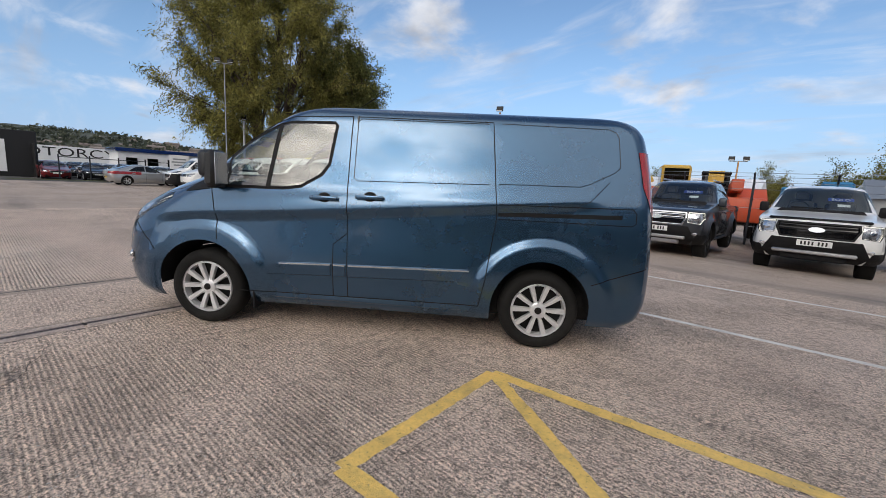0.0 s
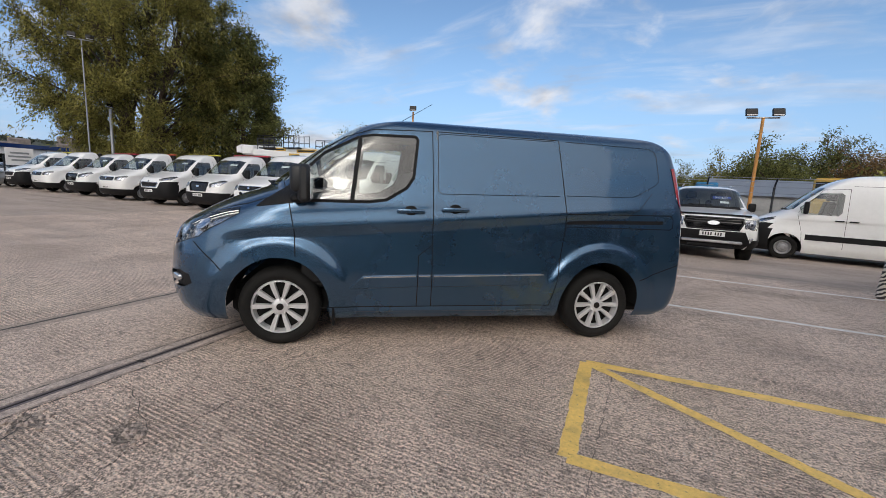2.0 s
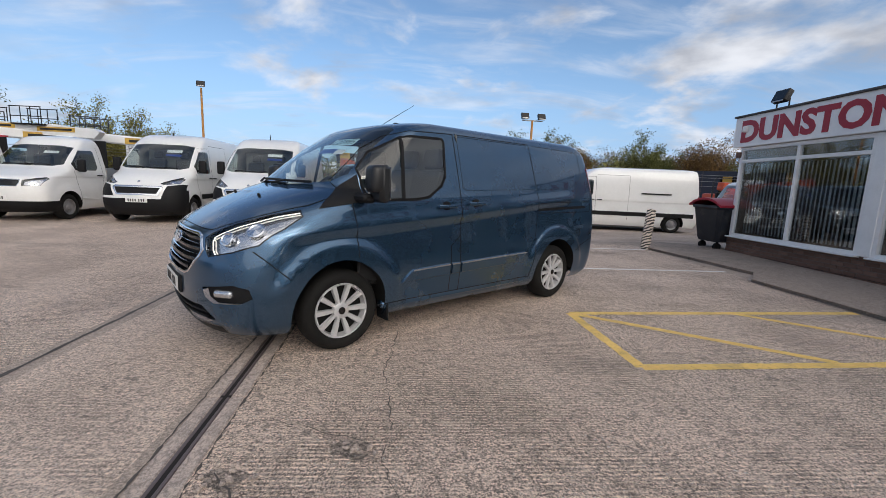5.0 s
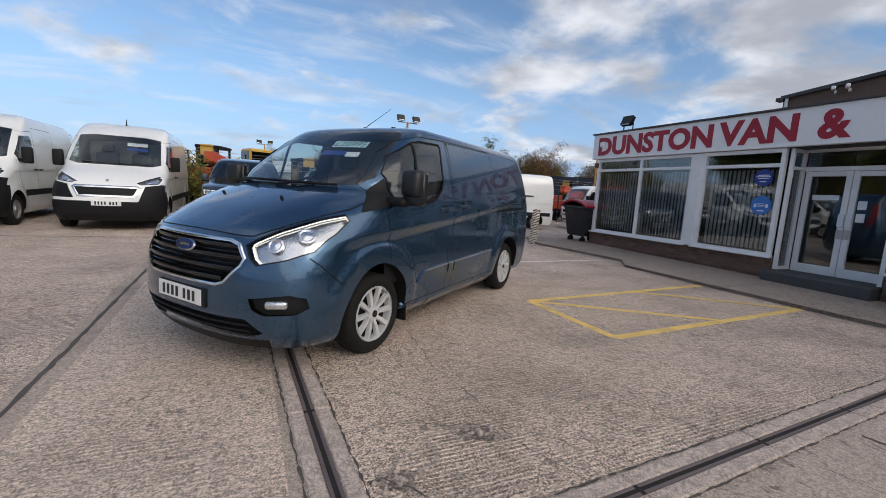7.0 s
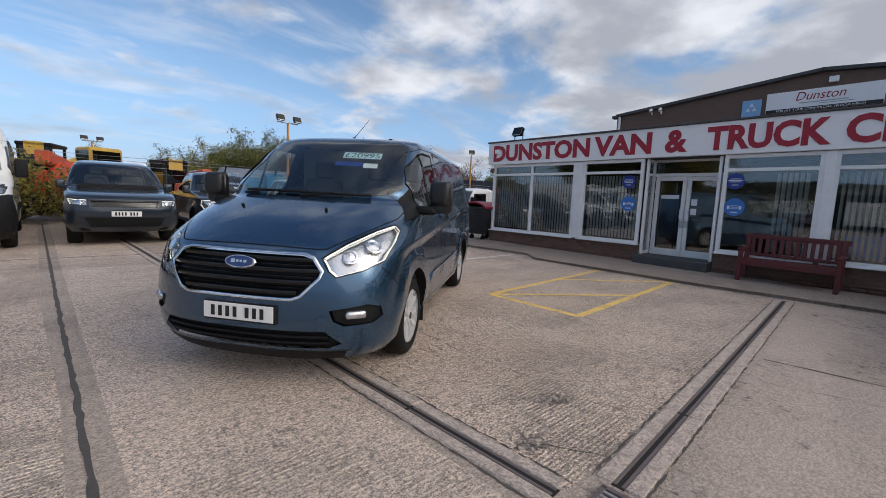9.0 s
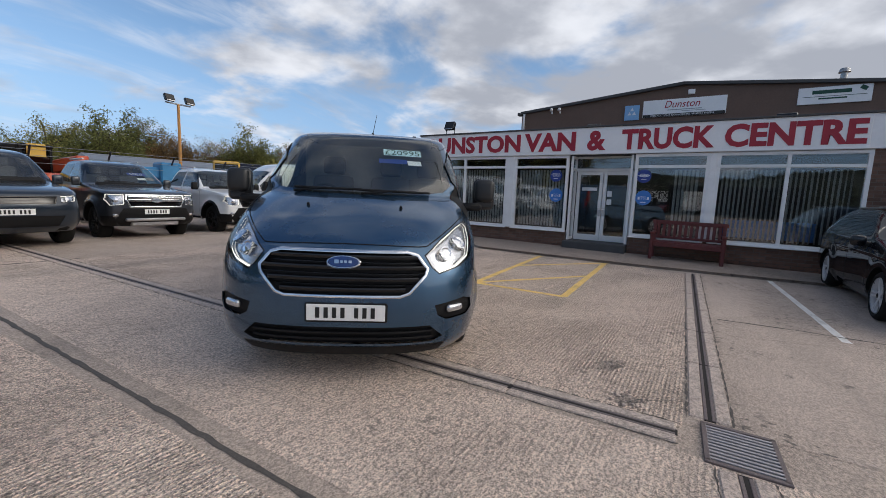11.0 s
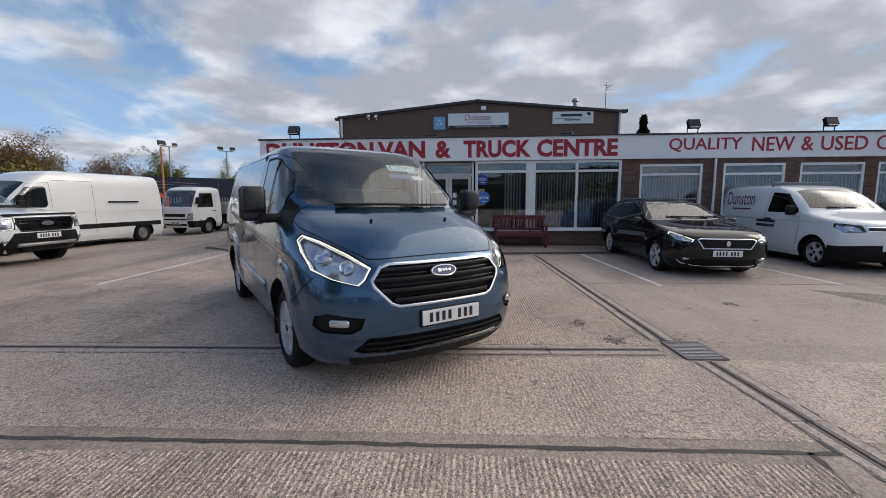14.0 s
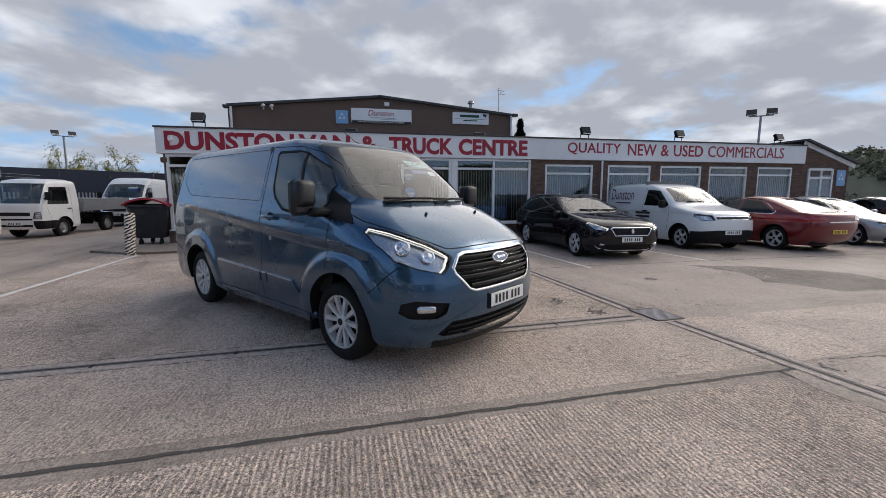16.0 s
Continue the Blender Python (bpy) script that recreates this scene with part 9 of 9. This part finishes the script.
# ---------- lamp posts ----------
def lamp_post(x, y, h, mat, label, heads=2, r=0.075, ang=0.0, size=0.42, name="floodlight_post"):
    """post > pole, crossarm, each floodlight"""
    o = thing(name, pose(x, y, gz(x, y), 0, 0, ang), label, "lamp post", "yard lamp posts")
    part("pole", tubes(((0, 0, -0.1), (0, 0, h), r, r * 0.75, 12), ((0, 0, -0.1), (0, 0, 0.12), r * 1.8, r * 1.8, 12)), mat, o, smooth=50)
    if heads == 2:
        part("crossarm", boxes(((0, 0, h), (1.15, 0.06, 0.06), 0.01)), M["galv"], o)
    for k in range(heads):
        xo = (0.46 if k else -0.46) if heads == 2 else 0.0
        hd = part("floodlight", boxes(((xo, -0.1, h + 0.2), (size, 0.14, size * 0.72), 0.02, Euler((radians(-25), 0, 0)).to_matrix())), M["gloss_black"], o)
        part("lens", boxes(((xo, -0.175, h + 0.165), (size * 0.86, 0.02, size * 0.58), 0.004, Euler((radians(-25), 0, 0)).to_matrix())), M["satin"], hd)
    return o


lamp_post(3.3, 21.2, 5.0, M["pole_orange"], "orange painted post with twin floodlights", ang=8)
lamp_post(-14.6, 23.7, 5.95, M["pole_orange"], "slim orange post with a floodlight", 1, 0.07, 20)
lamp_post(-36.4, 17.2, 5.7, M["galv"], "grey street lamp column before the trees", 1, 0.12, 60, 0.35, "street_lamp")
lamp_post(-35.1, 15.2, 9.7, M["galv"], "tall thin mast with twin floodlights", 2, 0.05, 60, 0.45)
lamp_post(-3.6, 40.0, 4.2, M["pole_orange"], "distant post with twin floodlights", 2, 0.07, 10)
lamp_post(16.5, 20.8, 4.7, M["pole_orange"], "slim orange post beyond the tipper truck", 1, 0.07, -30)
lamp_post(27.0, 23.0, 5.6, M["galv"], "grey post with twin floodlights beyond the hoarding", 2, 0.08, -50)
lamp_post(11.5, -19.0, 6.0, M["galv"], "grey post with twin floodlights behind the showroom", 2, 0.08, 225, 0.5)
lamp_post(31.0, 31.0, 6.5, M["galv"], "distant grey post with twin floodlights", 2, 0.08, -40)

# ---------- fence to the north ----------
fence = thing("wire_fence", Matrix.Identity(4), "wire fence on dark posts along the yard's edge", "fence")
xs_ = [-30 + 1.96 * i for i in range(24)]
for i, x in enumerate(xs_):
    fb = bmesh.new()
    tube(fb, (x, 17.8, -0.1), (x, 17.8, 1.9), 0.035, 0.035, 6)
    tube(fb, (x, 17.8, 1.9), (x + 0.0, 17.55, 2.2), 0.03, 0.03, 6)
    part("post", fb, M["bin"], fence)
for z, y in ((0.5, 17.8), (1.1, 17.8), (1.7, 17.8), (1.92, 17.75), (2.08, 17.63), (2.2, 17.55)):
    part("wire", tubes(((xs_[0], y, z), (xs_[-1], y, z), 0.007, 0.007, 4)), M["galv"], fence)


# ---------- machines beyond the pickups ----------
def telehandler(m, label):
    o = thing("telehandler", m, label, "machine", "yard machines")
    part("chassis", boxes(((0, 0, 0.95), (3.4, 1.3, 0.5), 0.08)), M["bin"], o)
    bb = bmesh.new()
    prism(bb, [(-1.9, 0.9), (-1.9, 1.6), (-1.2, 1.95), (0.2, 1.75), (0.3, 0.9)], -0.95, -0.1, "Y")
    part("engine_cover", bb, M["orange"], o)
    part("counterweight", boxes(((-1.75, 0, 1.2), (0.55, 1.9, 0.85), 0.1, None, 2)), M["orange"], o, smooth=40)
    cb = bmesh.new()
    for x in (-0.6, 0.75):
        for y in (0.15, 0.95):
            box(cb, (x, y, 1.75), (0.08, 0.08, 1.4), 0.01)
    box(cb, (0.08, 0.55, 2.48), (1.5, 0.95, 0.12), 0.03)
    box(cb, (0.08, 0.55, 1.15), (1.4, 0.85, 0.3), 0.03)
    cab_ = part("cab", cb, M["plastic"], o)
    part("cab_glass", boxes(((0.08, 0.97, 1.8), (1.25, 0.01, 1.2)), ((-0.62, 0.55, 1.8), (0.01, 0.75, 1.2))), M["glass_dark"], cab_)
    part("boom", boxes(((0.2, -0.05, 1.75), (4.6, 0.36, 0.42), 0.03, Euler((0, radians(7), 0)).to_matrix())), M["orange"], o)
    part("warning_sign", boxes(((-0.66, 0.55, 2.35), (0.02, 0.5, 0.42))), M["yellow_m"], o)
    for x in (1.25, -1.15):
        for s in (1, -1):
            wheel(o, x, s * 0.95, 0.52, 0.38, s, "steel", 0.27)
    return o


th = telehandler(pose(-5.3, 19.6, 0, 0, 0, 75), "orange telehandler with black wheels behind the fence")
copy_thing(th, pose(-1.5, 20.4, -0.2, 0, 0, 100))
copy_thing(th, pose(15.0, 20.6, -0.25, 0, 0, 20))


def dozer(m, label):
    o = thing("loader", m, label, "machine", "yard machines")
    part("body", boxes(((0, 0, 1.3), (2.6, 1.5, 0.9), 0.08)), M["yellow_m"], o)
    part("cab", boxes(((-0.5, 0, 2.2), (1.2, 1.3, 1.1), 0.08)), M["yellow_m"], o)
    part("cab_glass", boxes(((-0.5, 0, 2.25), (1.22, 1.1, 0.7)), ((-0.5, 0, 2.25), (1.0, 1.32, 0.7))), M["glass_dark"], o)
    part("arm", boxes(((1.5, 0.3, 1.6), (2.4, 0.25, 0.3), 0.03, Euler((0, radians(25), 0)).to_matrix())), M["yellow_m"], o)
    for x in (0.9, -0.9):
        for s in (1, -1):
            wheel(o, x, s * 0.85, 0.6, 0.4, s, "steel", 0.3)
    return o


dz = dozer(pose(-4.6, 23.0, 0, 0, 0, 200), "pale yellow loader behind orange machines")
copy_thing(dz, pose(6.8, 23.5, -0.25, 0, 0, 60))
copy_thing(dz, pose(23.5, 19.5, -0.25, 0, 0, 120))
bl = thing("boom_lift", pose(0.6, 18.3, -0.12, 0, 0, -6), "blue boom lift folded low behind the pickups", "machine")
part("arm", boxes(((0.2, 0, 1.72), (1.4, 0.5, 0.42), 0.04), ((0.2, 0.1, 1.25), (1.3, 0.45, 0.35), 0.04)), M["cyan"], bl)
part("basket", boxes(((0.80, 0, 1.75), (0.7, 0.9, 0.75), 0.05)), M["cyan"], bl)
part("base", boxes(((0.2, 0, 0.75), (1.8, 1.5, 0.6), 0.08)), M["bin"], bl)
for x in (0.8, -0.5):
    for s in (1, -1):
        wheel(bl, x, s * 0.8, 0.42, 0.3, s, "steel", 0.24)

# ---------- sheds and hoardings ----------
shed = thing("storage_shed", pose(9.5, 31.5, -0.25), "long grey corrugated storage shed", "building")
part("wall", boxes(((0, 0, 1.0), (13.0, 6.0, 2.0))), M["shed_wall"] if "shed_wall" in M else M["galv"], shed)
rb_ = bmesh.new()
prism(rb_, [(-3.3, 1.95), (3.3, 1.95), (0, 2.95)], -6.7, 6.7, "X")
part("roof", rb_, M["shed_roof"] if "shed_roof" in M else M["galv"], shed)
for i in range(4):
    part("door", boxes(((-4.8 + i * 3.2, -3.02, 0.95), (2.4, 0.06, 1.8), 0.01)), M["galv"], shed)
shed2 = thing("storage_shed", pose(-9.5, 33.0, 0), "low white-roofed shed beyond the machines", "building")
part("wall", boxes(((0, 0, 0.9), (16.0, 5.0, 1.8))), M["galv"], shed2)
rb_ = bmesh.new()
prism(rb_, [(-2.8, 1.78), (2.8, 1.78), (0, 2.6)], -8.2, 8.2, "X")
part("roof", rb_, M["sign_white"], shed2)

hoard = thing("hoarding_fence", Matrix.Identity(4), "navy sheet hoarding behind steel palisade", "fence")
hp = [Vector((11.0, 30.0, -0.25)), Vector((27.0, 11.5, -0.25))]
d_ = (hp[1] - hp[0]).normalized()
ang_ = math.degrees(math.atan2(d_.y, d_.x))
for i in range(10):
    c_ = hp[0] + d_ * (1.15 + 2.3 * i)
    part("sheet_panel", boxes(((0, 0, 1.5), (2.28, 0.05, 3.0), 0.01)), M["navy"], hoard, m=pose(c_.x, c_.y, -0.25, 0, 0, ang_))
nrm = Vector((-d_.y, d_.x, 0))
if nrm.x > 0:
    nrm = -nrm
pal_me = None
for i in range(60):
    c_ = hp[0] + d_ * (9.0 + 0.16 * i) + nrm * 1.2
    if pal_me is None:
        o_ = part("pale", boxes(((0, 0, 0.85), (0.07, 0.02, 1.7), 0.003)), M["galv"], hoard)
        pal_me = o_.data
    else:
        o_ = new("pale", pal_me); o_.parent = hoard
    o_.matrix_basis = pose(c_.x, c_.y, -0.25, 0, 0, ang_)
part("rail", tubes((hp[0] + d_ * 9 + nrm * 1.22 + Vector((0, 0, 1.4)), hp[0] + d_ * 18.6 + nrm * 1.22 + Vector((0, 0, 1.4)), 0.025, 0.025, 6)), M["galv"], hoard)

# booms over the row of trucks
for k, (x, y, a) in enumerate(((-17.6, 16.2, 14), (-14.6, 17.2, 10))):
    bo = thing("platform_boom", pose(x, y, 0, 0, 0, a), "white access platform boom with a cage behind the trucks", "machine", "platform booms")
    part("boom", boxes(((0, 0, 2.55), (4.8, 0.36, 0.36), 0.05, Euler((0, radians(3), 0)).to_matrix()), ((-2.3, 0, 2.75), (0.7, 0.5, 0.5), 0.08)), M["white"], bo)
    part("number_strip", boxes(((0.9, -0.19, 2.52), (1.5, 0.01, 0.24))), M["yellow_m"], bo)
    part("strip_bars", boxes(((0.9, -0.197, 2.52), (1.2, 0.006, 0.1))), M["ink"], bo)
    cg = bmesh.new()
    for xx in (0.0, 0.5, 1.0):
        for yy in (-0.3, 0.3):
            tube(cg, (-1.6 + xx, yy, 2.8), (-1.6 + xx, yy, 3.35), 0.02, 0.02, 5)
    for zz in (3.05, 3.35):
        for yy in (-0.3, 0.3):
            tube(cg, (-1.6, yy, zz), (-0.6, yy, zz), 0.02, 0.02, 5)
    part("cage", cg, M["bin"], bo)
    part("pedestal", boxes(((1.6, 0, 1.3), (0.6, 0.6, 2.4), 0.05)), M["white"], bo)
    part("truck_bed", boxes(((0, 0, 0.75), (4.4, 1.9, 0.3), 0.03)), M["bin"], bo)
    for xx in (1.4, -1.4):
        for s in (1, -1):
            wheel(bo, xx, s * 0.8, 0.36, 0.22, s, "steel", 0.2)
hs = thing("banner_sign", pose(-15.6, 20.0, 0, 0, 0, -22), "white banner sign with black lettering on posts", "sign")
part("board", boxes(((0, 0, 2.1), (2.2, 0.04, 1.0), 0.01)), M["sign_white"], hs)
part("post", tubes(((-1.0, 0.03, 0), (-1.0, 0.03, 2.6), 0.04, 0.04, 6)), M["bin"], hs)
part("post", tubes(((1.0, 0.03, 0), (1.0, 0.03, 2.6), 0.04, 0.04, 6)), M["bin"], hs)
part("lettering", fitted(text_mesh("Height for", 0.3), -0.9, 0.9, 2.2, 2.48), M["ink"], hs, m=Matrix.Translation((0, -0.025, 0)) @ Matrix.Rotation(radians(90), 4, "X"))

# ---------- west: road, car park, buildings ----------
M["asphalt"] = pbr("asphalt", (0.075, 0.072, 0.07), 0.85, var=0.2, scale=1.2, bump=0.4, dirt=0.4, dirtcol=(0.13, 0.11, 0.09))
M["grass"] = pbr("rough_grass", (0.07, 0.085, 0.03), 0.95, var=0.4, scale=1.5, bump=0.8, bscale=12)
tagged(part("road", sheet(-75, -39.5, -60, 90, 0.012), M["asphalt"]), "grey asphalt road and car park beyond the yard", "road", kind="structure")
tagged(part("grass_verge", sheet(-43.6, -41.8, 3, 60, 0.03), M["grass"]), "rough grass verge beside the road", "grass", kind="structure")
tagged(part("grass_field", sheet(-900, -75.2, -500, 500, 0.03), M["grass"]), "rough green fields before the hills", "grass", kind="structure")
far_cars = []


def far_car(paint, kind):
    S = spec_saloon(paint)
    o, sh = build_vehicle("parked_car", pose(0, 0, 0), {"silver": "silver saloon car parked by the gate", "red": "red car in the far car park", "black": "black car in the far car park", "white": "white car in the far car park", "grey": "dark grey car in the far car park"}[paint], "car", S, "far car park")
    return o


fc = {p: far_car(p, 0) for p in ("silver", "red", "black", "white", "grey")}
fc["silver"].matrix_basis = pose(-36.2, 9.8, 0, 0, 0, 96)
spots = []
rng_ = random.Random(5)
for r_, x in enumerate((-46.5, -52.5, -59.0)):
    for k in range(9):
        spots.append((x + rng_.uniform(-0.3, 0.3), 5.8 + k * 2.55 + rng_.uniform(-0.2, 0.2), rng_.choice((88, -92, 90)) - 90))
cols_ = ["red", "black", "grey", "white", "black", "white", "silver", "grey", "white", "red", "black", "white", "grey", "silver"]
used = set()
for i, (x, y, a) in enumerate(spots):
    c = cols_[i % len(cols_)]
    if c not in used and c != "silver":
        fc[c].matrix_basis = pose(x, y, 0, 0, 0, a)
        used.add(c)
    else:
        copy_thing(fc[c], pose(x, y, 0, 0, 0, a))
bk = thing("black_shed", pose(-50.5, -2.0, 0), "black clad shed with white side panels", "building")
part("wall", boxes(((0, 0, 1.9), (3.0, 14.6, 3.8), 0.05)), M["black_sheet"], bk)
part("side_panel", boxes(((1.53, 3.6, 1.7), (0.06, 3.6, 2.6), 0.01)), M["sign_white"], bk)
part("gate_leaf", boxes(((2.4, 7.0, 1.4), (1.6, 0.1, 2.8), 0.02)), M["black_sheet"], bk)
mw = thing("low_office", pose(-68, 20.0, 0), "low white office with a blue roof edge", "building")
part("wall", boxes(((0, 0, 1.6), (5.0, 12.0, 3.2))), M["sign_white"], mw)
part("roof", boxes(((0, 0, 3.4), (5.6, 12.6, 0.45), 0.03)), M["badge_blue"], mw)
for i in range(5):
    part("window", boxes(((2.53, -4.6 + i * 2.3, 1.7), (0.06, 1.2, 1.5), 0.01)), M["glass_dark"], mw)
sw = thing("sign_wall", pose(-79, 12.0, 0), "pale wall with large dark lettering", "sign")
part("wall", boxes(((0, 0, 1.8), (0.4, 26, 3.6))), M["sign_white"], sw)
part("lettering", fitted(text_mesh("MOTORCYCLES", 1.2), -7.5, 9.5, 2.2, 3.4), M["ink"], sw, m=Matrix.Translation((0.22, 0, 0)) @ Matrix.Rotation(radians(90), 4, "Z") @ Matrix.Rotation(radians(90), 4, "X"))
wf_ = thing("palisade_fence", Matrix.Identity(4), "black steel fence along the car park", "fence")
fp_me = None
for i in range(26):
    if fp_me is None:
        o_ = part("post", boxes(((0, 0, 1.0), (0.09, 0.09, 2.0), 0.01)), M["bin"], wf_)
        fp_me = o_.data
    else:
        o_ = new("post", fp_me); o_.parent = wf_
    o_.matrix_basis = pose(-43.8, 6.0 + i * 1.9, 0)
for z in (0.6, 1.2, 1.8):
    part("rail", tubes(((-43.8, 6.0, z), (-43.8, 53.5, z), 0.03, 0.03, 5)), M["bin"], wf_)
nb_ = thing("notice_board", pose(-40.5, 13.4, 0, 0, 0, 90), "white notice board on a black gate post", "sign")
part("board", boxes(((0, 0, 1.9), (1.5, 0.05, 1.2), 0.01)), M["sign_white"], nb_)
part("post", tubes(((-0.5, 0.05, 0), (-0.5, 0.05, 2.4), 0.06, 0.06, 6), ((0.5, 0.05, 0), (0.5, 0.05, 2.4), 0.06, 0.06, 6)), M["bin"], nb_)
part("notice_bars", boxes(((0, -0.03, 2.15), (1.0, 0.01, 0.12)), ((0, -0.03, 1.9), (1.2, 0.01, 0.12)), ((0, -0.03, 1.65), (0.9, 0.01, 0.12))), M["galv"], nb_)
gt = thing("steel_gate", pose(-40.3, 17.0, 0, 0, 0, 90), "black steel yard gates standing open", "gate")
for i in range(14):
    part("bar", boxes(((-2.2 + i * 0.34, 0, 1.2), (0.06, 0.06, 2.4), 0.005)), M["bin"], gt)
part("rail", boxes(((0, 0, 2.2), (4.6, 0.08, 0.1)), ((0, 0, 0.4), (4.6, 0.08, 0.1))), M["bin"], gt)


# ---------- distant hills ----------
# distance haze is put into this leaf colour: greyer than the near trees
M["far_leaf"] = leafmat("hazy_distant_leaves", (0.075, 0.088, 0.07), 0.45)
M["hill"] = pbr("wooded_hillside", (0.075, 0.085, 0.062), 0.95, var=0.35, scale=0.02, dirt=0.9, dirtcol=(0.045, 0.052, 0.04))


def hills(name, az0, az1, dist, h0, h1, seed, label):
    rng = np.random.default_rng(seed)
    bm = bmesh.new()
    rows = []
    n = 90
    for j, (dd, hh) in enumerate(((0, -0.02), (0.12, 0.35), (0.3, 0.7), (0.55, 1.0), (0.8, 0.9))):
        row = []
        for i in range(n + 1):
            a = radians(az0 + (az1 - az0) * i / n)
            k = noise.noise((i * 0.09, seed, j * 0.2)) * 0.22 + noise.noise((i * 0.7, seed, j)) * 0.05
            z = (h0 + (h1 - h0) * i / n) * (hh + k * hh) if hh > 0 else -1
            r = dist * (1 + dd)
            row.append(bm.verts.new((r * math.cos(a), r * math.sin(a), max(z, -1))))
        rows.append(row)
    for p, q in zip(rows, rows[1:]):
        for i in range(n):
            bm.faces.new((p[i], p[i + 1], q[i + 1], q[i]))
    V = []
    k = dist / 420
    for _ in range(3400):
        j, i, u, v = rng.integers(0, 3), rng.integers(0, n), rng.random(), rng.random()
        if noise.noise((i * 0.13, seed, j * 1.7 + v)) < -0.12:
            continue
        c = rows[j][i].co.lerp(rows[j][i + 1].co, u).lerp(rows[j + 1][i].co.lerp(rows[j + 1][i + 1].co, u), v)
        for _q in range(5):
            p = np.array(c) + rng.normal(0, 1.2, 3) * k + np.array((0, 0, 1.2 * k))
            a, b = rng.normal(0, 0.9, 3) * k, rng.normal(0, 0.9, 3) * k
            V += [tuple(p - a), tuple(p + b), tuple(p + a), tuple(p - b)]
    wm = bpy.data.meshes.new("hillside_woods")
    wm.from_pydata(V, [], [(q, q + 1, q + 2, q + 3) for q in range(0, len(V), 4)])
    wm.materials.append(M["far_leaf"])
    tagged(new("hillside_woods", wm), "dark woods and hedges on the distant hillside", "woods", kind="stuff")
    bmesh.ops.recalc_face_normals(bm, faces=bm.faces)
    return tagged(part(name, bm, M["hill"], smooth=80), label, "hill", kind="structure")


hills("backdrop", 140, 200, 420, 26, 44, 2, "distant wooded hillside across the valley")
hills("backdrop", 95, 145, 600, 14, 22, 5, "distant low wooded ridge to the north")
hills("backdrop", -75, -35, 150, 24, 15, 7, "wooded hill behind the showroom")
hs_v, hs_f = [], []
rng2 = np.random.default_rng(8)
for i in range(60):
    a = radians(rng2.uniform(152, 188)); r = 420 * (1.1 + 0.07 * rng2.integers(0, 5))
    c = (r * math.cos(a), r * math.sin(a))
    z = 6 + (r / 420 - 1) * 55 + rng2.uniform(-1, 2)
    w, d, h = rng2.uniform(3, 8), rng2.uniform(2, 3), rng2.uniform(1.4, 2.4)
    b = len(hs_v)
    for zz in (z - 4, z + h):
        for sx, sy in ((-1, -1), (1, -1), (1, 1), (-1, 1)):
            hs_v.append((c[0] + sx * d, c[1] + sy * w, zz))
    hs_v += [(c[0], c[1] - w, z + h + 1.2), (c[0], c[1] + w, z + h + 1.2)]
    hs_f += [(b, b + 1, b + 5, b + 4), (b + 1, b + 2, b + 6, b + 5), (b + 2, b + 3, b + 7, b + 6), (b + 3, b, b + 4, b + 7), (b + 4, b + 5, b + 8), (b + 6, b + 7, b + 9), (b + 5, b + 6, b + 9, b + 8), (b + 7, b + 4, b + 8, b + 9)]
me_ = bpy.data.meshes.new("hillside_houses")
me_.from_pydata(hs_v, [], hs_f)
me_.materials.append(pbr("pale_render", (0.24, 0.20, 0.175), 0.9, var=0.4, scale=0.05))
tagged(new("hillside_houses", me_), "small pale houses scattered over the far hillside", "houses", kind="stuff")



# bushes by the fence
bush = tree("bush", pose(-8.3, 17.2, 0), "straggly green bush by the fence", 21, 2.6, 1.0, 3500, M["leaf_willow"], (0.16, 0.07), 0.4, 0.05, 0.05, 9, 0.35)
copy_thing(bush, pose(-6.4, 17.0, 0, 0, 0, 90) @ Matrix.Scale(0.9, 4))
copy_thing(bush, pose(7.0, 18.5, 0, 0, 0, 30) @ Matrix.Scale(1.1, 4))
